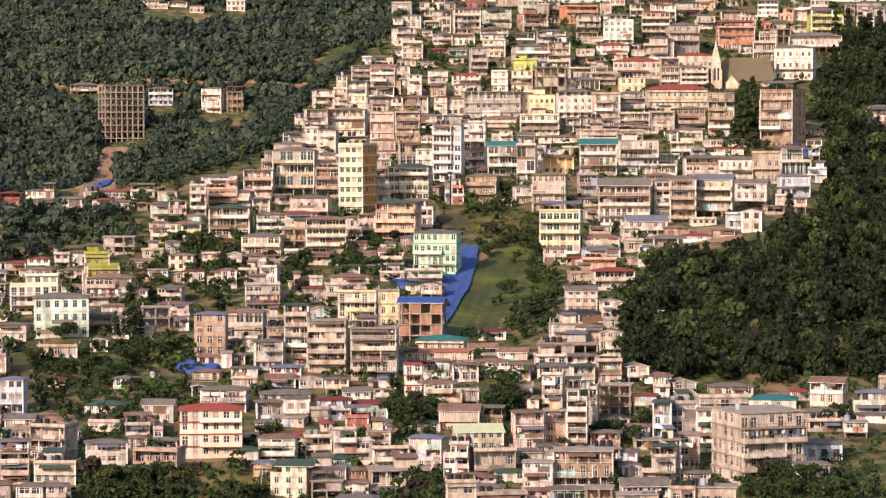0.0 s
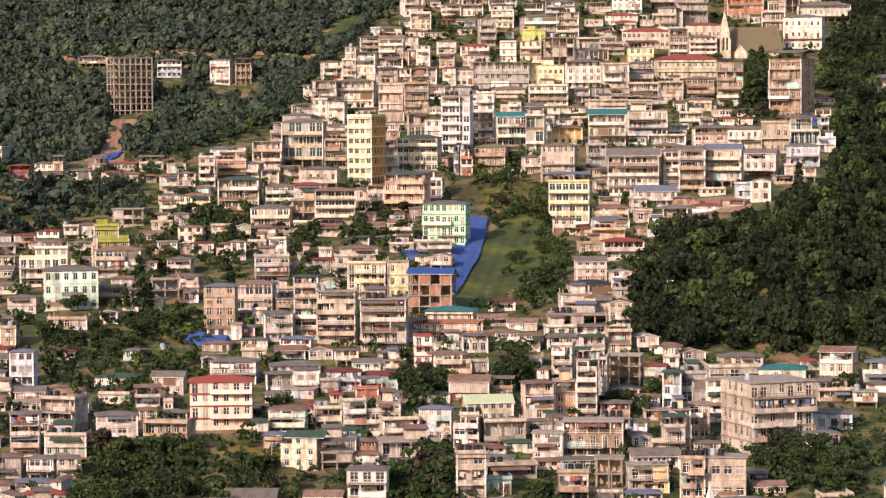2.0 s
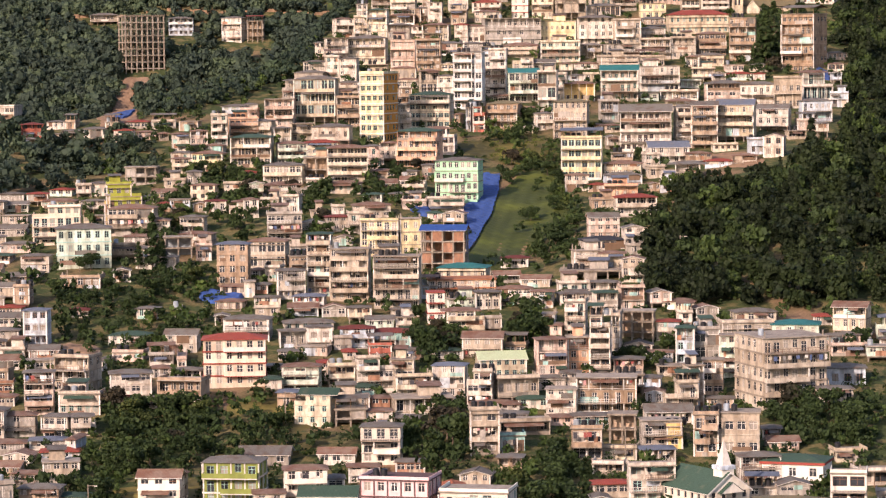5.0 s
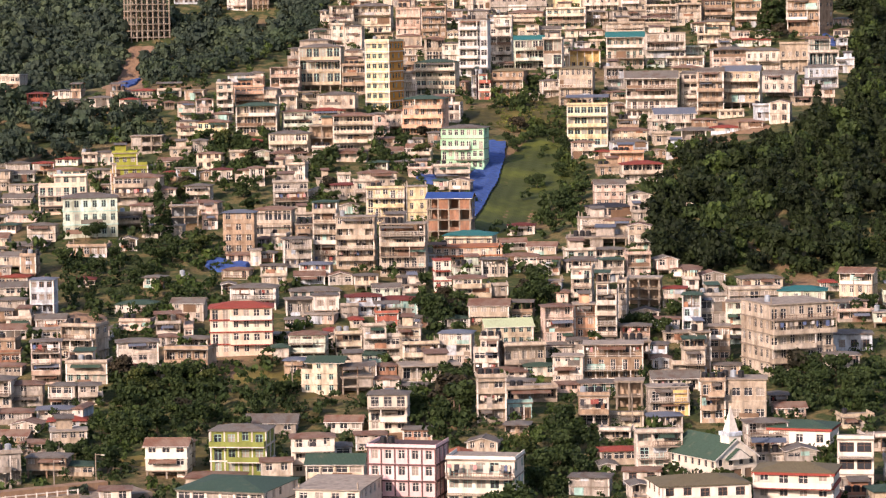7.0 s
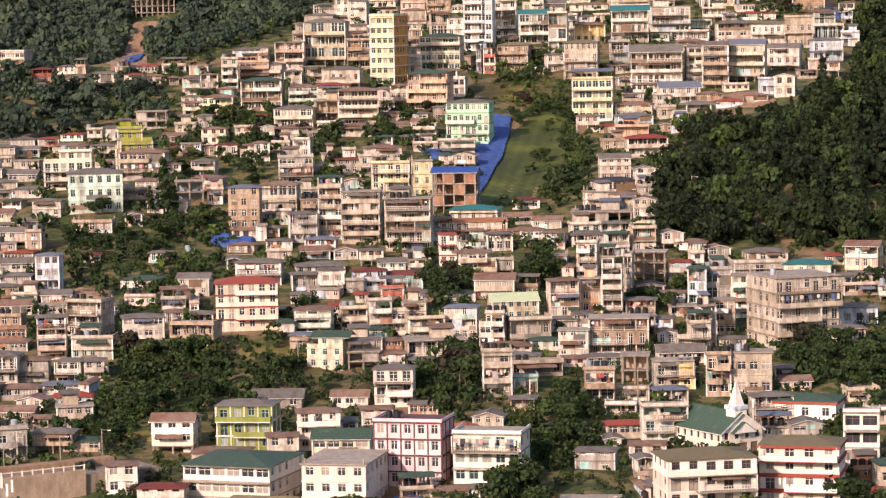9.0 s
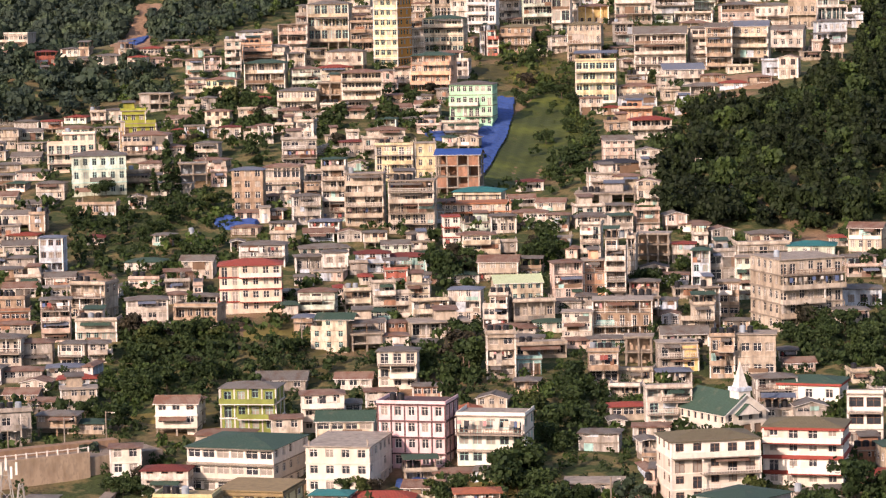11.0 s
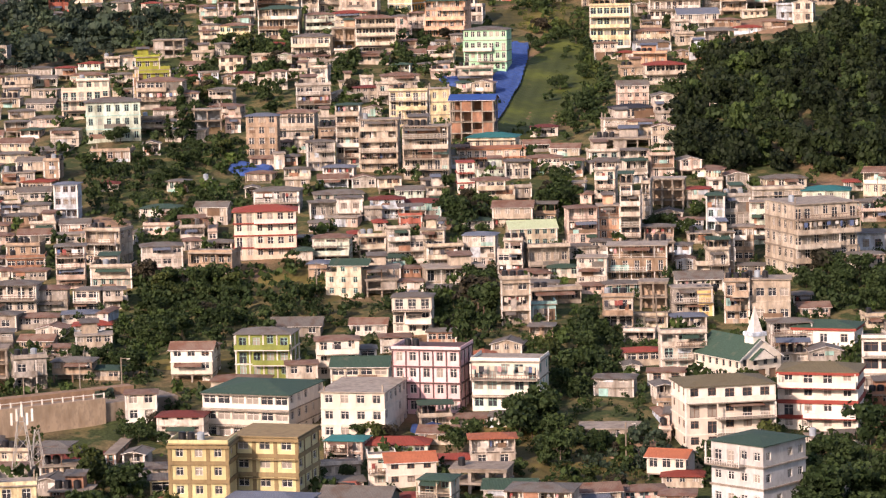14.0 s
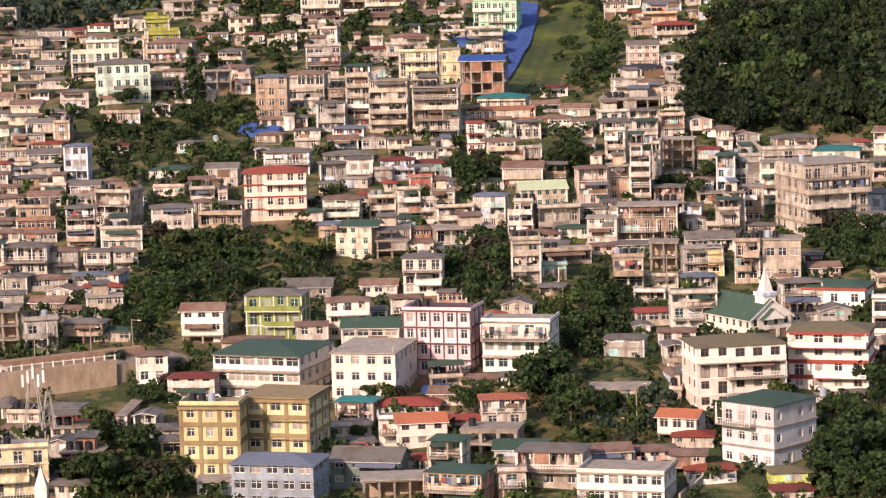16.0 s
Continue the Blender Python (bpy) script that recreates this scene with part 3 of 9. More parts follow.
            if balcony_on[i]:
                m = Mesh()
                out = rng.uniform(1.2, 2.0)
                x0, x1 = (C - V, C + V) if rng.random() < 0.6 else ((C - V, C + V * 0.35) if rng.random() < 0.5 else (C - V * 0.35, C + V))
                m.box(x0, x1, -D - out, -D - 0.11, z0 - 0.16, z0 + 0.02, band if "k" in flags else CONCRETE)
                if rng.random() < 0.55:
                    top = WALL[wall] if rng.random() < 0.85 else PALE_TRIM
                    m.box(x0, x1, -D - out, -D - out + 0.1, z0 + 0.02, z0 + 0.92, top)
                    m.box(x0, x0 + 0.1, -D - out + 0.1, -D - 0.11, z0 + 0.02, z0 + 0.92, top)
                    m.box(x1 - 0.1, x1, -D - out + 0.1, -D - 0.11, z0 + 0.02, z0 + 0.92, top)
                else:
                    rail = PALE_TRIM if rng.random() < 0.7 else BROWN_TRIM
                    m.box(x0, x1, -D - out + 0.02, -D - out + 0.09, z0 + 0.86, z0 + 0.94, rail)
                    m.box(x0, x1, -D - out + 0.03, -D - out + 0.08, z0 + 0.42, z0 + 0.47, rail)
                    k = max(2, int((x1 - x0) / (0.45 if near == 2 else 0.8)))
                    for c in range(k + 1):
                        px = x0 + 0.04 + (x1 - x0 - 0.08) * c / k
                        m.box(px - 0.03, px + 0.03, -D - out + 0.03, -D - out + 0.08, z0 + 0.02, z0 + 0.86, rail)
                for px in (x0 + 0.12, x1 - 0.12):
                    m.box(px - 0.1, px + 0.1, -D - out + 0.12, -D - out + 0.32, z0 + 0.02, z0 + hs - 0.16, mat if rng.random() < 0.5 else PALE_TRIM)
                part("balcony", m, root)
                if near and rng.random() < 0.12:
                    cloth = Mesh()
                    px, line = x0 + 0.4, -D - out + 0.16
                    while px < x1 - 0.8:
                        cw, ch = rng.uniform(0.4, 0.9), rng.uniform(0.6, 1.2)
                        cloth.box(px, px + cw, line - 0.02, line + 0.02, z0 + hs - 0.5 - ch, z0 + hs - 0.5, rng.choice(CLOTH))
                        px += cw + rng.choice((0.06, 0.4, 1.1))
                    cloth.box(x0 + 0.2, x1 - 0.2, line - 0.01, line + 0.01, z0 + hs - 0.51, z0 + hs - 0.49, BROWN_TRIM)
                    if px > x0 + 0.5:
                        wash = new("laundry", cloth.data("laundry"))
                        wash.matrix_basis = m4
                        tagged(wash, "mixed coloured washing hung out on a balcony", "laundry", "washing on balconies")
        if edges.v:
            tagged(part("facade_trim", edges, root), kind="stuff")
        if joined:
            part("wall_shell", joined[0], root)
            if joined[1].v:
                tagged(part("glazing", joined[1], root), kind="stuff")
            if joined[2].v:
                tagged(part("facade_trim", joined[2], root), kind="stuff")
        if setback:
            p = Mesh()
            q, s = H - hs, 1 if top_c < 0 else -1
            e = sorted((W * s, (W - 0.12) * s))
            p.box(min(top_c + top_w * s, W * s), max(top_c + top_w * s, W * s), -D, -D + 0.12, q, q + 0.85, mat)
            p.box(e[0], e[1], -D + 0.12, D, q, q + 0.85, mat)
            part("terrace_parapet", p, root)
        W = top_w
    # roof
    lift = Matrix.Translation((0 if frame_like else top_c, 0, 0))
    r = Mesh()
    if kind == "F" or frame_like and kind == "F":
        r.box(-W - 0.3, W + 0.3, -D - 0.4, D + 0.3, H + 0.004, H + 0.2, band if "k" in flags else CONCRETE)
        part("roof_slab", r, root, at=lift)
        pick = rng.random()
        if not frame_like and pick < 0.55:
            p = Mesh()
            t, ph = 0.14, 0.55
            p.box(-W - 0.15, W + 0.15, -D - 0.2, -D - 0.2 + t, H + 0.2, H + 0.2 + ph, mat)
            p.box(-W - 0.15, -W - 0.15 + t, -D - 0.2 + t, D + 0.15, H + 0.2, H + 0.2 + ph, mat)
            p.box(W + 0.15 - t, W + 0.15, -D - 0.2 + t, D + 0.15, H + 0.2, H + 0.2 + ph, mat)
            part("parapet", p, root, at=lift)
        top_use = 1.0 if set("kw") & set(flags) or near == 2 else rng.random() * 1.35
        if top_use < 0.14:
            p = Mesh()
            q, sheet = H + 0.2, ROOF[rng.choice("gggrrnbR")]
            for px in (-W + 0.15, 0, W - 0.15):
                for py in (-D + 0.15, D - 0.15):
                    p.box(px - 0.07, px + 0.07, py - 0.07, py + 0.07, q, q + 2.1, TIMBER)
            for s in (-1, 1):
                p.poly([(-(W + 0.5) * s, -(D + 0.5) * s, q + 2.0), ((W + 0.5) * s, -(D + 0.5) * s, q + 2.0), ((W + 0.5) * s, 0, q + 2.0 + 0.2 * D), (-(W + 0.5) * s, 0, q + 2.0 + 0.2 * D)], sheet)
                p.poly([(-(W + 0.5) * s, -(D + 0.5) * s, q + 1.95), (-(W + 0.5) * s, 0, q + 1.95 + 0.2 * D), ((W + 0.5) * s, 0, q + 1.95 + 0.2 * D), ((W + 0.5) * s, -(D + 0.5) * s, q + 1.95)], TIMBER)
            part("terrace_roof", p, root, "sheet-metal roof on posts over the terrace", at=lift)
        elif top_use < 0.5:
            p = Mesh()
            cx = rng.uniform(-W * 0.4, W * 0.4)
            s, q = min(W * 0.45, 2.2), H + 0.2
            p.box(cx - s, cx + s, -0.3, D - 0.2, q, q + 2.0, mat)
            p.poly([(cx - s - 0.4, -0.9, q + 2.0), (cx + s + 0.4, -0.9, q + 2.0), (cx + s + 0.4, D + 0.1, q + 2.5), (cx - s - 0.4, D + 0.1, q + 2.5)], ROOF[rng.choice("ggrrnb")])
            p.poly([(cx - s - 0.4, -0.9, q + 1.94), (cx - s - 0.4, D + 0.1, q + 2.44), (cx + s + 0.4, D + 0.1, q + 2.44), (cx + s + 0.4, -0.9, q + 1.94)], TIMBER)
            part("roof_shelter", p, root, "sheet-roofed shelter on the flat roof", at=lift)
        if rng.random() < 0.5:
            for c in range(rng.randint(1, 3)):
                p = Mesh()
                p.drum(-W * 0.7 + c * 1.5, -D * 0.2 + rng.uniform(-0.4, 0.4), H + 0.2, H + 1.55, 0.6, TANK if rng.random() < 0.88 else WALL["bg"])
                part("water_tank", p, root, "plastic roof water tank", at=lift)
        if near and rng.random() < 0.4:
            for c in range(4):
                p = Mesh()
                px, py = (-W, W)[c % 2] * 0.92, (-D, D)[c // 2] * 0.92
                p.box(px - 0.13, px + 0.13, py - 0.13, py + 0.13, H + 0.2, H + 0.2 + rng.uniform(0.7, 1.3), CONCRETE)
                part("column_stub", p, root, "bare concrete column stub", at=lift)
    else:
        k = kind
        if kind == "G" and w < d * 1.15:
            k = "P"
        pitched(r, w, d, H, rise, k, ROOF[roof[1]], mat)
        part("roof", r, root, at=lift)
    return root


# the houses, from the ridge down to the valley
house(-131.6, 903.3, -28.5, 6.5, 5.0, 2, 2.26, 5, "rd", "HD", 0.5, "", 0)
house(-130.5, 890.1, -31.1, 4.8, 5.0, 1, 3.08, -4, "wh", "Hg", 0.4, "", 0)
house(-111.4, 895.6, -28.1, 7.4, 5.0, 1, 2.75, 8, "wh", "Hg", 0.6, "s", 0)
house(-101.6, 886.8, -29.0, 5.4, 5.0, 1, 3.40, -4, "wh", "HR", 0.4, "s", 0)
house(-96.8, 902.2, -29.2, 5.7, 5.0, 1, 2.59, 8, "pk", "Hr", 0.4, "", 0)
house(-91.3, 899.6, -29.5, 2.9, 5.0, 1, 2.41, 8, "be", "Hr", 0.4, "", 0)
house(-84.4, 880.7, -32.4, 4.9, 5.0, 4, 1.43, 8, "wh", "Hr", 0.4, "", 0)
house(-79.9, 892.1, -30.8, 5.0, 5.0, 2, 2.30, 5, "pk", "Hr", 0.4, "", 0)
house(-84.0, 910.1, -26.9, 5.7, 5.0, 1, 2.95, -9, "ta", "F", 0.0, "", 0)
house(-73.6, 892.1, -30.8, 4.9, 5.0, 4, 2.26, 3, "wh", "F", 0.0, "b", 0)
house(-71.7, 930.3, -24.0, 7.5, 5.0, 2, 2.13, -6, "bl", "Hg", 0.6, "b", 0)
house(-67.3, 902.5, -28.8, 8.6, 5.8, 3, 1.89, 8, "pe", "F", 0.0, "b", 0)
house(-74.4, 881.2, -32.6, 6.4, 5.0, 1, 2.35, -9, "wh", "Hr", 0.5, "", 0)
house(-82.7, 867.6, -34.6, 5.5, 5.0, 1, 2.82, -6, "wh", "Hg", 0.4, "", 0)
house(-74.6, 865.8, -34.8, 9.1, 6.1, 1, 2.81, -9, "cy", "Hr", 0.7, "", 0)
house(-61.4, 858.2, -36.0, 11.6, 7.5, 3, 2.94, -4, "cr", "Hn", 0.9, "b", 0)
house(-143.0, 1320.0, -13.6, 18.1, 10.0, 9, 2.91, 24, "gr", "F", 0.0, "uo", 0)
house(-130.3, 1373.7, 3.5, 11.2, 7.2, 3, 2.71, 3, "bl", "Hg", 0.8, "", 0)
house(-104.8, 1364.0, -0.2, 9.6, 7.1, 4, 2.92, -20, "wh", "Hg", 0.7, "", 0)
house(-95.0, 1361.1, -0.3, 7.3, 5.0, 3, 3.37, -6, "ta", "F", 0.0, "u", 0)
house(-168.3, 1395.8, 10.8, 12.9, 8.3, 1, 2.94, 3, "wh", "Hg", 1.0, "s", 0)
house(-147.3, 1527.4, 53.3, 11.9, 7.8, 2, 2.19, 5, "wh", "Hg", 0.9, "", 0)
house(-135.8, 1533.0, 54.7, 9.6, 6.5, 1, 2.93, -9, "wh", "Hg", 0.7, "", 0)
house(-125.6, 1521.3, 51.1, 7.4, 5.0, 1, 3.78, 5, "wh", "Hg", 0.6, "", 0)
house(-105.7, 1528.5, 52.1, 9.3, 6.1, 2, 2.62, -6, "wh", "F", 0.0, "", 0)
house(-12.5, 1241.2, 35.1, 7.8, 5.3, 2, 2.72, -9, "wh", "Hg", 0.6, "", 0)
house(-1.1, 1262.8, 38.8, 5.8, 5.0, 2, 2.16, 8, "wh", "Hg", 0.4, "", 0)
house(-15.8, 1200.8, 26.9, 8.0, 5.9, 3, 2.43, 20, "wh", "Hg", 0.6, "b", 0)
house(-11.6, 1169.8, 20.9, 7.9, 5.2, 4, 2.22, -6, "cr", "Hr", 0.6, "", 0)
house(0.1, 1197.0, 27.5, 8.2, 5.2, 2, 2.16, 3, "wh", "Hg", 0.6, "", 0)
house(-23.3, 1156.7, 17.4, 8.7, 5.6, 1, 4.40, -4, "cr", "Hr", 0.6, "", 0)
house(-13.8, 1158.1, 17.8, 7.2, 5.0, 1, 3.08, -6, "cr", "Hr", 0.5, "", 0)
house(-30.9, 1124.2, 11.6, 7.0, 5.0, 3, 2.07, 3, "gr", "Hr", 0.5, "b", 0)
house(-22.0, 1111.2, 9.3, 9.1, 6.0, 3, 2.53, -6, "cr", "Gr", 1.3, "b", 0)
house(-14.8, 1127.2, 12.2, 5.3, 5.0, 2, 2.68, -9, "be", "F", 0.0, "", 0)
house(-10.0, 1089.2, 5.6, 4.9, 5.0, 4, 2.07, -6, "wh", "F", 0.0, "", 0)
house(-1.9, 1117.7, 10.8, 7.0, 5.0, 1, 5.10, 5, "wh", "Hg", 0.5, "", 0)
house(-37.5, 1105.5, 8.7, 3.8, 5.0, 2, 2.52, 5, "wh", "F", 0.0, "", 0)
house(-43.0, 1065.4, 1.1, 6.8, 5.0, 3, 2.36, 15, "wh", "Hr", 0.5, "b", 0)
house(-36.7, 1064.0, 0.9, 4.6, 5.0, 4, 1.92, 3, "cr", "F", 0.0, "b", 0)
house(-30.4, 1064.1, 0.9, 7.1, 5.0, 4, 2.58, -10, "cr", "Hn", 0.5, "", 0)
house(-22.3, 1092.3, 5.7, 9.4, 6.2, 1, 3.74, -6, "be", "Hr", 0.7, "b", 0)
house(-22.7, 1061.8, 0.3, 8.0, 5.3, 2, 2.73, -6, "gr", "Hg", 0.6, "", 0)
house(-16.2, 1061.7, 0.3, 4.5, 5.0, 2, 2.42, -9, "wh", "Hr", 0.4, "", 0)
house(-9.4, 1061.3, -0.2, 9.2, 6.2, 2, 2.92, -9, "cr", "Hr", 0.7, "b", 0)
house(-0.5, 1056.7, -1.2, 4.7, 5.0, 3, 2.28, -6, "wh", "HR", 0.4, "", 0)
house(-1.3, 1088.8, 5.6, 5.7, 5.0, 2, 2.59, -6, "be", "F", 0.0, "", 0)
house(-32.8, 1023.3, -8.2, 12.8, 8.4, 3, 3.11, -6, "cr", "Hg", 1.0, "b", 0)
house(-43.6, 1017.2, -8.9, 7.5, 5.2, 4, 2.52, 10, "wh", "F", 0.0, "b", 0)
house(-20.4, 1015.4, -9.4, 8.3, 5.5, 3, 3.28, -6, "pk", "F", 0.0, "", 0)
house(-11.7, 1009.8, -10.3, 8.3, 5.4, 4, 2.59, -4, "ta", "F", 0.0, "b", 0)
house(-3.2, 1037.4, -5.5, 9.5, 6.1, 2, 2.27, -4, "pk", "Hg", 0.7, "", 0)
house(1.9, 1225.8, 32.3, 3.7, 5.0, 3, 3.19, -6, "cr", "Hg", 0.4, "", 0)
house(14.1, 1295.4, 44.9, 10.3, 6.7, 1, 3.45, 5, "rd", "Hr", 0.8, "", 0)
house(9.8, 1221.9, 31.7, 10.7, 7.2, 4, 2.73, 8, "wh", "Hg", 0.8, "", 0)
house(22.6, 1239.8, 34.9, 11.3, 7.6, 4, 2.06, 8, "lg", "Hn", 0.8, "", 0)
house(21.3, 1201.7, 28.8, 11.2, 7.4, 2, 2.63, -6, "wh", "Hr", 0.8, "", 0)
house(20.5, 1166.9, 21.6, 8.6, 5.6, 3, 2.22, -6, "cr", "F", 0.0, "", 0)
house(13.6, 1133.7, 14.2, 6.3, 5.0, 4, 2.64, 8, "gr", "Hr", 0.5, "b", 0)
house(8.6, 1191.1, 26.6, 8.9, 5.9, 1, 4.53, -6, "wh", "Hr", 0.7, "", 0)
house(37.1, 1231.9, 33.2, 10.4, 7.7, 3, 2.50, 20, "br", "F", 0.0, "b", 0)
house(57.4, 1256.6, 37.1, 13.7, 9.8, 3, 2.47, 15, "or", "F", 0.0, "b", 0)
house(60.3, 1229.4, 32.7, 9.5, 6.1, 3, 2.42, 3, "be", "Hg", 0.7, "b", 0)
house(43.6, 1188.0, 25.5, 11.3, 7.3, 3, 2.33, -4, "bl", "Hg", 0.8, "b", 0)
house(33.9, 1147.5, 17.1, 13.2, 9.0, 3, 2.83, 10, "gr", "Hg", 1.0, "b", 0)
house(45.3, 1145.9, 17.0, 8.4, 5.7, 4, 2.51, -9, "wh", "F", 0.0, "b", 0)
house(70.9, 1196.4, 26.8, 12.0, 7.8, 5, 2.41, -4, "lg", "Hg", 0.9, "g", 0)
house(59.3, 1198.7, 27.3, 10.2, 6.5, 2, 2.40, 3, "be", "F", 0.0, "", 0)
house(67.5, 1173.7, 22.3, 12.8, 8.4, 2, 2.12, -6, "wh", "HR", 1.0, "", 0)
house(67.7, 1157.9, 19.8, 9.3, 6.2, 1, 3.75, -6, "wh", "HR", 0.7, "", 0)
house(87.2, 1215.0, 29.9, 11.3, 7.3, 4, 2.72, -4, "wh", "HR", 0.8, "b", 0)
house(94.5, 1280.2, 43.2, 9.4, 6.4, 1, 3.91, -9, "wh", "HR", 0.7, "", 0)
house(83.8, 1168.2, 20.6, 9.4, 6.1, 3, 2.82, -4, "be", "Hg", 0.7, "", 0)
house(74.0, 1127.6, 12.8, 17.8, 10.0, 2, 3.32, -4, "pk", "HR", 1.3, "", 0)
house(70.1, 1100.6, 6.9, 9.2, 6.0, 2, 2.93, 5, "cy", "F", 0.0, "", 0)
house(31.6, 1139.6, 15.7, 8.6, 5.6, 1, 4.33, 5, "li", "F", 0.0, "", 0)
house(29.9, 1103.3, 7.5, 7.9, 5.3, 3, 2.66, -9, "cr", "F", 0.0, "", 0)
house(39.7, 1100.4, 6.4, 11.1, 7.3, 3, 3.42, 5, "be", "F", 0.0, "u", 0)
house(51.9, 1124.5, 12.2, 8.1, 5.4, 1, 4.28, 8, "wh", "F", 0.0, "", 0)
house(51.5, 1107.9, 7.8, 12.6, 8.5, 1, 4.42, 8, "wh", "Hg", 0.9, "", 0)
house(60.4, 1114.7, 10.0, 9.4, 6.1, 3, 2.26, -4, "gr", "F", 0.0, "b", 0)
house(21.5, 1102.7, 7.5, 5.8, 5.0, 3, 2.52, -9, "wr", "F", 0.0, "k", 0)
house(9.1, 1114.7, 10.3, 10.6, 6.8, 2, 1.91, -4, "wh", "HR", 0.8, "b", 0)
house(9.2, 1093.9, 6.0, 9.8, 6.3, 2, 2.18, -4, "wh", "Hr", 0.7, "", 0)
house(17.2, 1061.4, -2.2, 20.2, 10.0, 3, 3.22, 6, "gr", "F", 0.0, "", 0)
house(33.9, 1065.1, -1.3, 13.0, 8.4, 2, 3.84, -4, "cy", "F", 0.0, "b", 0)
house(47.0, 1056.3, -2.3, 12.4, 8.0, 4, 2.46, 3, "wh", "Hg", 0.9, "", 0)
house(57.8, 1051.0, -2.3, 8.9, 6.0, 3, 2.87, 8, "be", "F", 0.0, "b", 0)
house(69.7, 1079.6, 3.1, 10.8, 7.0, 2, 1.95, -4, "be", "Hg", 0.8, "b", 0)
house(67.2, 1060.6, -0.6, 9.9, 6.5, 2, 2.02, -6, "gr", "Hg", 0.7, "b", 0)
house(84.2, 1069.7, 1.2, 21.3, 10.0, 2, 3.56, 3, "cr", "HR", 1.6, "w", 0)
house(3.5, 1058.3, -1.2, 8.0, 5.1, 2, 3.12, 3, "wh", "Hr", 0.6, "", 0)
house(3.2, 1033.9, -6.3, 7.0, 5.0, 2, 2.65, 8, "gr", "Hg", 0.5, "", 0)
house(9.8, 1030.3, -7.3, 6.8, 5.0, 2, 2.45, -6, "bl", "F", 0.0, "b", 0)
house(20.2, 1036.6, -6.5, 12.8, 8.7, 3, 1.51, -9, "be", "Hr", 1.0, "b", 0)
house(33.7, 1027.2, -8.1, 13.3, 8.6, 3, 2.34, -4, "cr", "F", 0.0, "b", 0)
house(44.6, 1030.6, -6.8, 7.3, 5.0, 2, 2.35, -9, "be", "Hg", 0.6, "b", 0)
house(54.7, 1026.3, -7.3, 11.9, 8.0, 2, 2.63, 8, "gr", "F", 0.0, "b", 0)
house(66.3, 1025.1, -7.4, 10.5, 6.8, 3, 2.28, -4, "be", "F", 0.0, "b", 0)
house(75.6, 1024.4, -7.4, 7.9, 5.1, 3, 2.41, 3, "be", "F", 0.0, "", 0)
house(94.9, 1247.8, 37.1, 6.4, 5.0, 3, 2.54, -9, "wh", "HR", 0.5, "b", 0)
house(110.7, 1238.4, 34.4, 10.3, 6.7, 2, 2.84, 5, "wh", "Hg", 0.8, "b", 0)
house(120.0, 1237.6, 34.6, 8.3, 5.3, 2, 3.67, 3, "cr", "Hg", 0.6, "", 0)
house(127.5, 1235.7, 34.6, 7.0, 5.0, 3, 2.44, -4, "be", "Hr", 0.5, "", 0)
house(95.3, 1179.2, 22.3, 12.2, 7.8, 4, 3.03, 3, "gr", "Hg", 0.9, "b", 0)
house(88.2, 1169.2, 20.6, 4.7, 5.0, 2, 4.01, 5, "be", "F", 0.0, "", 0)
house(137.7, 1255.9, 38.0, 8.6, 5.8, 4, 2.22, -9, "wh", "Hg", 0.6, "", 0)
house(144.9, 1254.2, 37.9, 5.8, 5.0, 2, 2.88, 3, "pe", "F", 0.0, "", 0)
house(152.4, 1256.7, 38.4, 6.8, 5.0, 3, 2.33, -9, "cr", "Hg", 0.5, "", 0)
house(138.6, 1232.4, 33.9, 11.5, 7.7, 1, 3.53, 8, "or", "Hg", 0.9, "", 0)
house(135.0, 1198.3, 27.6, 11.0, 7.2, 2, 2.86, -6, "gr", "F", 0.0, "u", 0)
house(156.3, 1214.4, 30.6, 13.0, 8.5, 4, 2.73, 5, "li", "Hg", 1.0, "b", 0)
house(167.5, 1231.9, 33.2, 3.3, 5.0, 2, 3.08, -6, "wh", "Hg", 0.4, "", 0)
house(182.7, 1272.6, 42.7, 10.3, 7.0, 1, 3.91, -9, "gr", "Hg", 0.8, "s", 0)
house(184.7, 1236.3, 36.6, 10.5, 6.9, 2, 3.21, -6, "bg", "Hg", 0.8, "s", 0)
house(117.7, 1195.4, 25.3, 14.4, 9.2, 3, 2.81, 3, "or", "F", 0.0, "b", 0)
house(126.1, 1163.7, 19.8, 8.8, 5.7, 3, 3.64, -4, "be", "F", 0.0, "", 0)
house(121.1, 1181.3, 22.8, 5.9, 5.0, 1, 3.84, 5, "wh", "F", 0.0, "", 0)
house(147.5, 1176.8, 25.7, 20.5, 10.0, 1, 4.28, -4, "wh", "Hg", 1.5, "s", 0)
house(133.7, 1124.7, 12.0, 14.2, 10.0, 3, 4.08, -15, "wh", "Hg", 1.1, "b", 0)
house(93.1, 1105.8, 8.4, 10.2, 6.7, 4, 2.06, 5, "wh", "Hr", 0.8, "b", 0)
house(98.0, 1153.5, 17.0, 13.3, 8.6, 1, 5.06, -4, "be", "HR", 1.0, "b", 0)
house(84.4, 1105.4, 8.4, 6.7, 5.0, 4, 2.85, 3, "be", "F", 0.0, "", 0)
house(95.9, 1019.6, -8.4, 8.9, 6.0, 5, 3.00, -9, "ta", "F", 0.0, "b", 0)
house(85.7, 1028.9, -6.3, 9.5, 6.2, 3, 2.55, 5, "ta", "Hr", 0.7, "b", 0)
house(115.3, 1004.7, -12.3, 12.0, 9.5, 6, 3.29, -35, "ta", "F", 0.0, "b", 0)
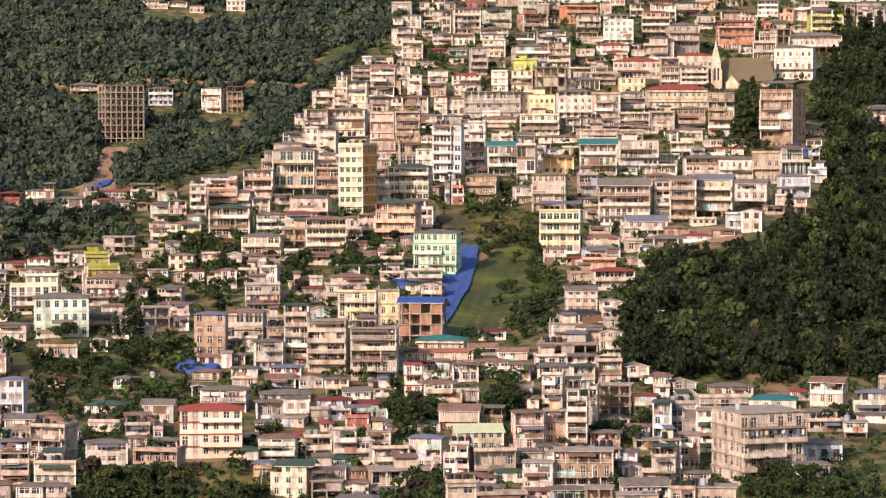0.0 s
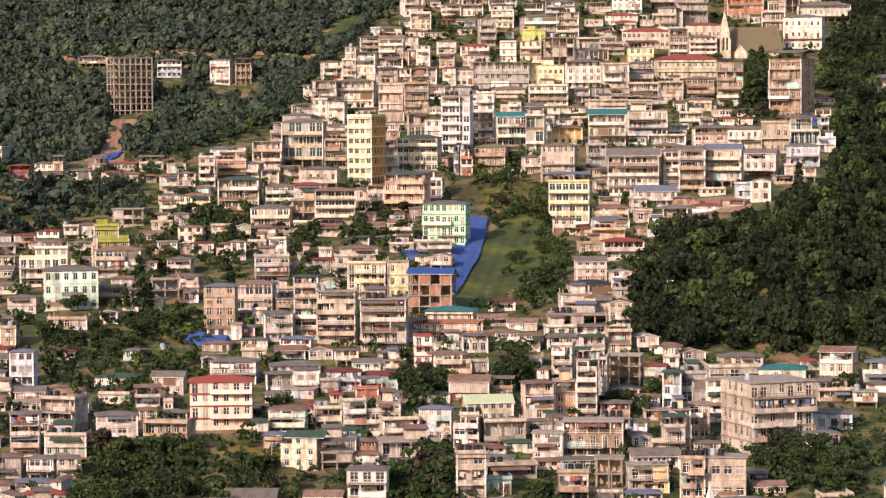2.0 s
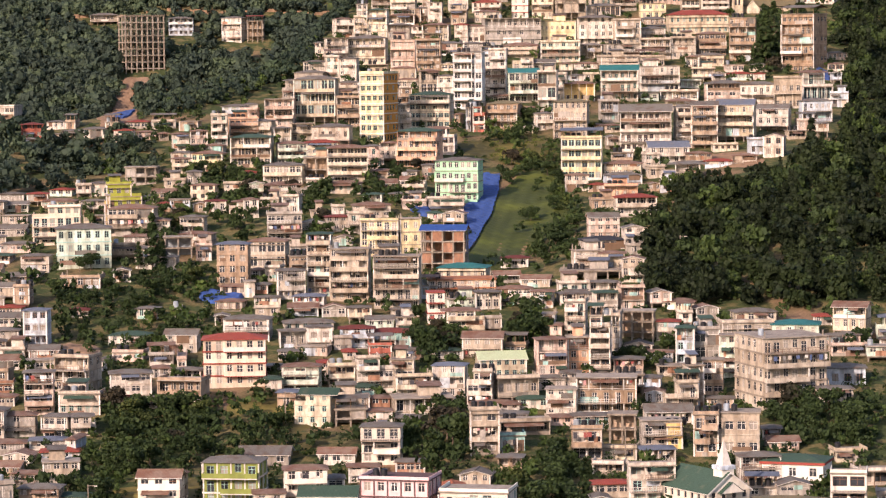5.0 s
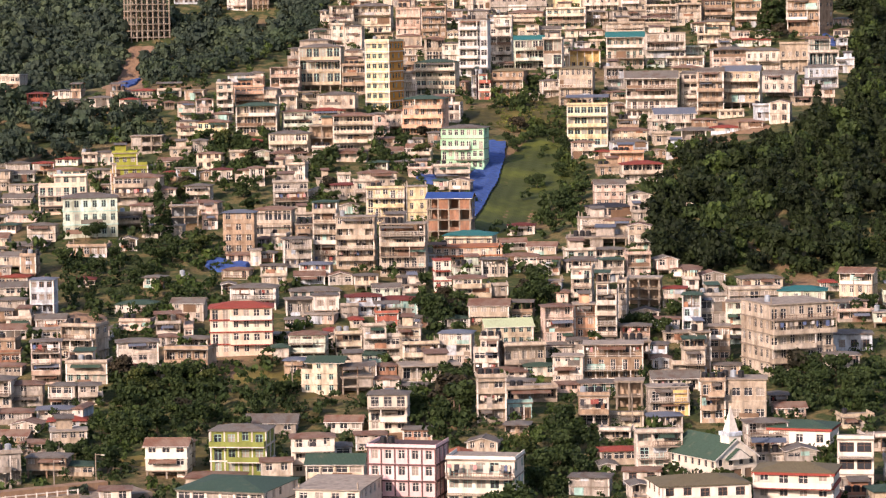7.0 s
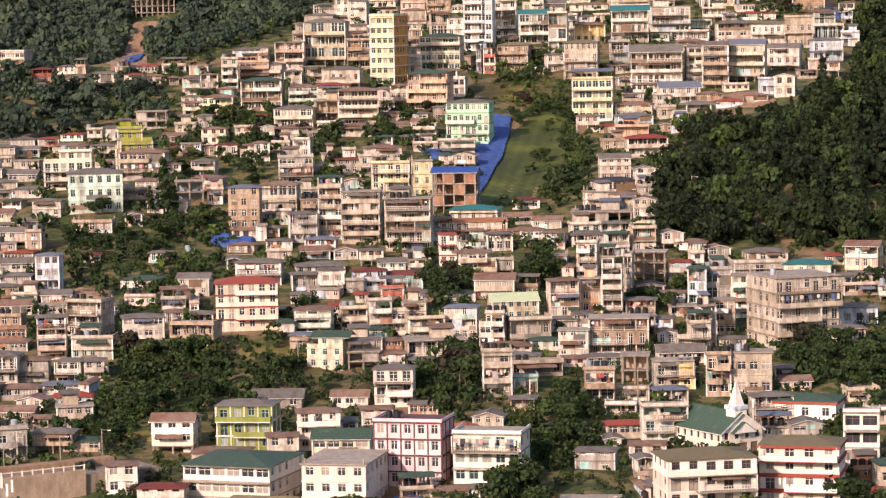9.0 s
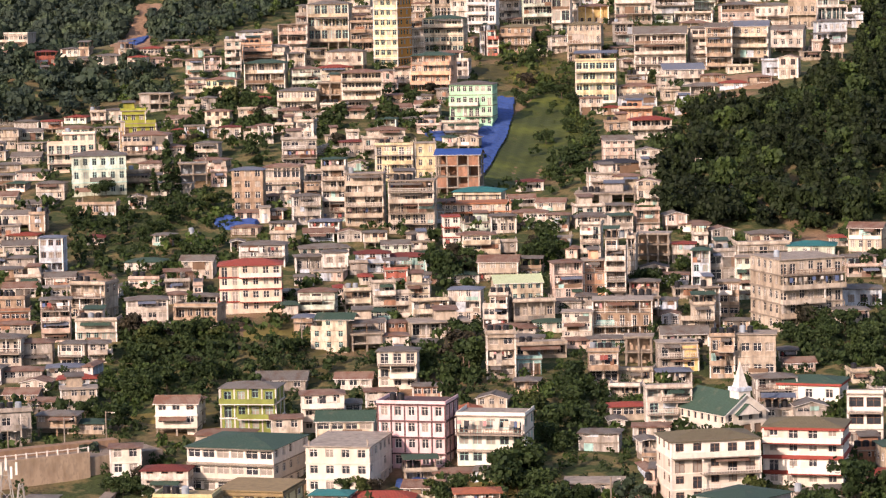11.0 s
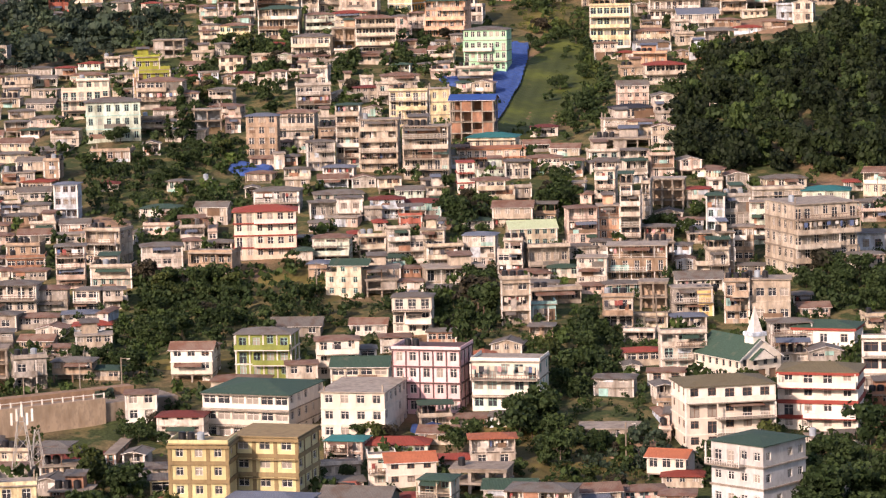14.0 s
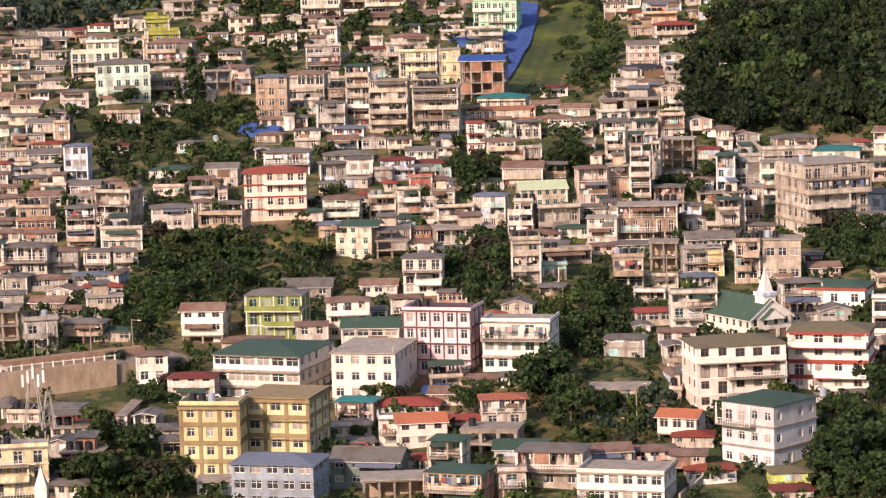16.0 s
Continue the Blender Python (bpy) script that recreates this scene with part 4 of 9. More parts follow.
house(152.7, 1031.3, -4.1, 11.3, 7.6, 1, 5.74, 8, "wh", "Hg", 0.8, "s", 0)
house(-50.3, 1006.9, -10.4, 7.1, 5.0, 1, 3.83, -4, "wh", "Hg", 0.5, "", 0)
house(-43.8, 998.1, -12.6, 4.6, 5.0, 3, 2.47, -4, "wh", "F", 0.0, "", 0)
house(-38.2, 994.1, -13.7, 5.7, 5.0, 4, 2.03, -9, "wh", "Hg", 0.4, "", 0)
house(-57.1, 967.2, -18.6, 4.2, 5.0, 2, 3.13, 3, "gr", "Hg", 0.4, "", 0)
house(-51.2, 993.1, -14.4, 9.7, 6.6, 1, 4.34, -9, "gr", "Hg", 0.7, "", 0)
house(-46.1, 927.9, -23.1, 12.9, 8.5, 3, 3.88, -6, "cr", "Hg", 1.0, "s", 0)
house(-57.0, 921.5, -26.4, 8.9, 5.8, 3, 2.92, -4, "pk", "F", 0.0, "b", 0)
house(-54.9, 894.0, -30.6, 5.0, 5.0, 2, 2.47, 5, "be", "Hg", 0.4, "", 0)
house(-67.2, 934.0, -23.2, 4.7, 5.0, 1, 3.92, 5, "wh", "Hg", 0.4, "", 0)
house(-66.6, 922.9, -25.6, 5.1, 5.0, 2, 2.38, -4, "pk", "F", 0.0, "", 0)
house(-25.7, 899.6, -30.7, 7.7, 10.9, 7, 2.99, -22, "cy", "F", 0.0, "ek", 0)
house(-37.7, 973.5, -18.6, 7.1, 5.0, 3, 1.79, -6, "be", "Hg", 0.5, "b", 0)
house(-35.7, 923.7, -26.4, 7.1, 5.0, 3, 2.99, -4, "ta", "F", 0.0, "b", 0)
house(-18.4, 982.0, -15.8, 7.3, 5.0, 1, 3.17, -4, "wh", "Hr", 0.5, "b", 0)
house(-19.3, 933.8, -25.1, 4.9, 5.0, 4, 2.57, 8, "ta", "F", 0.0, "b", 0)
house(-19.3, 911.6, -27.8, 5.7, 5.0, 3, 2.66, 5, "wh", "F", 0.0, "b", 0)
house(-10.0, 921.2, -27.2, 12.5, 8.4, 4, 2.66, -9, "cr", "Hn", 0.9, "b", 0)
house(-5.9, 971.0, -17.7, 5.0, 5.0, 2, 3.14, -4, "wh", "Hg", 0.4, "", 0)
house(-11.3, 972.7, -17.7, 6.2, 5.0, 2, 3.98, 8, "be", "Hr", 0.5, "", 0)
house(-20.0, 996.7, -13.0, 8.4, 5.4, 1, 3.98, -4, "be", "Hr", 0.6, "", 0)
house(-29.1, 1006.3, -11.4, 7.1, 5.0, 1, 3.44, -4, "cr", "F", 0.0, "", 0)
house(1.9, 949.1, -22.1, 9.1, 6.3, 6, 3.03, -10, "bw", "F", 0.0, "b", 0)
house(10.5, 967.1, -18.2, 7.1, 5.0, 5, 2.98, -6, "wh", "F", 0.0, "b", 0)
house(-62.7, 904.3, -28.8, 9.4, 6.4, 2, 2.50, -9, "be", "Hg", 0.7, "b", 0)
house(-49.2, 897.6, -30.4, 6.4, 5.0, 2, 2.91, 8, "cr", "F", 0.0, "", 0)
house(-39.5, 887.3, -29.2, 11.3, 7.4, 1, 4.05, -6, "wh", "Hg", 0.8, "s", 0)
house(-42.4, 877.6, -33.5, 9.4, 6.3, 2, 2.00, 8, "cr", "HR", 0.7, "", 0)
house(-50.2, 860.7, -35.6, 8.5, 5.7, 3, 2.13, 8, "lg", "Hr", 0.6, "b", 0)
house(-50.5, 830.4, -39.9, 10.8, 7.0, 2, 2.84, -4, "cr", "Hg", 0.8, "b", 0)
house(-32.9, 831.8, -39.5, 11.2, 7.2, 4, 2.49, 3, "cr", "Hr", 0.8, "b", 0)
house(-41.6, 834.9, -39.1, 6.8, 5.0, 2, 3.34, -6, "ta", "F", 0.0, "u", 0)
house(-25.8, 852.1, -36.7, 4.4, 5.0, 2, 3.40, 8, "pk", "Hg", 0.4, "b", 0)
house(-21.7, 861.3, -33.8, 4.8, 5.0, 2, 2.21, -9, "wh", "Hr", 0.4, "s", 0)
house(-12.8, 856.3, -36.9, 11.7, 8.2, 4, 2.76, -12, "pe", "Hn", 0.9, "b", 0)
house(-6.7, 875.8, -33.6, 8.4, 5.7, 3, 2.61, -9, "wh", "Hr", 0.6, "", 0)
house(-1.5, 813.8, -44.3, 11.9, 8.1, 4, 2.90, -10, "mi", "Hg", 0.8, "b", 0)
house(-9.7, 839.7, -39.2, 4.5, 5.0, 2, 2.08, 5, "gr", "Hg", 0.4, "", 0)
house(-5.4, 796.7, -45.8, 9.6, 6.3, 2, 1.74, 5, "wh", "F", 0.0, "b", 1)
house(19.2, 954.9, -20.5, 9.5, 6.1, 3, 3.33, 3, "lg", "Gt", 1.3, "b", 0)
house(26.6, 937.3, -23.4, 5.9, 5.0, 3, 4.34, -9, "wh", "F", 0.0, "", 0)
house(31.3, 951.4, -20.1, 3.7, 5.0, 2, 4.43, -6, "wh", "F", 0.0, "", 0)
house(27.1, 1008.1, -11.3, 7.6, 5.1, 1, 3.64, 8, "wh", "Gg", 1.1, "", 0)
house(20.0, 1005.5, -11.3, 6.5, 5.0, 3, 1.72, 5, "cr", "F", 0.0, "b", 0)
house(37.0, 950.0, -20.1, 9.7, 6.3, 1, 5.96, -4, "ye", "Hr", 0.7, "", 0)
house(49.8, 948.7, -20.1, 11.8, 7.6, 3, 3.37, -4, "wh", "Gt", 1.6, "b", 0)
house(63.6, 970.1, -17.4, 12.7, 8.1, 3, 2.71, 3, "wh", "F", 0.0, "b", 0)
house(52.3, 1009.1, -10.8, 12.6, 8.4, 3, 1.53, 8, "be", "F", 0.0, "b", 0)
house(63.5, 1009.5, -9.9, 8.8, 5.6, 1, 3.46, 3, "be", "F", 0.0, "", 0)
house(4.8, 911.7, -28.2, 3.5, 5.0, 3, 2.60, -6, "rd", "F", 0.0, "", 0)
house(1.8, 913.2, -28.1, 1.5, 6.2, 2, 3.64, -9, "bl", "F", 0.0, "", 0)
house(12.4, 916.0, -27.8, 10.1, 7.0, 3, 2.78, -12, "ta", "HO", 0.8, "b", 0)
house(12.5, 956.6, -20.4, 6.6, 5.0, 1, 2.55, 8, "wh", "Hr", 0.5, "", 0)
house(24.5, 908.7, -28.2, 5.4, 5.0, 2, 2.85, 10, "wh", "Hg", 0.4, "", 0)
house(32.5, 897.6, -30.0, 10.1, 6.9, 4, 2.81, -9, "be", "HO", 0.8, "b", 0)
house(44.6, 915.2, -25.7, 5.8, 5.0, 2, 3.22, 3, "gr", "F", 0.0, "b", 0)
house(53.6, 875.1, -33.3, 15.0, 9.7, 4, 2.99, -4, "wh", "Gg", 2.0, "b", 0)
house(33.3, 837.7, -39.8, 11.2, 7.4, 4, 2.98, -6, "cy", "F", 0.0, "b", 0)
house(44.9, 838.8, -38.8, 10.4, 6.8, 2, 1.83, -6, "cr", "Hr", 0.8, "", 0)
house(53.1, 846.8, -37.5, 4.0, 5.0, 2, 2.18, 8, "wh", "F", 0.0, "", 0)
house(58.4, 853.0, -36.2, 11.6, 7.5, 2, 2.52, 5, "wh", "Gb", 1.6, "b", 0)
house(60.0, 822.4, -39.6, 10.6, 7.0, 2, 2.43, -6, "gr", "Hg", 0.8, "b", 0)
house(53.4, 830.1, -39.1, 4.4, 5.0, 1, 3.16, 8, "be", "F", 0.0, "", 0)
house(64.8, 878.1, -32.4, 5.1, 5.0, 4, 3.06, 3, "wh", "Hg", 0.4, "b", 0)
house(84.1, 1014.6, -9.8, 10.1, 6.8, 1, 3.87, -9, "cr", "Hg", 0.8, "", 0)
house(77.8, 1009.7, -10.2, 4.5, 5.0, 1, 3.85, -6, "wh", "Hr", 0.4, "", 0)
house(83.1, 949.6, -21.6, 11.6, 7.4, 3, 2.35, 3, "pk", "Hg", 0.9, "", 0)
house(94.1, 949.3, -21.7, 11.6, 7.5, 2, 3.35, -4, "wh", "Hg", 0.9, "b", 0)
house(102.7, 941.5, -22.8, 8.8, 5.8, 2, 4.86, -6, "be", "F", 0.0, "", 0)
house(69.7, 956.2, -20.3, 12.0, 8.1, 1, 3.09, -9, "wh", "F", 0.0, "b", 0)
house(67.7, 929.3, -23.5, 8.9, 5.7, 1, 3.90, 3, "cr", "Hr", 0.7, "", 0)
house(66.1, 877.6, -32.3, 5.9, 5.0, 5, 2.38, -4, "wh", "Gg", 0.8, "b", 0)
house(70.8, 872.9, -31.2, 7.5, 5.0, 4, 2.87, -6, "ta", "Gg", 1.1, "bs", 0)
house(80.6, 878.7, -29.0, 11.0, 7.7, 3, 3.07, -12, "cr", "Gb", 1.5, "sb", 0)
house(93.7, 897.1, -26.8, 9.4, 6.7, 2, 2.65, -15, "wh", "Gg", 1.3, "s", 0)
house(87.7, 837.9, -33.9, 5.5, 5.0, 2, 2.96, -15, "wh", "Gr", 0.8, "", 0)
house(83.1, 845.4, -33.5, 4.3, 5.0, 1, 4.36, 3, "bl", "F", 0.0, "", 0)
house(113.6, 958.1, -20.8, 9.6, 6.3, 2, 4.67, 5, "wh", "Hr", 0.7, "", 0)
house(119.4, 945.0, -22.6, 5.5, 5.0, 1, 4.35, -6, "bl", "F", 0.0, "", 0)
house(108.4, 916.6, -26.2, 9.0, 5.9, 2, 3.24, 5, "bl", "Hg", 0.7, "b", 0)
house(103.1, 898.3, -28.2, 5.1, 5.0, 1, 2.75, 3, "pk", "F", 0.0, "", 0)
house(-101.6, 824.3, -42.2, 5.6, 5.0, 1, 3.79, 3, "wh", "Hg", 0.4, "", 0)
house(-92.5, 802.7, -44.4, 9.2, 6.2, 2, 3.30, 8, "ol", "F", 0.0, "", 0)
house(-93.8, 775.1, -48.2, 1.3, 6.4, 4, 2.19, 8, "ye", "F", 0.0, "", 1)
house(-85.7, 763.8, -49.5, 11.6, 7.5, 3, 2.48, -4, "be", "Hr", 0.9, "b", 1)
house(-81.7, 764.7, -49.6, 10.5, 6.7, 2, 2.12, 3, "wh", "Hr", 0.8, "", 1)
house(-104.4, 756.6, -51.0, 12.1, 7.9, 4, 2.43, 5, "rc", "F", 0.0, "b", 1)
house(-110.8, 809.0, -44.6, 9.1, 5.9, 1, 2.17, -4, "cr", "Hr", 0.7, "", 0)
house(-93.7, 725.7, -54.6, 13.2, 8.9, 3, 3.29, 8, "lg", "Hg", 1.0, "g", 1)
house(-104.6, 721.1, -55.4, 6.7, 5.0, 2, 2.15, -4, "wh", "Hg", 0.5, "", 1)
house(-82.9, 750.4, -51.4, 7.2, 5.0, 1, 2.87, 3, "wh", "Hr", 0.5, "", 1)
house(-83.4, 735.2, -52.0, 9.8, 6.3, 1, 2.25, 3, "be", "F", 0.0, "s", 1)
house(-70.8, 770.5, -49.5, 6.3, 5.0, 2, 2.28, -6, "wh", "Hg", 0.5, "", 1)
house(-68.0, 752.5, -51.6, 8.1, 5.5, 2, 1.72, -9, "wh", "Hr", 0.6, "", 1)
house(-66.8, 793.5, -45.4, 5.4, 5.0, 1, 3.33, 3, "wh", "HD", 0.4, "", 1)
house(-60.4, 790.1, -45.9, 5.2, 5.0, 2, 1.88, 5, "wh", "Hr", 0.4, "", 1)
house(-71.3, 810.6, -43.1, 6.8, 5.0, 2, 2.24, -6, "cr", "Hr", 0.5, "", 0)
house(-81.4, 851.1, -37.3, 5.2, 5.0, 2, 2.20, 8, "cr", "Hr", 0.4, "b", 0)
house(-75.7, 829.2, -39.7, 4.0, 5.0, 1, 3.96, 3, "gr", "Hg", 0.4, "", 0)
house(-55.7, 710.2, -58.3, 7.5, 5.0, 4, 2.58, -4, "ta", "Hb", 0.6, "", 1)
house(-48.5, 729.7, -55.6, 9.0, 6.0, 2, 3.48, -6, "be", "Hr", 0.7, "b", 1)
house(-46.4, 716.9, -57.8, 3.6, 5.0, 1, 3.42, -9, "wh", "F", 0.0, "", 1)
house(-78.5, 725.3, -55.0, 4.7, 5.0, 1, 2.78, 3, "wh", "F", 0.0, "", 1)
house(-72.6, 726.9, -55.4, 3.6, 5.0, 1, 3.06, -4, "wh", "F", 0.0, "", 1)
house(-71.9, 739.9, -53.5, 7.0, 5.0, 2, 2.62, 5, "bg", "F", 0.0, "u", 1)
house(-65.3, 737.3, -54.1, 3.9, 5.0, 1, 3.81, 5, "pk", "F", 0.0, "", 1)
house(-82.8, 711.6, -57.2, 3.9, 5.0, 1, 3.00, 5, "wh", "Gg", 0.6, "", 1)
house(-91.6, 706.1, -58.0, 9.4, 6.1, 1, 2.58, -4, "ta", "F", 0.0, "", 1)
house(-104.7, 715.0, -56.4, 4.2, 5.0, 1, 1.65, -9, "gr", "Hg", 0.4, "", 1)
house(-90.9, 834.7, -39.7, 8.7, 5.6, 2, 2.55, -4, "gr", "F", 0.0, "u", 0)
house(-57.0, 786.3, -46.5, 3.7, 5.0, 2, 2.55, 8, "wh", "Hr", 0.4, "b", 1)
house(-46.5, 760.6, -50.9, 8.8, 5.8, 3, 2.32, 5, "gr", "F", 0.0, "b", 1)
house(-48.6, 812.0, -42.2, 10.1, 6.8, 2, 1.70, 8, "gr", "Hr", 0.8, "b", 0)
house(-46.1, 790.6, -45.9, 4.4, 5.0, 2, 2.41, -9, "wh", "F", 0.0, "", 1)
house(-40.1, 821.2, -40.8, 7.0, 5.0, 1, 2.66, -4, "wh", "F", 0.0, "", 0)
house(-32.7, 814.3, -41.7, 8.5, 5.5, 1, 3.10, -4, "wh", "Hr", 0.6, "b", 0)
house(-24.9, 784.9, -46.7, 9.9, 6.5, 2, 1.79, 5, "wh", "Hr", 0.7, "", 1)
house(-32.7, 766.7, -49.0, 7.0, 5.0, 2, 1.97, 8, "gr", "HD", 0.5, "", 1)
house(-27.8, 763.7, -49.6, 4.9, 5.0, 2, 2.69, 8, "wh", "F", 0.0, "b", 1)
house(-21.3, 743.6, -54.1, 9.4, 6.1, 4, 2.30, -4, "cy", "F", 0.0, "b", 1)
house(-13.8, 743.0, -54.1, 5.1, 5.0, 3, 3.21, 3, "cy", "F", 0.0, "", 1)
house(-5.1, 728.6, -57.1, 10.9, 7.3, 4, 2.67, -8, "br", "GB", 1.2, "u", 1)
house(-34.6, 702.8, -60.2, 5.6, 5.0, 6, 2.48, -4, "be", "Hn", 0.4, "b", 1)
house(-41.7, 740.2, -53.6, 4.3, 5.0, 1, 2.68, 8, "wh", "F", 0.0, "b", 1)
house(-40.9, 726.5, -56.0, 4.8, 5.0, 2, 1.80, 8, "ta", "F", 0.0, "b", 1)
house(-27.2, 697.5, -61.2, 9.1, 5.9, 5, 2.50, -4, "be", "F", 0.0, "b", 1)
house(-15.9, 689.8, -62.3, 10.6, 6.8, 5, 2.47, -4, "be", "F", 0.0, "b", 1)
house(-41.4, 697.6, -60.5, 6.4, 5.0, 3, 2.31, 8, "gr", "Hg", 0.5, "b", 1)
house(-36.2, 685.5, -60.8, 7.0, 5.0, 1, 2.22, -6, "wh", "Hb", 0.5, "s", 1)
house(-51.3, 699.6, -60.0, 2.5, 5.0, 1, 3.61, 5, "wh", "F", 0.0, "", 1)
house(-0.3, 721.0, -58.1, 11.8, 8.0, 1, 3.15, -9, "cr", "Ht", 0.9, "", 1)
house(-1.1, 703.8, -60.3, 15.9, 10.0, 2, 1.87, 3, "oc", "F", 0.0, "kb", 1)
house(-7.0, 672.6, -64.0, 3.7, 5.0, 3, 2.31, 5, "wr", "F", 0.0, "bk", 1)
house(-8.5, 699.9, -60.8, 3.9, 5.0, 1, 2.94, -4, "bl", "F", 0.0, "", 1)
house(31.2, 823.5, -42.3, 6.1, 5.0, 2, 2.35, -4, "wh", "Hr", 0.5, "", 0)
house(43.9, 824.6, -41.1, 9.6, 6.4, 2, 1.73, 8, "bl", "Hg", 0.7, "b", 0)
house(42.6, 807.4, -43.7, 9.0, 5.8, 1, 3.69, -4, "pe", "F", 0.0, "", 0)
house(45.0, 784.0, -46.8, 10.6, 6.8, 2, 2.54, 3, "wh", "HR", 0.8, "b", 1)
house(56.3, 811.2, -42.1, 5.7, 5.0, 1, 3.09, -4, "bl", "F", 0.0, "", 0)
house(35.0, 752.8, -51.0, 7.6, 5.0, 3, 1.96, 5, "pk", "Gg", 1.1, "", 1)
house(34.5, 741.8, -53.0, 11.2, 7.5, 1, 2.96, 8, "wh", "Hk", 0.8, "b", 1)
house(29.5, 718.6, -56.2, 6.9, 5.0, 3, 1.64, 8, "wh", "F", 0.0, "b", 1)
house(35.5, 716.1, -56.1, 6.1, 5.0, 1, 4.51, -4, "cr", "Hr", 0.5, "", 1)
house(30.0, 709.1, -58.0, 14.3, 9.3, 1, 2.83, -4, "gr", "F", 0.0, "u", 1)
house(12.3, 733.4, -56.4, 6.5, 5.0, 1, 2.65, -4, "wh", "HD", 0.5, "", 1)
house(25.1, 693.9, -59.6, 6.9, 5.0, 1, 2.51, 8, "wh", "F", 0.0, "b", 1)
house(32.4, 694.4, -59.4, 7.2, 5.0, 1, 2.52, -4, "wh", "Hg", 0.5, "", 1)
house(31.7, 675.1, -63.1, 5.0, 5.0, 2, 2.77, 8, "wh", "Hn", 0.4, "", 1)
house(37.9, 677.7, -62.4, 5.4, 5.0, 2, 2.78, 3, "pk", "F", 0.0, "", 1)
house(11.4, 687.9, -61.5, 7.8, 5.0, 2, 1.97, -4, "wh", "Hr", 0.6, "b", 1)
house(17.8, 682.7, -62.0, 5.0, 5.0, 2, 2.08, -6, "wh", "Hr", 0.4, "", 1)
house(25.4, 684.5, -61.2, 8.1, 5.4, 1, 2.61, 8, "wh", "Hg", 0.6, "b", 1)
house(5.0, 684.3, -62.4, 5.7, 5.0, 1, 4.44, 3, "wh", "Hg", 0.4, "", 1)
house(-54.6, 700.5, -59.8, 6.4, 5.0, 1, 2.41, -4, "wh", "Hr", 0.5, "", 1)
house(-95.0, 653.4, -66.5, 5.1, 5.0, 3, 2.73, -4, "bl", "Hb", 0.4, "", 1)
house(-88.9, 678.5, -62.6, 4.1, 5.0, 1, 1.96, 5, "wh", "HD", 0.4, "", 1)
house(-73.0, 678.9, -63.1, 4.7, 5.0, 1, 2.60, -6, "wh", "Hg", 0.4, "", 1)
house(-66.8, 684.6, -63.0, 1.5, 11.4, 1, 1.96, 5, "gr", "F", 0.0, "", 1)
house(-74.7, 659.9, -66.8, 9.0, 6.0, 1, 2.15, -6, "wh", "Hn", 0.7, "b", 1)
house(-62.5, 649.8, -67.8, 7.0, 5.0, 2, 2.06, -6, "wh", "Gg", 1.0, "", 1)
house(-48.5, 656.9, -66.3, 9.9, 6.4, 2, 2.64, -4, "gr", "Hg", 0.7, "b", 1)
house(-48.5, 617.4, -71.6, 12.9, 8.3, 4, 2.54, 3, "rc", "HR", 1.0, "kb", 1)
house(-87.5, 602.8, -75.4, 5.9, 5.0, 4, 2.23, 5, "pk", "Hg", 0.4, "b", 1)
house(-81.7, 619.0, -72.9, 8.1, 6.0, 3, 2.54, -20, "be", "F", 0.0, "b", 1)
house(-78.5, 600.2, -75.3, 8.3, 5.4, 1, 4.53, -4, "wh", "F", 0.0, "", 1)
house(-69.5, 608.4, -72.0, 8.3, 5.6, 2, 2.28, 8, "wh", "Hg", 0.6, "s", 1)
house(-57.7, 601.1, -74.1, 8.9, 6.2, 2, 2.88, -12, "ta", "F", 0.0, "b", 1)
house(-58.7, 622.2, -71.0, 6.2, 5.0, 1, 2.51, -9, "gr", "Hg", 0.5, "b", 1)
house(-35.9, 669.3, -65.2, 10.9, 7.4, 1, 2.04, 8, "wh", "Hg", 0.8, "", 1)
house(-38.4, 650.8, -67.0, 5.8, 5.0, 1, 3.73, 8, "gr", "Hg", 0.4, "", 1)
house(-32.4, 648.0, -65.5, 5.2, 5.0, 1, 3.34, 8, "wh", "Hg", 0.4, "s", 1)
house(-24.2, 651.8, -67.2, 7.5, 5.0, 2, 2.12, 3, "bl", "HD", 0.6, "b", 1)
house(-16.8, 654.5, -67.4, 9.6, 6.3, 2, 1.68, -6, "te", "HD", 0.7, "b", 1)
house(-27.3, 648.6, -67.5, 3.8, 5.0, 2, 1.36, 5, "gr", "F", 0.0, "", 1)
house(-18.9, 641.7, -68.7, 4.7, 5.0, 2, 1.41, 5, "rd", "F", 0.0, "", 1)
house(-14.0, 666.8, -65.4, 3.9, 5.0, 2, 1.65, 5, "wh", "F", 0.0, "", 1)
house(-14.1, 679.3, -63.3, 6.1, 5.0, 1, 1.94, 8, "wh", "Hg", 0.5, "", 1)
house(-0.2, 659.0, -66.2, 8.2, 5.2, 3, 2.10, 3, "cr", "Hr", 0.6, "b", 1)
house(-34.2, 612.5, -72.3, 7.5, 5.0, 3, 1.80, -4, "lg", "Hr", 0.6, "b", 1)
house(-30.0, 623.3, -71.4, 2.8, 5.0, 2, 2.03, 5, "wh", "HR", 0.4, "", 1)
house(-26.3, 617.9, -72.2, 5.4, 5.0, 2, 2.30, 5, "cr", "F", 0.0, "b", 1)
house(-19.4, 616.4, -72.9, 7.6, 5.1, 3, 2.36, 8, "wh", "F", 0.0, "b", 1)
house(-13.6, 628.5, -71.3, 4.9, 5.0, 2, 1.86, -4, "cr", "F", 0.0, "", 1)
house(-11.2, 610.4, -73.9, 7.4, 5.0, 2, 2.39, 8, "cr", "F", 0.0, "b", 1)
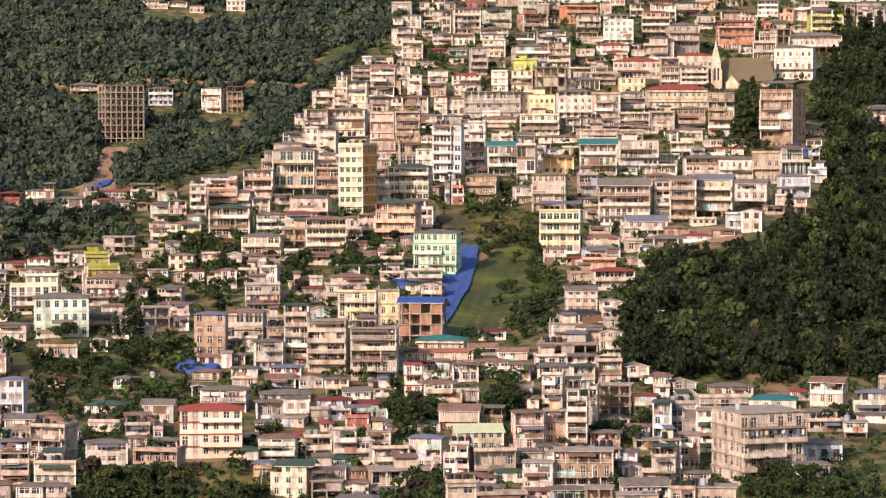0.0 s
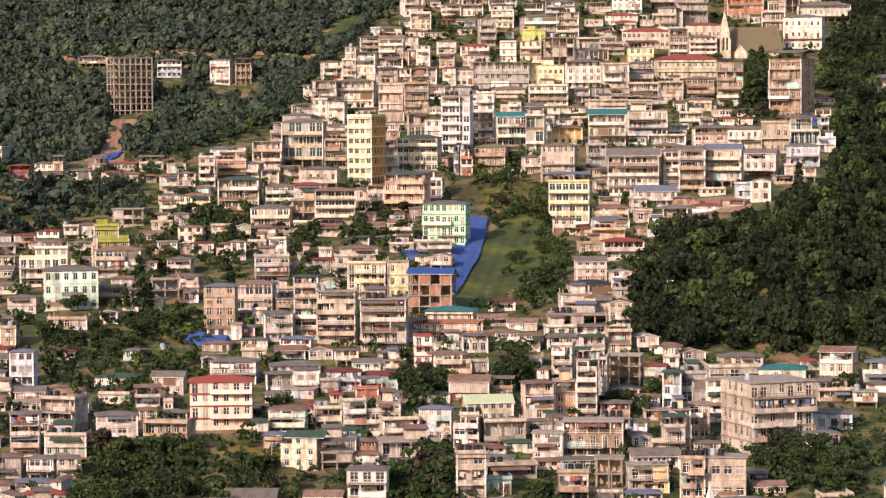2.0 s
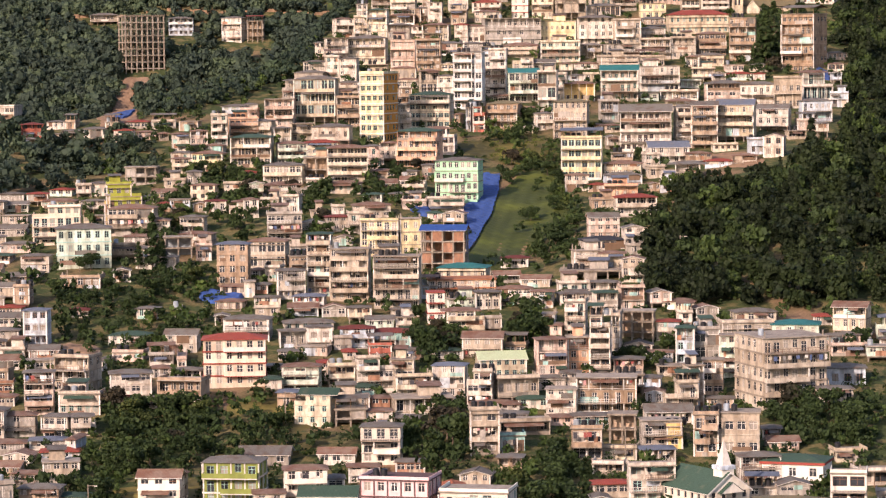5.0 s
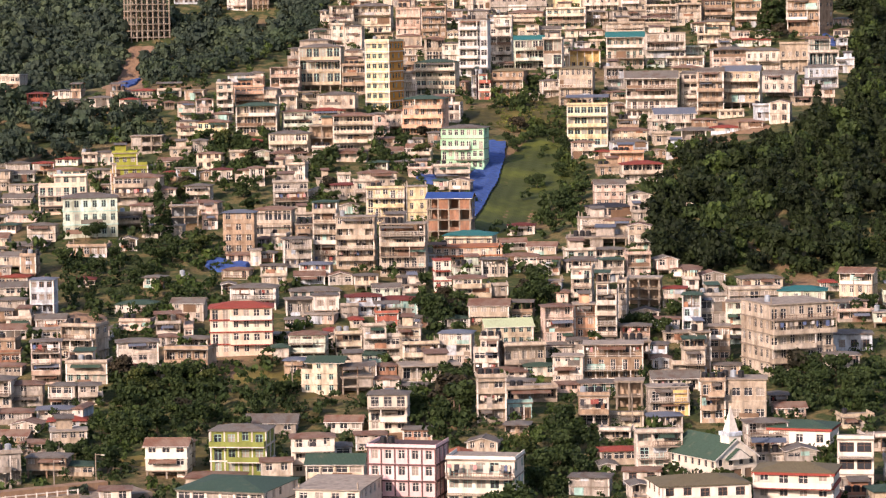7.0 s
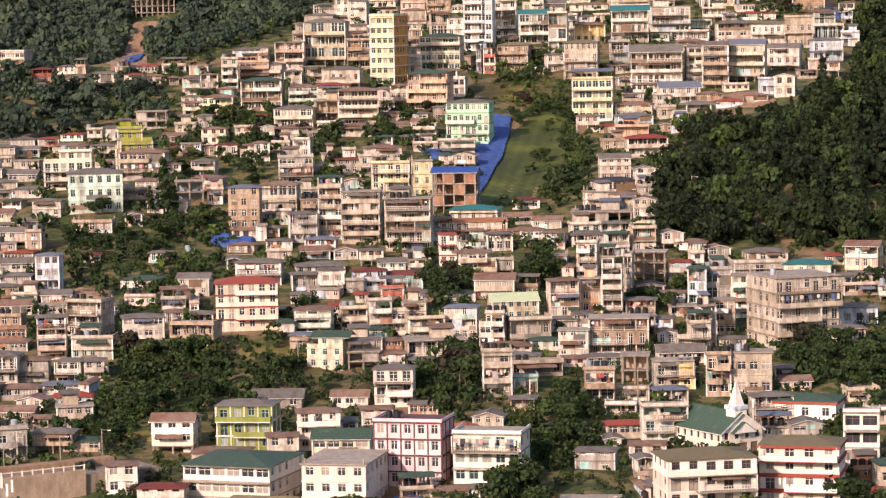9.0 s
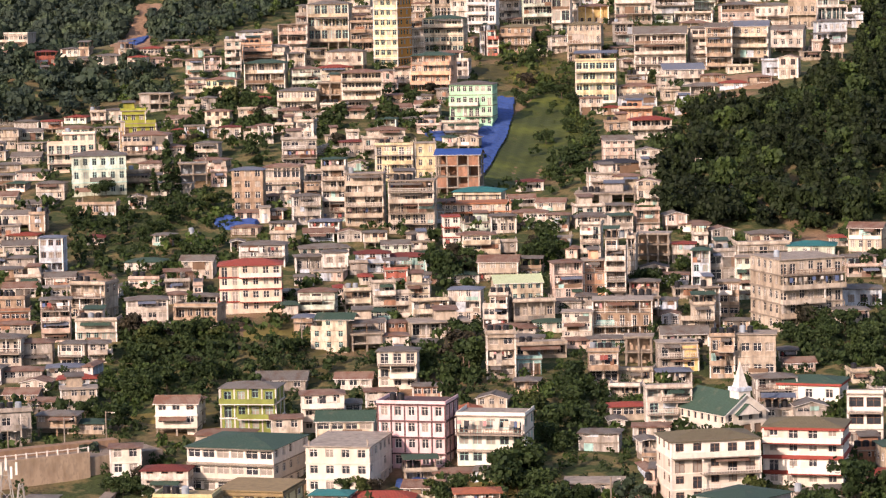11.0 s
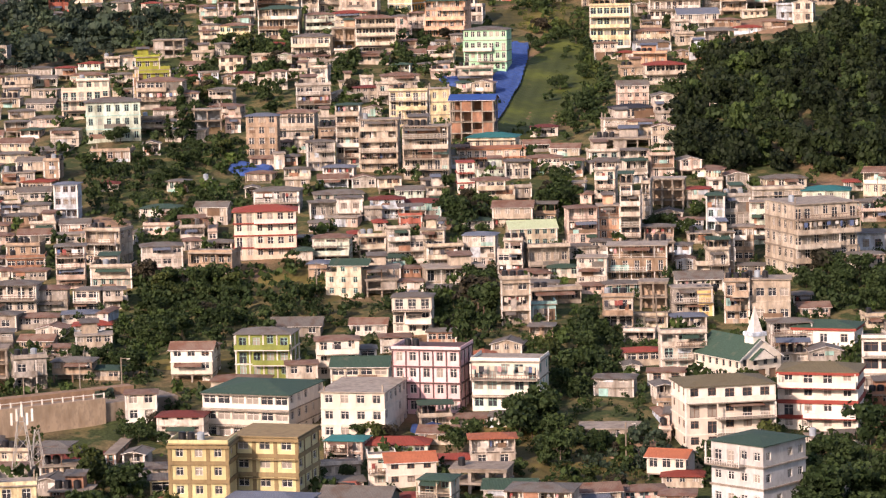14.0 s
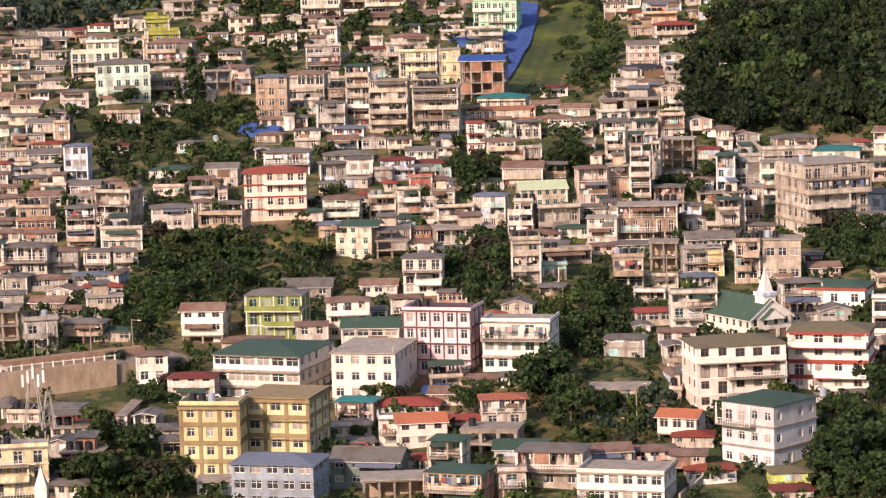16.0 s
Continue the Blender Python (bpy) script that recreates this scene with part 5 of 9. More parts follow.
house(-3.4, 612.0, -74.1, 6.5, 5.0, 3, 2.38, -9, "wh", "Hb", 0.5, "", 1)
house(-30.3, 586.9, -76.3, 7.3, 5.0, 3, 2.21, -10, "cr", "Gn", 1.0, "", 1)
house(-36.4, 600.5, -74.5, 3.8, 5.0, 1, 3.68, -6, "ta", "Hb", 0.4, "", 1)
house(-22.1, 611.0, -73.2, 6.8, 5.0, 1, 2.10, -6, "lg", "Hn", 0.5, "", 1)
house(-24.2, 601.4, -74.6, 8.1, 5.3, 1, 2.53, 5, "be", "F", 0.0, "", 1)
house(-23.3, 587.7, -76.5, 6.2, 5.0, 2, 1.80, 3, "gr", "F", 0.0, "u", 1)
house(-17.7, 589.0, -76.5, 4.9, 5.0, 2, 1.52, 5, "wh", "Hr", 0.4, "", 1)
house(-9.1, 597.9, -75.3, 11.8, 7.9, 1, 3.31, 8, "be", "F", 0.0, "", 1)
house(-12.0, 587.6, -76.7, 4.8, 5.0, 1, 2.02, -6, "gr", "Hg", 0.4, "", 1)
house(3.7, 642.0, -69.1, 8.5, 5.6, 2, 2.39, -6, "be", "Gr", 1.2, "", 1)
house(7.2, 625.8, -71.6, 9.9, 6.7, 2, 2.21, 8, "cr", "Gm", 1.4, "", 1)
house(2.8, 606.6, -74.9, 5.2, 5.0, 3, 2.36, -6, "wh", "F", 0.0, "b", 1)
house(10.2, 608.2, -73.1, 8.5, 5.7, 1, 3.72, 8, "be", "F", 0.0, "s", 1)
house(17.8, 626.6, -71.5, 6.2, 5.0, 3, 2.75, 8, "pk", "Hr", 0.5, "", 1)
house(24.5, 655.5, -66.0, 4.4, 5.0, 4, 2.00, -9, "wh", "F", 0.0, "b", 1)
house(23.8, 631.2, -71.1, 4.5, 5.0, 3, 2.53, 3, "pe", "F", 0.0, "", 1)
house(28.6, 627.9, -71.9, 4.3, 5.0, 6, 2.22, -6, "wh", "F", 0.0, "b", 1)
house(32.9, 644.4, -69.1, 1.7, 10.8, 4, 2.30, -6, "be", "F", 0.0, "", 1)
house(38.1, 654.5, -67.0, 7.3, 5.0, 3, 2.29, -9, "ta", "F", 0.0, "u", 1)
house(44.8, 655.3, -67.1, 5.0, 5.0, 2, 2.32, -6, "wh", "HR", 0.4, "", 1)
house(47.2, 634.6, -70.3, 3.8, 5.0, 3, 2.80, -9, "bl", "Hn", 0.4, "", 1)
house(28.6, 603.3, -76.4, 12.0, 7.8, 3, 2.52, -4, "ta", "F", 0.0, "b", 1)
house(21.7, 617.5, -73.1, 3.9, 5.0, 2, 1.83, -6, "gr", "Hg", 0.4, "", 1)
house(17.7, 617.1, -73.0, 5.6, 5.0, 1, 2.71, 3, "wh", "Hg", 0.4, "", 1)
house(19.3, 599.6, -76.4, 6.1, 5.0, 3, 1.86, -6, "wh", "F", 0.0, "", 1)
house(33.6, 614.4, -74.0, 5.7, 5.0, 2, 2.18, 5, "ta", "F", 0.0, "u", 1)
house(38.4, 615.7, -72.4, 4.2, 5.0, 1, 2.00, -9, "bl", "Hg", 0.4, "s", 1)
house(43.5, 601.8, -75.9, 6.6, 5.0, 2, 2.94, 3, "be", "F", 0.0, "b", 1)
house(5.6, 601.1, -75.5, 9.7, 6.2, 1, 1.72, 3, "wh", "Hr", 0.7, "", 1)
house(8.6, 589.2, -76.6, 6.7, 5.0, 1, 2.26, -4, "gr", "Hg", 0.5, "", 1)
house(40.3, 593.2, -77.8, 9.3, 5.9, 1, 3.18, 3, "wh", "Gg", 1.3, "", 1)
house(64.8, 667.5, -64.3, 9.2, 6.2, 1, 2.68, 8, "cr", "Hg", 0.7, "", 1)
house(61.9, 656.4, -66.8, 11.3, 7.4, 1, 3.77, 5, "be", "F", 0.0, "", 1)
house(73.1, 654.8, -66.5, 10.3, 7.0, 1, 3.26, -9, "lg", "Ht", 0.8, "", 1)
house(64.2, 604.1, -75.4, 14.2, 13.5, 5, 2.92, 20, "be", "F", 0.0, "kb", 1)
house(51.5, 637.9, -69.5, 5.6, 5.0, 2, 3.42, 5, "gr", "F", 0.0, "", 1)
house(55.3, 624.6, -71.7, 3.2, 5.0, 4, 2.22, -6, "lg", "F", 0.0, "b", 1)
house(51.2, 613.6, -74.0, 4.3, 5.0, 3, 2.43, -6, "ta", "F", 0.0, "b", 1)
house(46.4, 605.3, -75.3, 3.3, 5.0, 3, 2.79, 8, "be", "F", 0.0, "b", 1)
house(85.1, 651.9, -64.6, 7.4, 5.4, 2, 2.63, -20, "cr", "Gr", 1.0, "s", 1)
house(94.1, 651.1, -66.7, 7.7, 5.0, 2, 2.57, -4, "lg", "Hb", 0.6, "", 1)
house(93.6, 644.7, -67.7, 6.4, 5.0, 1, 1.86, -9, "wh", "Hg", 0.5, "", 1)
house(77.8, 614.4, -72.3, 10.0, 6.4, 1, 3.78, -4, "bl", "Hg", 0.7, "", 1)
house(74.2, 595.8, -73.5, 6.8, 5.0, 1, 2.76, 3, "wh", "Hg", 0.5, "s", 1)
house(-96.1, 586.2, -78.1, 8.9, 5.8, 2, 2.99, -4, "wh", "Hg", 0.7, "b", 1)
house(-89.9, 588.3, -77.9, 7.4, 5.0, 2, 2.22, 3, "gr", "Hr", 0.6, "", 1)
house(-81.3, 585.6, -78.2, 5.0, 5.0, 2, 2.40, -9, "wh", "Hg", 0.4, "b", 1)
house(-76.5, 586.2, -77.7, 4.7, 5.0, 2, 2.09, 8, "wh", "Hg", 0.4, "b", 1)
house(-82.2, 577.1, -79.0, 7.0, 5.0, 1, 2.01, 5, "wh", "Hb", 0.5, "", 1)
house(-100.0, 583.4, -78.2, 2.6, 5.0, 1, 2.15, -4, "wh", "Hr", 0.4, "", 1)
house(-95.6, 572.4, -79.6, 4.2, 5.0, 1, 3.32, -9, "gr", "Hg", 0.4, "", 2)
house(-95.3, 560.8, -81.5, 4.6, 5.0, 2, 1.73, 5, "gr", "Hg", 0.4, "", 2)
house(-91.5, 527.7, -84.3, 5.6, 5.0, 3, 2.57, 5, "ta", "F", 0.0, "u", 2)
house(-84.9, 527.2, -84.3, 5.9, 5.0, 2, 3.02, 15, "gr", "F", 0.0, "b", 2)
house(-55.5, 531.3, -82.3, 7.6, 5.0, 2, 2.26, -4, "wr", "Gr", 1.1, "s", 2)
house(-52.4, 533.2, -83.9, 1.6, 6.6, 3, 2.02, -9, "wh", "Hr", 0.4, "", 2)
house(-42.3, 534.4, -83.9, 10.2, 6.9, 3, 2.80, -8, "lm", "Hg", 0.8, "kb", 2)
house(-38.5, 560.8, -80.3, 9.5, 6.1, 1, 2.37, -4, "gr", "Gg", 1.3, "", 2)
house(-35.6, 525.6, -85.3, 5.4, 5.0, 2, 2.65, 5, "be", "Hr", 0.4, "", 2)
house(-29.5, 532.9, -84.0, 7.6, 5.0, 3, 2.39, 5, "wr", "Hr", 0.6, "b", 2)
house(-24.7, 559.9, -80.2, 6.8, 5.0, 1, 2.36, -4, "wh", "Gr", 0.9, "", 2)
house(-19.5, 549.3, -82.0, 5.6, 5.0, 2, 1.58, 5, "wh", "Hr", 0.4, "", 2)
house(-16.2, 558.8, -80.2, 7.4, 5.0, 3, 2.54, -4, "wr", "Hg", 0.6, "b", 2)
house(-24.8, 525.1, -85.3, 10.1, 6.5, 2, 2.42, -4, "cr", "Gn", 1.4, "", 2)
house(-11.7, 512.0, -87.1, 12.1, 8.6, 4, 2.84, -14, "pp", "F", 0.0, "k", 2)
house(-46.4, 525.9, -85.0, 10.0, 6.6, 2, 1.15, -6, "be", "Hr", 0.7, "", 2)
house(-2.9, 537.7, -83.3, 4.3, 5.0, 1, 2.27, 3, "cr", "Gd", 0.6, "", 2)
house(1.8, 509.9, -86.5, 11.9, 8.3, 3, 2.93, -12, "wr", "F", 0.0, "b", 2)
house(3.2, 565.0, -79.4, 5.4, 5.0, 3, 2.96, 3, "be", "F", 0.0, "", 2)
house(8.5, 570.1, -79.2, 4.7, 5.0, 1, 2.95, 5, "te", "F", 0.0, "b", 2)
house(10.9, 582.2, -77.7, 10.0, 6.7, 1, 2.78, 8, "be", "F", 0.0, "", 1)
house(24.7, 589.7, -77.7, 7.2, 5.0, 1, 2.82, 5, "wh", "Hg", 0.5, "b", 1)
house(22.9, 563.5, -80.8, 5.8, 5.0, 2, 3.35, -4, "ta", "F", 0.0, "b", 2)
house(18.8, 590.8, -77.2, 4.5, 5.0, 1, 1.92, 3, "pk", "Hr", 0.4, "", 1)
house(8.1, 553.8, -80.6, 4.5, 5.0, 1, 2.55, -6, "ta", "Hg", 0.4, "", 2)
house(20.3, 516.6, -85.6, 6.9, 5.0, 2, 1.69, -10, "gr", "Hg", 0.5, "", 2)
house(30.5, 577.6, -79.0, 5.3, 5.0, 2, 2.88, -6, "ta", "F", 0.0, "u", 1)
house(37.5, 574.6, -79.6, 7.5, 5.0, 2, 2.73, 5, "gr", "F", 0.0, "b", 2)
house(40.1, 574.2, -79.7, 2.9, 5.0, 1, 4.36, 3, "ye", "F", 0.0, "", 2)
house(36.1, 562.3, -81.1, 6.3, 5.0, 1, 3.17, 5, "gr", "Hb", 0.5, "", 2)
house(33.1, 532.7, -83.7, 8.1, 5.2, 3, 2.26, 3, "wh", "F", 0.0, "b", 2)
house(46.0, 567.2, -80.2, 4.6, 5.0, 3, 2.69, -6, "ta", "F", 0.0, "b", 2)
house(51.7, 568.0, -80.1, 9.2, 6.1, 2, 4.10, -6, "be", "F", 0.0, "", 2)
house(54.1, 549.6, -82.1, 7.4, 5.0, 2, 2.22, 5, "gr", "Hg", 0.6, "b", 2)
house(61.4, 549.2, -82.2, 11.5, 8.4, 1, 3.79, -18, "wr", "Hn", 0.9, "kKb", 2)
house(53.7, 490.8, -87.6, 13.0, 9.2, 4, 2.57, -14, "wr", "HO", 1.0, "kKb", 2)
house(66.5, 513.7, -85.0, 6.0, 5.0, 3, 3.05, -9, "wr", "F", 0.0, "b", 2)
house(29.7, 524.0, -85.0, 6.4, 5.0, 1, 2.58, -4, "wh", "Hr", 0.4, "", 2)
house(36.6, 484.2, -88.8, 14.8, 10.0, 4, 2.67, 10, "wr", "HO", 1.1, "b", 2)
house(-84.4, 487.8, -88.6, 1.8, 8.7, 1, 2.09, 8, "gr", "Hg", 0.4, "", 2)
house(-73.8, 483.7, -88.8, 5.1, 5.0, 1, 2.36, -9, "wh", "Hg", 0.4, "", 2)
house(-70.1, 481.1, -89.3, 8.4, 5.3, 1, 1.41, 3, "wh", "HD", 0.6, "", 2)
house(-59.9, 480.2, -89.9, 3.5, 5.0, 1, 2.52, -9, "wh", "Gg", 0.5, "", 2)
house(-63.7, 485.6, -89.6, 1.5, 14.0, 1, 2.06, -4, "pe", "F", 0.0, "", 2)
house(-58.4, 475.9, -90.4, 8.1, 5.3, 1, 1.39, 5, "wh", "Hg", 0.6, "", 2)
house(-54.4, 466.6, -91.8, 3.9, 5.0, 1, 2.72, 5, "cy", "Hg", 0.4, "b", 2)
house(-75.7, 444.7, -92.9, 9.0, 6.0, 3, 2.47, 8, "cy", "F", 0.0, "b", 2)
house(-46.3, 452.7, -92.6, 9.1, 6.1, 4, 2.90, -8, "ov", "F", 0.0, "kKs", 2)
house(-35.6, 460.4, -92.7, 10.6, 11.0, 4, 2.92, -14, "ov", "F", 0.0, "kK", 2)
house(-62.1, 505.5, -86.8, 5.2, 5.0, 2, 2.65, 5, "wr", "Hr", 0.4, "", 2)
house(-53.9, 495.7, -88.7, 7.8, 5.1, 3, 1.60, -6, "wh", "HD", 0.6, "", 2)
house(-40.8, 503.5, -88.9, 15.8, 16.1, 3, 2.75, -18, "wr", "Hn", 1.2, "", 2)
house(-23.3, 500.3, -88.7, 11.1, 15.6, 3, 2.76, -12, "wr", "F", 0.0, "", 2)
house(-25.4, 484.0, -90.4, 6.2, 5.0, 2, 1.96, -12, "pk", "Ht", 0.5, "b", 2)
house(-17.2, 485.7, -89.6, 10.5, 6.8, 1, 2.15, -4, "lg", "HR", 0.8, "", 2)
house(-14.8, 466.5, -91.2, 7.8, 5.2, 2, 2.12, 8, "wr", "Gd", 1.1, "b", 2)
house(-19.3, 468.4, -91.3, 4.3, 5.0, 2, 2.26, 5, "wr", "F", 0.0, "b", 2)
house(-35.1, 438.1, -94.3, 12.7, 8.9, 3, 2.37, -12, "bg", "Hb", 1.0, "", 2)
house(-21.9, 446.5, -93.1, 10.7, 7.4, 2, 2.15, -12, "dg", "Gg", 1.5, "", 2)
house(-18.0, 437.5, -93.7, 9.6, 6.1, 1, 3.56, 3, "ta", "F", 0.0, "u", 2)
house(-9.7, 449.6, -91.7, 5.0, 5.0, 2, 2.50, -15, "cr", "Hn", 0.4, "b", 2)
house(-1.5, 472.7, -89.7, 7.2, 5.0, 2, 2.57, 3, "wh", "Hd", 0.5, "", 2)
house(-3.2, 460.2, -91.3, 8.8, 6.1, 2, 2.04, -10, "ta", "F", 0.0, "uo", 2)
house(-7.0, 474.1, -89.9, 6.3, 5.0, 1, 1.84, 3, "pk", "HR", 0.5, "", 2)
house(1.3, 454.3, -91.6, 8.0, 5.3, 2, 1.19, -6, "gr", "Gn", 1.1, "", 2)
house(-7.9, 433.1, -93.8, 8.5, 6.2, 2, 2.80, -18, "pe", "Hn", 0.6, "b", 2)
house(6.1, 441.1, -92.7, 9.9, 6.9, 2, 2.89, -12, "be", "Hg", 0.7, "b", 2)
house(16.9, 433.6, -93.8, 12.9, 9.2, 2, 2.46, -15, "wr", "F", 0.0, "w", 2)
house(-0.4, 436.2, -93.1, 4.1, 5.0, 2, 1.99, 3, "pk", "F", 0.0, "b", 2)
house(18.1, 488.7, -88.5, 9.8, 6.4, 1, 2.26, -4, "be", "F", 0.0, "b", 2)
house(26.7, 462.4, -89.0, 6.4, 5.0, 1, 2.68, -20, "wr", "Gd", 0.9, "s", 2)
house(39.6, 451.2, -92.1, 9.9, 10.9, 3, 3.40, -42, "bw", "Hn", 0.7, "kb", 2)
house(41.3, 438.4, -93.2, 5.9, 5.0, 2, 1.36, 3, "li", "HO", 0.4, "", 2)
house(41.1, 433.9, -93.7, 5.9, 5.0, 1, 1.44, 8, "wh", "HD", 0.4, "", 2)
house(56.8, 480.7, -88.4, 5.1, 5.0, 1, 1.87, 3, "wh", "Hg", 0.4, "", 2)
house(104.2, 1265.6, 40.5, 10.3, 6.6, 2, 2.92, 3, "be", "Hn", 0.8, "b", 0)
house(174.5, 1226.6, 34.2, 6.9, 5.0, 2, 2.62, -6, "wh", "F", 0.0, "s", 0)
house(33.2, 1205.5, 29.2, 7.7, 5.0, 1, 2.97, 5, "ta", "F", 0.0, "b", 0)
house(-1.8, 1173.6, 22.3, 7.5, 5.0, 1, 2.81, 5, "cr", "HR", 0.6, "", 0)
house(56.2, 1167.7, 22.0, 7.0, 5.0, 1, 2.91, -4, "cr", "F", 0.0, "b", 0)
house(6.1, 1155.3, 18.8, 6.6, 5.0, 1, 2.54, 8, "cr", "Hn", 0.5, "", 0)
house(57.5, 1153.9, 18.7, 8.3, 5.4, 1, 2.60, -4, "ta", "Hn", 0.6, "b", 0)
house(-5.7, 1153.6, 17.3, 8.0, 5.1, 1, 2.38, 3, "gr", "F", 0.0, "b", 0)
house(41.7, 1011.5, -10.5, 8.1, 5.2, 1, 2.19, -4, "wh", "Hr", 0.6, "", 0)
house(91.2, 1002.5, -11.8, 6.2, 5.0, 1, 2.50, 3, "pk", "F", 0.0, "b", 0)
house(99.8, 1002.9, -11.9, 6.2, 5.0, 1, 2.61, -9, "be", "Hg", 0.5, "b", 0)
house(79.8, 988.9, -13.0, 7.6, 5.0, 1, 2.59, -4, "cr", "F", 0.0, "s", 0)
house(91.8, 990.5, -14.3, 8.1, 5.2, 1, 2.24, -4, "lg", "HR", 0.6, "b", 0)
house(73.8, 977.3, -16.7, 7.8, 5.0, 1, 2.47, 3, "lg", "F", 0.0, "", 0)
house(-126.3, 920.2, -26.2, 5.7, 5.0, 1, 2.52, -4, "wh", "Hg", 0.4, "", 0)
house(-100.6, 916.5, -26.2, 6.7, 5.0, 1, 2.36, -6, "gr", "HR", 0.5, "b", 0)
house(-92.6, 914.6, -26.2, 7.1, 5.0, 1, 2.19, 3, "wh", "F", 0.0, "", 0)
house(-118.6, 897.6, -28.0, 5.4, 5.0, 1, 2.10, -9, "cr", "Hg", 0.4, "s", 0)
house(-124.0, 892.3, -29.0, 5.5, 5.0, 1, 2.21, -9, "cr", "F", 0.0, "s", 0)
house(97.6, 874.4, -30.1, 5.3, 5.0, 1, 2.42, 8, "be", "F", 0.0, "", 0)
house(75.7, 863.9, -33.2, 7.0, 5.0, 1, 2.00, 5, "cr", "F", 0.0, "b", 0)
house(66.7, 844.8, -34.7, 7.0, 5.0, 1, 1.97, 3, "ta", "Hr", 0.5, "s", 0)
house(79.0, 835.9, -35.4, 6.9, 5.0, 1, 2.30, -6, "pk", "Hr", 0.5, "b", 0)
house(71.8, 836.4, -36.6, 7.9, 5.1, 1, 1.97, -4, "bl", "HR", 0.6, "b", 0)
house(-71.2, 846.5, -37.8, 4.8, 5.0, 1, 2.30, -9, "be", "F", 0.0, "b", 0)
house(-62.0, 840.2, -38.6, 6.7, 5.0, 1, 2.06, -6, "be", "HR", 0.5, "b", 0)
house(-23.0, 836.0, -38.5, 6.2, 5.0, 1, 2.22, 3, "be", "Hr", 0.5, "b", 0)
house(-15.9, 839.4, -38.7, 5.5, 5.0, 1, 2.02, -9, "be", "Hg", 0.4, "b", 0)
house(-81.0, 827.2, -40.2, 5.9, 5.0, 1, 2.14, 3, "be", "F", 0.0, "b", 0)
house(-62.9, 813.8, -40.6, 6.7, 5.0, 1, 2.06, 5, "be", "F", 0.0, "s", 0)
house(-22.6, 822.0, -41.2, 7.2, 5.0, 1, 2.10, 5, "be", "Gr", 1.0, "", 0)
house(-142.8, 822.8, -42.0, 5.4, 5.0, 3, 2.37, -4, "cr", "F", 0.0, "", 0)
house(-137.2, 823.3, -42.0, 5.1, 5.0, 3, 2.24, -6, "gr", "F", 0.0, "", 0)
house(-131.7, 824.2, -42.1, 7.4, 5.0, 1, 2.05, 3, "gr", "Hn", 0.6, "b", 0)
house(-112.2, 826.8, -42.3, 6.1, 5.0, 1, 2.07, -9, "lg", "HR", 0.5, "", 0)
house(-14.1, 818.6, -42.1, 6.8, 5.0, 2, 1.95, -6, "wh", "Gr", 1.0, "b", 0)
house(-125.3, 819.5, -43.0, 6.3, 5.0, 1, 2.11, 3, "gr", "Hg", 0.5, "", 0)
house(-82.5, 813.4, -42.8, 6.1, 5.0, 1, 2.20, -4, "ta", "Gr", 0.9, "b", 0)
house(-24.8, 801.7, -43.4, 4.9, 5.0, 1, 2.25, -6, "lg", "Hn", 0.4, "b", 0)
house(-18.0, 804.9, -43.5, 5.1, 5.0, 1, 2.20, 8, "ta", "Hg", 0.4, "b", 0)
house(-137.4, 807.4, -44.4, 7.5, 5.0, 1, 1.96, -4, "ta", "Hr", 0.6, "b", 0)
house(-128.1, 801.3, -44.1, 7.3, 5.0, 1, 2.08, -4, "be", "Hg", 0.5, "s", 0)
house(-100.1, 798.1, -44.0, 6.0, 5.0, 1, 2.07, 3, "wh", "Hg", 0.4, "s", 1)
house(-76.4, 793.3, -43.8, 5.4, 5.0, 1, 2.05, 5, "bl", "F", 0.0, "s", 1)
house(-121.8, 805.2, -45.4, 5.9, 5.0, 1, 2.39, 3, "lg", "Gg", 0.8, "b", 0)
house(-13.7, 794.4, -45.1, 6.4, 5.0, 1, 2.19, 5, "pk", "F", 0.0, "", 1)
house(36.9, 795.8, -45.3, 6.2, 5.0, 1, 2.22, 8, "ta", "F", 0.0, "b", 1)
house(-136.8, 788.1, -46.5, 6.4, 5.0, 1, 2.05, 5, "ta", "F", 0.0, "b", 1)
house(-127.6, 789.9, -46.6, 7.0, 5.0, 1, 2.05, 8, "be", "F", 0.0, "b", 1)
house(-118.7, 784.7, -47.4, 7.0, 5.0, 1, 2.35, -9, "wh", "F", 0.0, "b", 1)
house(-2.7, 777.9, -47.3, 5.7, 5.0, 1, 2.07, -9, "be", "Gr", 0.8, "s", 1)
house(-131.9, 775.1, -48.9, 5.1, 5.0, 1, 1.99, -6, "cr", "Hg", 0.4, "b", 1)
house(-126.6, 774.9, -48.9, 5.3, 5.0, 1, 2.39, -4, "be", "F", 0.0, "b", 1)
house(-117.7, 769.2, -49.6, 7.5, 5.0, 1, 2.20, -4, "gr", "Gg", 1.0, "", 1)
house(-130.3, 758.0, -50.8, 7.0, 5.0, 1, 2.03, 5, "pk", "F", 0.0, "b", 1)
house(-121.5, 759.6, -50.9, 6.5, 5.0, 1, 2.08, 8, "be", "Hg", 0.5, "b", 1)
house(-31.1, 753.2, -51.8, 5.1, 5.0, 1, 2.13, -4, "gr", "Gr", 0.7, "", 1)
house(42.0, 740.7, -51.1, 5.2, 5.0, 2, 2.00, 5, "wh", "Gg", 0.7, "s", 1)
house(-112.9, 746.0, -52.0, 7.9, 5.1, 1, 2.19, -4, "pk", "Hg", 0.6, "b", 1)
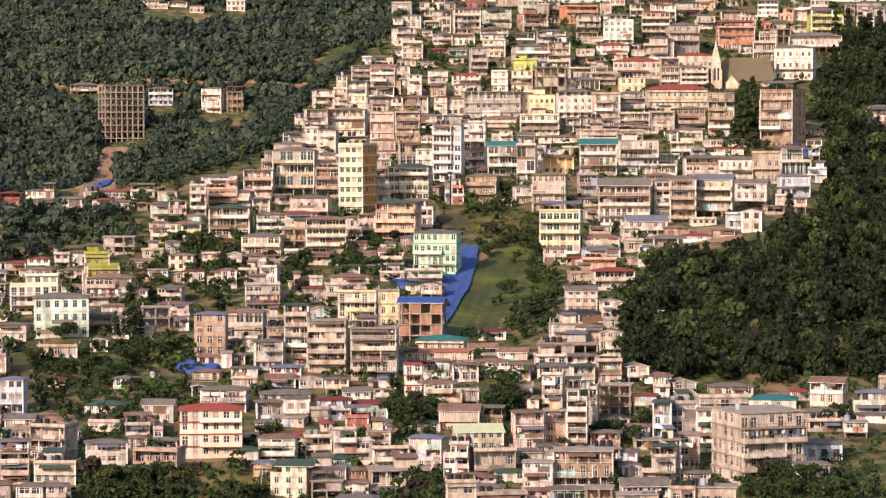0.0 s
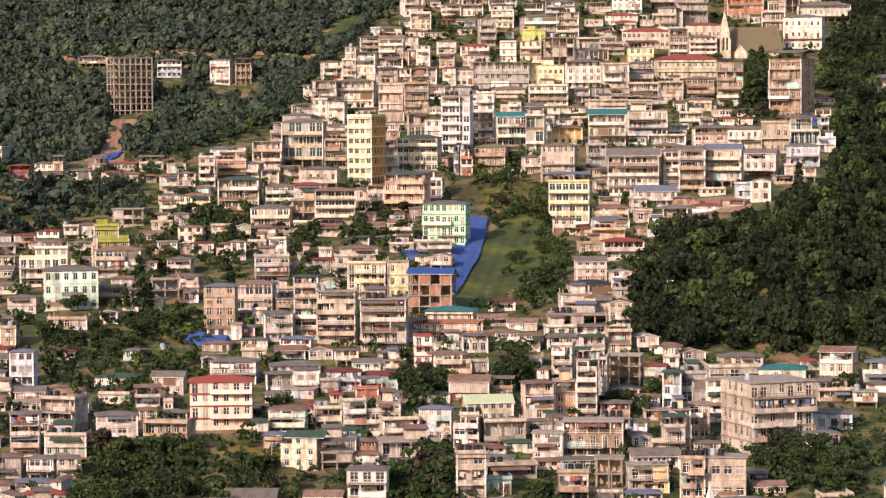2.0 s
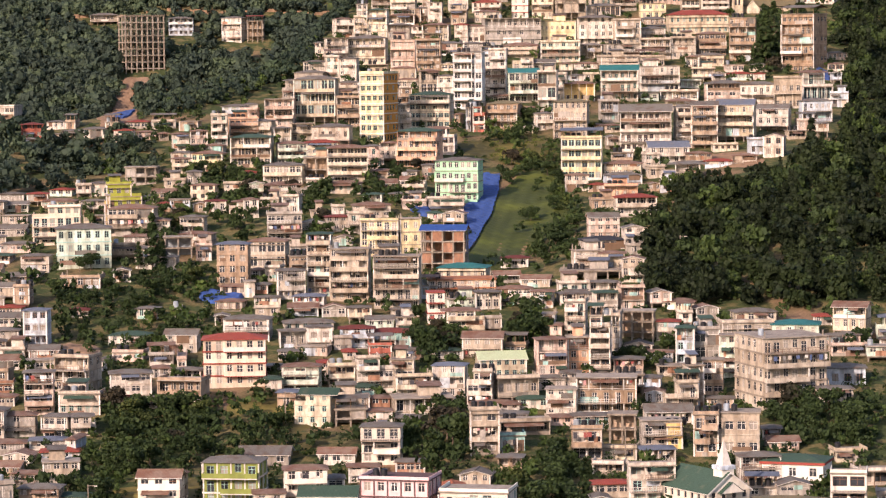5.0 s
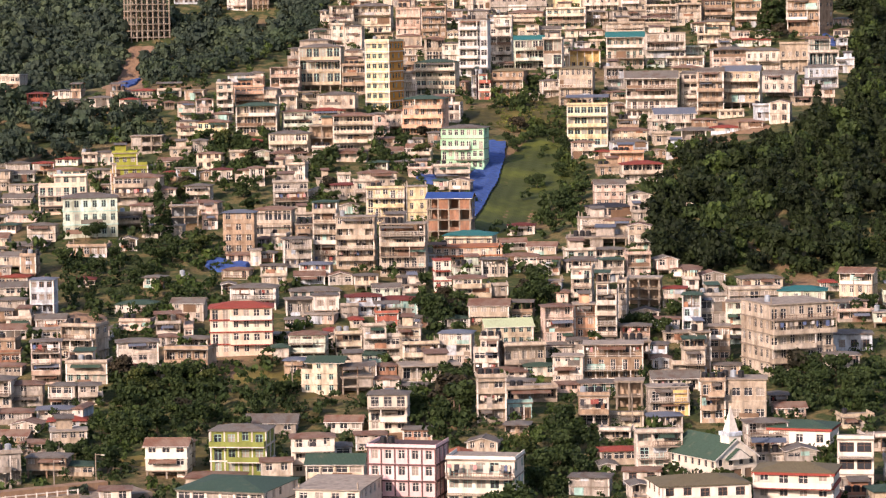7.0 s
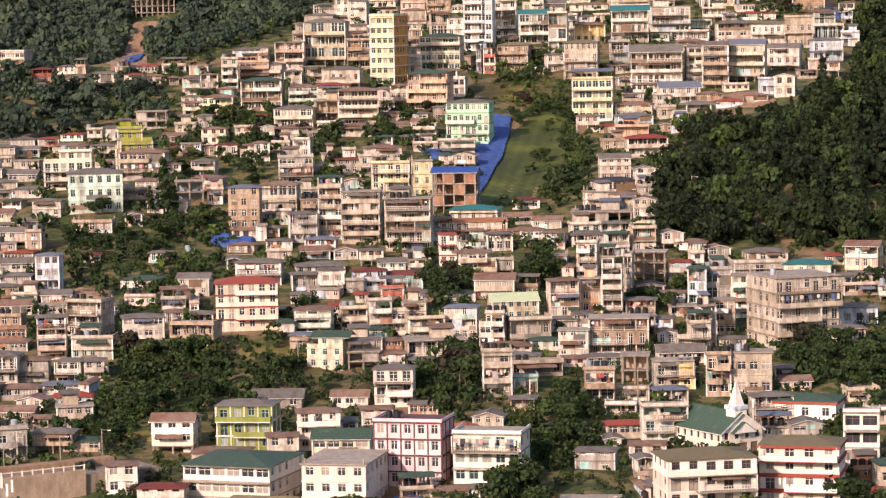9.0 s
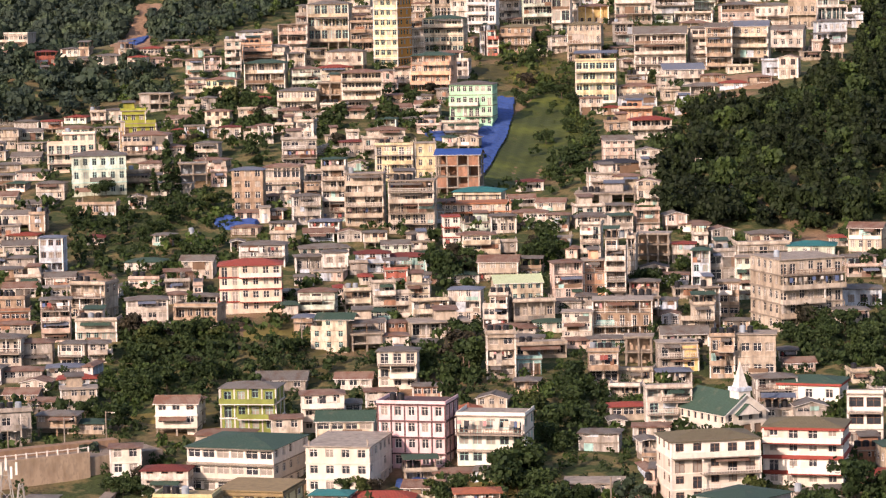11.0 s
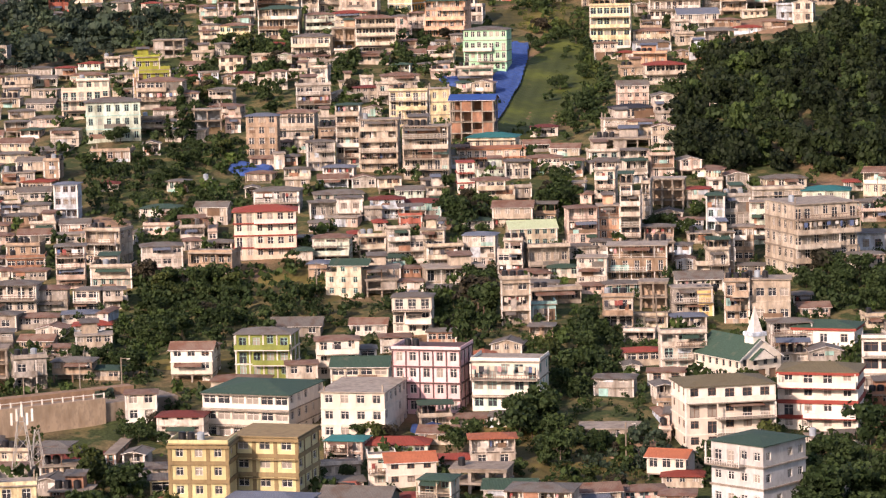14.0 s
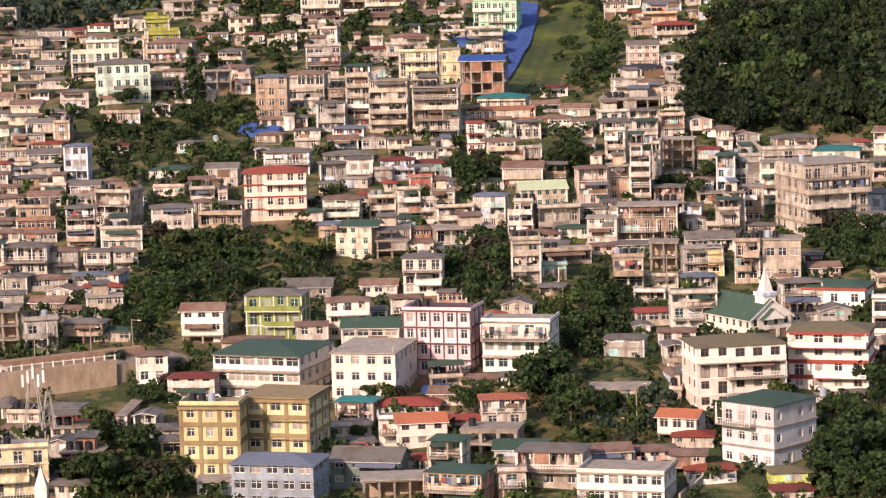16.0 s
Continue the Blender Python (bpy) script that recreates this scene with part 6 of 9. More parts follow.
house(-128.5, 739.3, -52.5, 4.8, 5.0, 1, 1.94, 8, "pk", "F", 0.0, "s", 1)
house(-118.9, 735.2, -52.2, 5.7, 5.0, 1, 2.34, 5, "gr", "Hg", 0.4, "s", 1)
house(-114.8, 732.9, -54.0, 4.9, 5.0, 1, 2.23, -9, "pk", "Hn", 0.4, "b", 1)
house(-124.9, 725.9, -54.5, 7.9, 5.0, 1, 2.06, 3, "cr", "Gr", 1.1, "s", 1)
house(-115.3, 712.7, -55.4, 7.3, 5.0, 1, 2.04, -4, "cr", "Gr", 1.0, "s", 1)
house(-122.6, 712.5, -57.3, 6.7, 5.0, 1, 2.14, -4, "wh", "Hg", 0.5, "b", 1)
house(-108.7, 709.8, -57.1, 6.1, 5.0, 1, 1.94, 8, "ta", "Gg", 0.8, "b", 1)
house(-115.4, 705.8, -57.7, 6.9, 5.0, 1, 2.19, 8, "cr", "Hg", 0.5, "", 1)
house(9.8, 714.3, -58.7, 6.1, 5.0, 1, 2.21, 5, "gr", "Gr", 0.9, "b", 1)
house(40.0, 705.2, -58.0, 5.1, 5.0, 3, 1.91, -6, "be", "Gr", 0.7, "b", 1)
house(16.9, 705.3, -58.9, 6.7, 5.0, 1, 2.10, -9, "be", "Gr", 0.9, "b", 1)
house(-108.3, 691.0, -58.3, 6.7, 5.0, 1, 2.15, -9, "be", "Gg", 0.9, "s", 1)
house(-119.8, 696.0, -59.7, 6.4, 5.0, 1, 2.39, -4, "lg", "Hr", 0.5, "b", 1)
house(-110.4, 681.7, -60.2, 7.4, 5.0, 1, 2.12, 5, "gr", "F", 0.0, "s", 1)
house(-46.5, 691.9, -61.4, 5.9, 5.0, 1, 2.06, 3, "cr", "Hg", 0.4, "b", 1)
house(44.3, 679.0, -60.4, 4.7, 5.0, 1, 2.34, 8, "pk", "Gg", 0.7, "s", 1)
house(-54.7, 690.0, -62.1, 6.1, 5.0, 1, 2.12, -9, "wh", "Hr", 0.5, "b", 1)
house(-1.3, 689.1, -62.1, 6.5, 5.0, 1, 2.05, 8, "lg", "F", 0.0, "", 1)
house(-117.4, 674.7, -61.4, 6.2, 5.0, 1, 1.91, 5, "wh", "F", 0.0, "s", 1)
house(-105.5, 680.4, -62.0, 6.8, 5.0, 1, 1.98, -6, "ta", "HR", 0.5, "b", 1)
house(49.0, 678.9, -62.2, 7.3, 5.0, 1, 2.08, -9, "cr", "Hr", 0.6, "", 1)
house(-45.4, 674.6, -62.5, 5.6, 5.0, 1, 2.18, 3, "be", "F", 0.0, "s", 1)
house(-37.6, 681.7, -63.2, 6.7, 5.0, 1, 2.32, 3, "bl", "Gr", 0.9, "", 1)
house(-30.6, 681.1, -63.2, 5.3, 5.0, 1, 2.32, 5, "gr", "Gr", 0.7, "b", 1)
house(-24.5, 675.2, -62.6, 5.2, 5.0, 1, 2.11, 5, "cr", "Hg", 0.4, "s", 1)
house(-112.5, 673.2, -63.1, 6.6, 5.0, 1, 2.19, 8, "be", "F", 0.0, "b", 1)
house(53.9, 667.0, -62.9, 5.0, 5.0, 1, 2.27, 8, "gr", "Gr", 0.7, "s", 1)
house(-105.1, 670.3, -63.7, 7.3, 5.0, 1, 2.25, 8, "wh", "Gg", 1.0, "b", 1)
house(-19.6, 665.3, -64.4, 6.0, 5.0, 1, 2.04, 8, "lg", "Gg", 0.8, "s", 1)
house(-113.3, 657.7, -64.3, 5.2, 5.0, 1, 2.06, 3, "be", "HR", 0.4, "s", 1)
house(-109.0, 659.0, -65.3, 5.3, 5.0, 1, 2.32, 3, "wh", "F", 0.0, "b", 1)
house(-103.3, 658.9, -65.3, 6.6, 5.0, 1, 2.01, 3, "gr", "Hg", 0.5, "", 1)
house(-113.0, 648.9, -66.0, 6.1, 5.0, 1, 2.33, 3, "gr", "Hr", 0.5, "s", 1)
house(-105.5, 651.1, -67.1, 7.3, 5.0, 1, 2.18, 8, "ta", "Hg", 0.5, "", 1)
house(81.3, 647.9, -67.3, 6.7, 5.0, 1, 1.97, 8, "bl", "Hg", 0.5, "", 1)
house(-110.2, 645.9, -68.3, 6.8, 5.0, 1, 1.99, -6, "wh", "Hr", 0.5, "b", 1)
house(-99.0, 645.1, -68.3, 5.6, 5.0, 1, 2.03, -4, "wh", "F", 0.0, "b", 1)
house(-92.3, 645.0, -68.3, 6.3, 5.0, 1, 2.05, 3, "br", "Gg", 0.9, "b", 1)
house(-33.4, 644.0, -68.3, 7.1, 5.0, 1, 2.12, -9, "pk", "F", 0.0, "", 1)
house(37.6, 644.4, -68.5, 5.7, 5.0, 1, 2.02, -4, "wh", "Gg", 0.8, "b", 1)
house(-73.0, 641.2, -68.7, 6.7, 5.0, 1, 1.95, -9, "pk", "F", 0.0, "b", 1)
house(-4.5, 641.7, -69.0, 6.3, 5.0, 1, 2.00, 8, "gr", "Hn", 0.5, "b", 1)
house(82.3, 638.2, -68.9, 7.6, 5.0, 1, 2.32, 3, "pk", "F", 0.0, "b", 1)
house(-65.9, 636.6, -69.1, 5.2, 5.0, 1, 2.22, 5, "gr", "F", 0.0, "b", 1)
house(41.7, 638.5, -69.6, 5.7, 5.0, 1, 2.12, -4, "bl", "Hr", 0.4, "b", 1)
house(-108.7, 637.0, -69.9, 7.4, 5.0, 1, 2.19, 8, "pk", "Hr", 0.6, "b", 1)
house(-100.0, 637.1, -70.0, 6.9, 5.0, 1, 2.41, 3, "wh", "Gr", 1.0, "b", 1)
house(34.5, 628.6, -70.2, 6.3, 5.0, 1, 2.36, -4, "pk", "Hg", 0.5, "s", 1)
house(-109.1, 626.3, -71.3, 5.4, 5.0, 1, 2.04, -6, "cr", "F", 0.0, "b", 1)
house(-100.6, 627.3, -71.4, 7.1, 5.0, 1, 2.37, -6, "ta", "F", 0.0, "", 1)
house(43.2, 628.0, -71.9, 5.3, 5.0, 1, 2.39, 3, "wh", "F", 0.0, "", 1)
house(-106.6, 618.1, -72.8, 6.4, 5.0, 1, 2.37, 8, "gr", "Hr", 0.5, "", 1)
house(-99.1, 617.8, -72.8, 7.9, 5.2, 1, 2.23, 5, "br", "F", 0.0, "", 1)
house(-105.4, 610.8, -74.4, 8.0, 5.1, 1, 2.23, 3, "cr", "Hr", 0.6, "b", 1)
house(-96.8, 609.6, -74.3, 7.1, 5.0, 1, 2.08, -4, "gr", "Hr", 0.5, "b", 1)
house(-69.7, 602.7, -74.3, 5.3, 5.0, 1, 2.33, 5, "wh", "HR", 0.4, "", 1)
house(51.8, 602.3, -75.4, 5.2, 5.0, 1, 2.10, -6, "ta", "Hg", 0.4, "", 1)
house(-90.4, 574.8, -79.3, 8.1, 5.2, 1, 2.12, 3, "gr", "Hr", 0.6, "b", 1)
house(60.8, 570.0, -79.8, 5.8, 5.0, 1, 2.04, 5, "pk", "Gr", 0.8, "", 1)
house(-78.5, 567.8, -79.9, 7.4, 5.0, 1, 1.92, 5, "bl", "HR", 0.6, "", 1)
house(-86.1, 566.2, -80.4, 5.2, 5.0, 1, 2.02, -9, "wh", "Gr", 0.7, "b", 1)
house(29.2, 566.0, -80.6, 6.9, 5.0, 1, 2.28, -9, "cr", "F", 0.0, "b", 1)
house(72.3, 560.0, -80.6, 5.9, 5.0, 1, 2.15, 8, "cr", "F", 0.0, "b", 1)
house(-87.9, 559.1, -81.6, 6.4, 5.0, 1, 2.01, -6, "ta", "Gr", 0.9, "b", 1)
house(-10.6, 553.2, -80.9, 5.3, 5.0, 1, 2.32, -4, "br", "Hg", 0.4, "b", 1)
house(26.7, 554.7, -82.0, 5.7, 5.0, 1, 2.29, -9, "wh", "F", 0.0, "", 1)
house(-82.3, 553.3, -82.2, 5.5, 5.0, 1, 2.11, -9, "gr", "Hr", 0.4, "b", 1)
house(-76.4, 552.1, -82.1, 6.6, 5.0, 2, 2.09, 8, "be", "F", 0.0, "", 1)
house(1.7, 545.2, -82.0, 5.5, 5.0, 1, 2.06, -9, "be", "Gg", 0.8, "b", 1)
house(-77.3, 532.2, -81.9, 7.3, 5.0, 1, 2.21, -4, "ta", "Hg", 0.6, "s", 1)
house(25.9, 538.4, -83.2, 6.8, 5.0, 1, 2.36, 8, "be", "HR", 0.5, "b", 1)
house(58.6, 531.4, -82.2, 5.5, 5.0, 1, 1.91, 3, "gr", "Gg", 0.8, "s", 1)
house(-72.0, 533.7, -83.6, 6.7, 5.0, 1, 2.13, -9, "be", "Hn", 0.5, "b", 1)
house(66.1, 504.6, -86.2, 6.7, 5.0, 1, 1.97, 3, "br", "F", 0.0, "b", 1)
house(-11.4, 500.5, -88.0, 5.3, 5.0, 1, 2.21, 8, "be", "F", 0.0, "b", 1)
house(-5.3, 499.5, -87.8, 7.1, 5.0, 1, 1.99, 3, "wh", "Hr", 0.5, "b", 1)
house(64.4, 491.9, -88.0, 5.9, 5.0, 1, 2.23, -9, "pk", "HR", 0.4, "b", 1)
house(-10.3, 489.4, -88.6, 6.4, 5.0, 1, 2.10, -9, "be", "Gr", 0.9, "b", 1)
house(-80.3, 482.7, -89.2, 5.3, 5.0, 1, 2.06, -9, "cr", "F", 0.0, "b", 1)
house(-79.8, 474.7, -90.3, 6.5, 5.0, 1, 2.15, -6, "gr", "Hr", 0.5, "", 1)
house(-70.9, 470.3, -89.4, 6.8, 5.0, 1, 1.98, 5, "cr", "F", 0.0, "s", 1)
house(-26.5, 476.5, -91.4, 6.4, 5.0, 1, 2.07, 8, "wh", "F", 0.0, "b", 1)
house(-71.3, 461.9, -90.3, 4.7, 5.0, 1, 2.12, -9, "gr", "Gg", 0.7, "s", 1)
house(-25.1, 465.2, -91.7, 5.6, 5.0, 1, 2.00, 8, "cr", "Hg", 0.4, "b", 1)
house(28.4, 459.0, -90.6, 6.2, 5.0, 1, 1.91, -6, "be", "HR", 0.5, "b", 1)
house(-67.2, 455.6, -90.9, 6.3, 5.0, 1, 2.18, -4, "br", "F", 0.0, "s", 1)
house(14.6, 448.7, -90.9, 6.4, 5.0, 1, 2.07, 8, "cr", "Gr", 0.9, "s", 1)
house(21.7, 452.4, -91.8, 6.6, 5.0, 1, 2.27, 3, "pk", "Hr", 0.5, "b", 1)
house(26.8, 446.4, -91.1, 5.2, 5.0, 1, 1.95, -6, "be", "Hr", 0.4, "s", 1)
house(-69.6, 450.6, -92.4, 5.6, 5.0, 1, 1.91, -6, "bl", "Hg", 0.4, "b", 1)
house(29.7, 443.6, -93.0, 7.2, 5.0, 1, 2.07, 5, "be", "HR", 0.5, "b", 1)
house(-67.6, 442.5, -93.1, 6.1, 5.0, 1, 2.18, -6, "wh", "Hg", 0.5, "b", 1)
house(-45.7, 446.0, -93.9, 5.2, 5.0, 1, 2.16, 3, "bl", "F", 0.0, "b", 1)
house(-16.9, 1254.9, 40.5, 8.0, 5.3, 2, 2.81, -6, "gr", "F", 0.0, "s", 0)
house(48.4, 1277.8, 41.1, 4.7, 5.0, 2, 3.13, -9, "ta", "Hr", 0.4, "b", 0)
house(146.7, 1222.0, 32.5, 5.2, 5.0, 1, 2.71, 5, "cr", "Gr", 0.7, "b", 0)
house(6.2, 1171.1, 22.2, 7.2, 5.0, 1, 2.40, -6, "bl", "Gg", 1.0, "b", 0)
house(21.8, 1145.0, 17.1, 5.2, 5.0, 1, 2.34, -9, "lg", "Gr", 0.7, "b", 0)
house(127.8, 1020.3, -8.1, 6.8, 5.0, 1, 2.37, 5, "pk", "Hg", 0.5, "b", 0)
house(124.4, 993.0, -11.8, 5.0, 5.0, 1, 2.64, -9, "wh", "Hr", 0.4, "s", 0)
house(37.1, 979.9, -14.0, 4.2, 5.0, 1, 2.14, 8, "bl", "Hg", 0.4, "s", 0)
house(42.0, 977.6, -14.0, 4.6, 5.0, 1, 2.32, 3, "cr", "F", 0.0, "s", 0)
house(58.8, 951.4, -20.0, 5.8, 5.0, 1, 2.33, 8, "lg", "F", 0.0, "b", 0)
house(40.3, 901.4, -28.5, 4.1, 5.0, 1, 2.47, -9, "wh", "Hr", 0.4, "", 0)
house(45.9, 862.3, -35.3, 6.1, 5.0, 1, 2.17, -4, "ta", "F", 0.0, "b", 0)
house(36.6, 820.4, -42.3, 4.2, 5.0, 1, 2.20, -9, "ta", "HR", 0.4, "b", 0)
house(51.7, 813.9, -42.1, 3.8, 5.0, 1, 2.18, 5, "ta", "Gr", 0.5, "", 0)
house(-117.3, 812.6, -42.6, 5.5, 5.0, 1, 2.04, 5, "br", "HR", 0.4, "s", 0)
house(-52.3, 801.4, -44.3, 4.9, 5.0, 1, 1.97, -9, "be", "F", 0.0, "b", 0)
house(-39.1, 784.4, -46.6, 3.6, 5.0, 1, 2.04, 8, "be", "F", 0.0, "b", 1)
house(-98.4, 784.1, -47.4, 5.1, 5.0, 1, 2.08, 3, "cr", "F", 0.0, "b", 1)
house(-39.7, 769.2, -48.7, 5.6, 5.0, 1, 2.04, 5, "wh", "Gg", 0.8, "b", 1)
house(18.3, 668.9, -63.9, 4.0, 5.0, 1, 1.96, -6, "bl", "F", 0.0, "", 1)
house(86.9, 647.5, -67.3, 3.7, 5.0, 1, 2.10, -9, "wh", "F", 0.0, "", 1)
house(-38.7, 640.2, -68.8, 4.0, 5.0, 1, 2.13, 3, "pk", "Hg", 0.4, "b", 1)
house(-11.2, 641.4, -69.0, 3.5, 5.0, 1, 2.23, -9, "wh", "Hg", 0.4, "b", 1)
house(88.2, 632.7, -68.3, 5.0, 5.0, 1, 2.00, -4, "lg", "F", 0.0, "s", 1)
house(-92.3, 636.9, -69.9, 6.0, 5.0, 1, 2.03, 8, "be", "F", 0.0, "b", 1)
house(-64.4, 601.7, -74.2, 4.0, 5.0, 1, 2.07, 5, "wh", "Hg", 0.4, "b", 1)
house(-17.8, 602.7, -74.5, 3.9, 5.0, 1, 1.97, 3, "br", "Hr", 0.4, "", 1)
house(13.4, 604.3, -75.5, 6.1, 5.0, 1, 2.36, 3, "wh", "Hn", 0.5, "b", 1)
house(53.4, 535.0, -83.5, 5.3, 5.0, 1, 2.06, -4, "wh", "F", 0.0, "", 1)
house(51.9, 478.2, -88.7, 3.5, 5.0, 1, 1.96, 8, "wh", "F", 0.0, "", 1)
house(-6.3, 1271.5, 41.0, 6.2, 5.0, 2, 3.06, -4, "be", "Hr", 0.5, "b", 0)
house(174.9, 1275.7, 40.7, 4.2, 5.0, 2, 2.79, -9, "be", "Hr", 0.4, "b", 0)
house(-4.0, 1240.3, 35.0, 6.4, 5.0, 1, 2.75, -6, "be", "F", 0.0, "b", 0)
house(76.6, 1173.6, 22.1, 5.0, 5.0, 1, 2.57, 8, "wh", "F", 0.0, "b", 0)
house(-5.1, 1008.1, -10.3, 4.4, 5.0, 1, 2.38, -4, "cr", "Gr", 0.6, "", 0)
house(-108.6, 917.9, -26.2, 3.9, 5.0, 1, 2.17, -6, "be", "F", 0.0, "b", 0)
house(44.8, 900.1, -28.5, 4.7, 5.0, 1, 2.44, 5, "be", "Hr", 0.4, "b", 0)
house(43.6, 874.5, -31.2, 3.6, 5.0, 1, 2.45, 8, "gr", "Gg", 0.5, "s", 0)
house(-106.0, 822.9, -41.0, 4.1, 5.0, 1, 2.02, 8, "wh", "F", 0.0, "s", 0)
house(-57.2, 812.0, -40.6, 3.9, 5.0, 1, 2.28, 5, "lg", "Gr", 0.5, "s", 0)
house(-86.0, 806.9, -43.5, 3.4, 5.0, 1, 2.09, -4, "be", "Hg", 0.4, "", 0)
house(-80.6, 795.3, -45.0, 3.2, 5.0, 1, 2.25, 5, "ta", "HR", 0.4, "b", 1)
house(-33.6, 782.0, -45.4, 3.2, 5.0, 1, 1.98, 5, "wh", "F", 0.0, "s", 1)
house(-8.1, 781.6, -47.5, 3.4, 5.0, 1, 2.27, 5, "wh", "Hn", 0.4, "b", 1)
house(-48.4, 703.0, -59.5, 3.2, 5.0, 1, 2.22, -6, "br", "Hg", 0.4, "", 1)
house(-102.6, 684.8, -59.6, 3.5, 5.0, 2, 1.91, -4, "ta", "F", 0.0, "s", 1)
house(11.0, 645.1, -68.5, 4.4, 5.0, 1, 2.16, -9, "ta", "F", 0.0, "", 1)
house(-64.9, 626.8, -70.6, 3.6, 5.0, 1, 2.11, 5, "gr", "Hr", 0.4, "b", 1)
house(-41.0, 624.8, -70.4, 3.0, 5.0, 1, 2.14, -6, "wh", "F", 0.0, "", 1)
house(38.8, 609.8, -74.7, 3.6, 5.0, 1, 1.94, -4, "bl", "Gr", 0.5, "b", 1)
house(59.7, 578.7, -78.7, 3.5, 5.0, 1, 2.31, -4, "wh", "Hg", 0.4, "b", 1)
house(-24.3, 538.1, -81.6, 3.0, 5.0, 1, 2.25, 5, "bl", "Hg", 0.4, "s", 1)
house(-0.2, 498.9, -87.7, 3.0, 5.0, 1, 2.21, -6, "ta", "Hg", 0.4, "", 1)
house(-64.7, 449.1, -92.7, 3.3, 5.0, 1, 1.99, -6, "gr", "Hr", 0.4, "", 1)
house(69.1, 1257.7, 40.4, 4.5, 5.0, 2, 2.97, -4, "ta", "Hg", 0.4, "s", 0)
house(82.4, 1263.3, 40.5, 5.4, 5.0, 2, 2.72, 3, "wh", "HR", 0.4, "", 0)
house(-18.8, 1238.1, 36.7, 3.8, 5.0, 1, 2.87, 8, "cr", "Hr", 0.4, "s", 0)
house(47.3, 1250.1, 36.9, 3.5, 5.0, 1, 3.01, 3, "cr", "Hn", 0.4, "b", 0)
house(-6.0, 1221.3, 31.3, 3.9, 5.0, 1, 2.50, -6, "be", "Hg", 0.4, "b", 0)
house(-17.9, 1177.3, 22.4, 4.0, 5.0, 1, 2.47, -6, "bl", "Hr", 0.4, "", 0)
house(-29.4, 1151.7, 18.9, 3.0, 5.0, 1, 2.45, 8, "bl", "F", 0.0, "s", 0)
house(-49.2, 1026.5, -4.9, 2.8, 5.0, 2, 2.32, -9, "wh", "Hg", 0.4, "s", 0)
house(34.5, 1003.1, -10.4, 3.5, 5.0, 1, 2.20, 8, "cr", "Hr", 0.4, "s", 0)
house(84.5, 984.4, -14.2, 4.4, 5.0, 1, 2.28, -4, "gr", "Gr", 0.6, "s", 0)
house(98.5, 989.3, -14.3, 3.7, 5.0, 1, 2.15, -9, "wh", "HR", 0.4, "b", 0)
house(122.8, 980.3, -14.3, 2.9, 5.0, 1, 2.24, 5, "bl", "Gg", 0.4, "s", 0)
house(21.0, 938.7, -23.4, 3.9, 5.0, 1, 2.08, 8, "wh", "Hr", 0.4, "b", 0)
house(-121.5, 919.8, -26.2, 2.9, 5.0, 1, 2.29, -9, "ta", "F", 0.0, "", 0)
house(-1.5, 917.2, -27.6, 1.9, 8.1, 2, 2.45, -9, "ta", "Hr", 0.4, "b", 0)
house(20.3, 907.0, -28.6, 2.9, 5.0, 1, 2.29, -9, "cr", "Gg", 0.4, "", 0)
house(106.1, 882.8, -28.1, 3.4, 5.0, 1, 2.41, 5, "be", "Hg", 0.4, "s", 0)
house(-71.1, 795.7, -45.0, 3.8, 5.0, 1, 2.00, 5, "ta", "Gr", 0.5, "b", 1)
house(41.6, 733.5, -53.5, 3.4, 5.0, 1, 2.36, 3, "gr", "F", 0.0, "b", 1)
house(-50.9, 720.6, -57.2, 2.8, 5.0, 1, 2.06, -6, "gr", "Hr", 0.4, "b", 1)
house(-55.7, 673.2, -64.2, 2.9, 5.0, 1, 2.36, 3, "gr", "Gg", 0.4, "", 1)
house(49.1, 665.1, -63.7, 3.0, 5.0, 1, 2.10, 3, "wh", "F", 0.0, "s", 1)
house(5.6, 660.3, -64.0, 4.1, 5.0, 1, 2.11, 3, "gr", "F", 0.0, "s", 1)
house(80.0, 664.2, -64.6, 3.9, 5.0, 1, 2.12, -4, "gr", "HR", 0.4, "b", 1)
house(20.1, 653.0, -65.0, 2.6, 5.0, 1, 2.14, -9, "pk", "Hr", 0.4, "s", 1)
house(-25.5, 640.9, -68.9, 2.6, 5.0, 1, 1.97, 5, "be", "HR", 0.4, "b", 1)
house(-78.0, 636.5, -69.8, 1.9, 8.0, 1, 2.18, -9, "bl", "Hg", 0.4, "b", 1)
house(-61.4, 635.9, -69.5, 1.7, 13.2, 1, 2.19, 5, "pk", "F", 0.0, "b", 1)
house(-40.0, 609.5, -71.2, 3.1, 5.0, 1, 2.07, 8, "wh", "Hn", 0.4, "s", 1)
house(-102.1, 585.6, -76.0, 2.8, 5.0, 2, 2.36, 3, "be", "Hn", 0.4, "s", 1)
house(-76.1, 571.9, -78.0, 1.8, 7.7, 1, 1.96, -9, "bl", "Hr", 0.4, "s", 1)
house(-100.3, 575.1, -79.3, 3.1, 5.0, 1, 2.21, -6, "gr", "F", 0.0, "b", 1)
house(23.7, 530.9, -84.2, 2.8, 5.0, 1, 1.90, 3, "wh", "Gg", 0.4, "", 1)
house(27.9, 507.6, -84.6, 2.9, 5.0, 1, 2.32, 8, "wh", "Gg", 0.4, "s", 1)
house(28.5, 502.4, -86.4, 3.0, 5.0, 1, 2.13, -6, "ta", "F", 0.0, "b", 1)
house(27.3, 496.8, -87.2, 1.7, 8.2, 1, 1.90, 8, "bl", "Hr", 0.4, "b", 1)
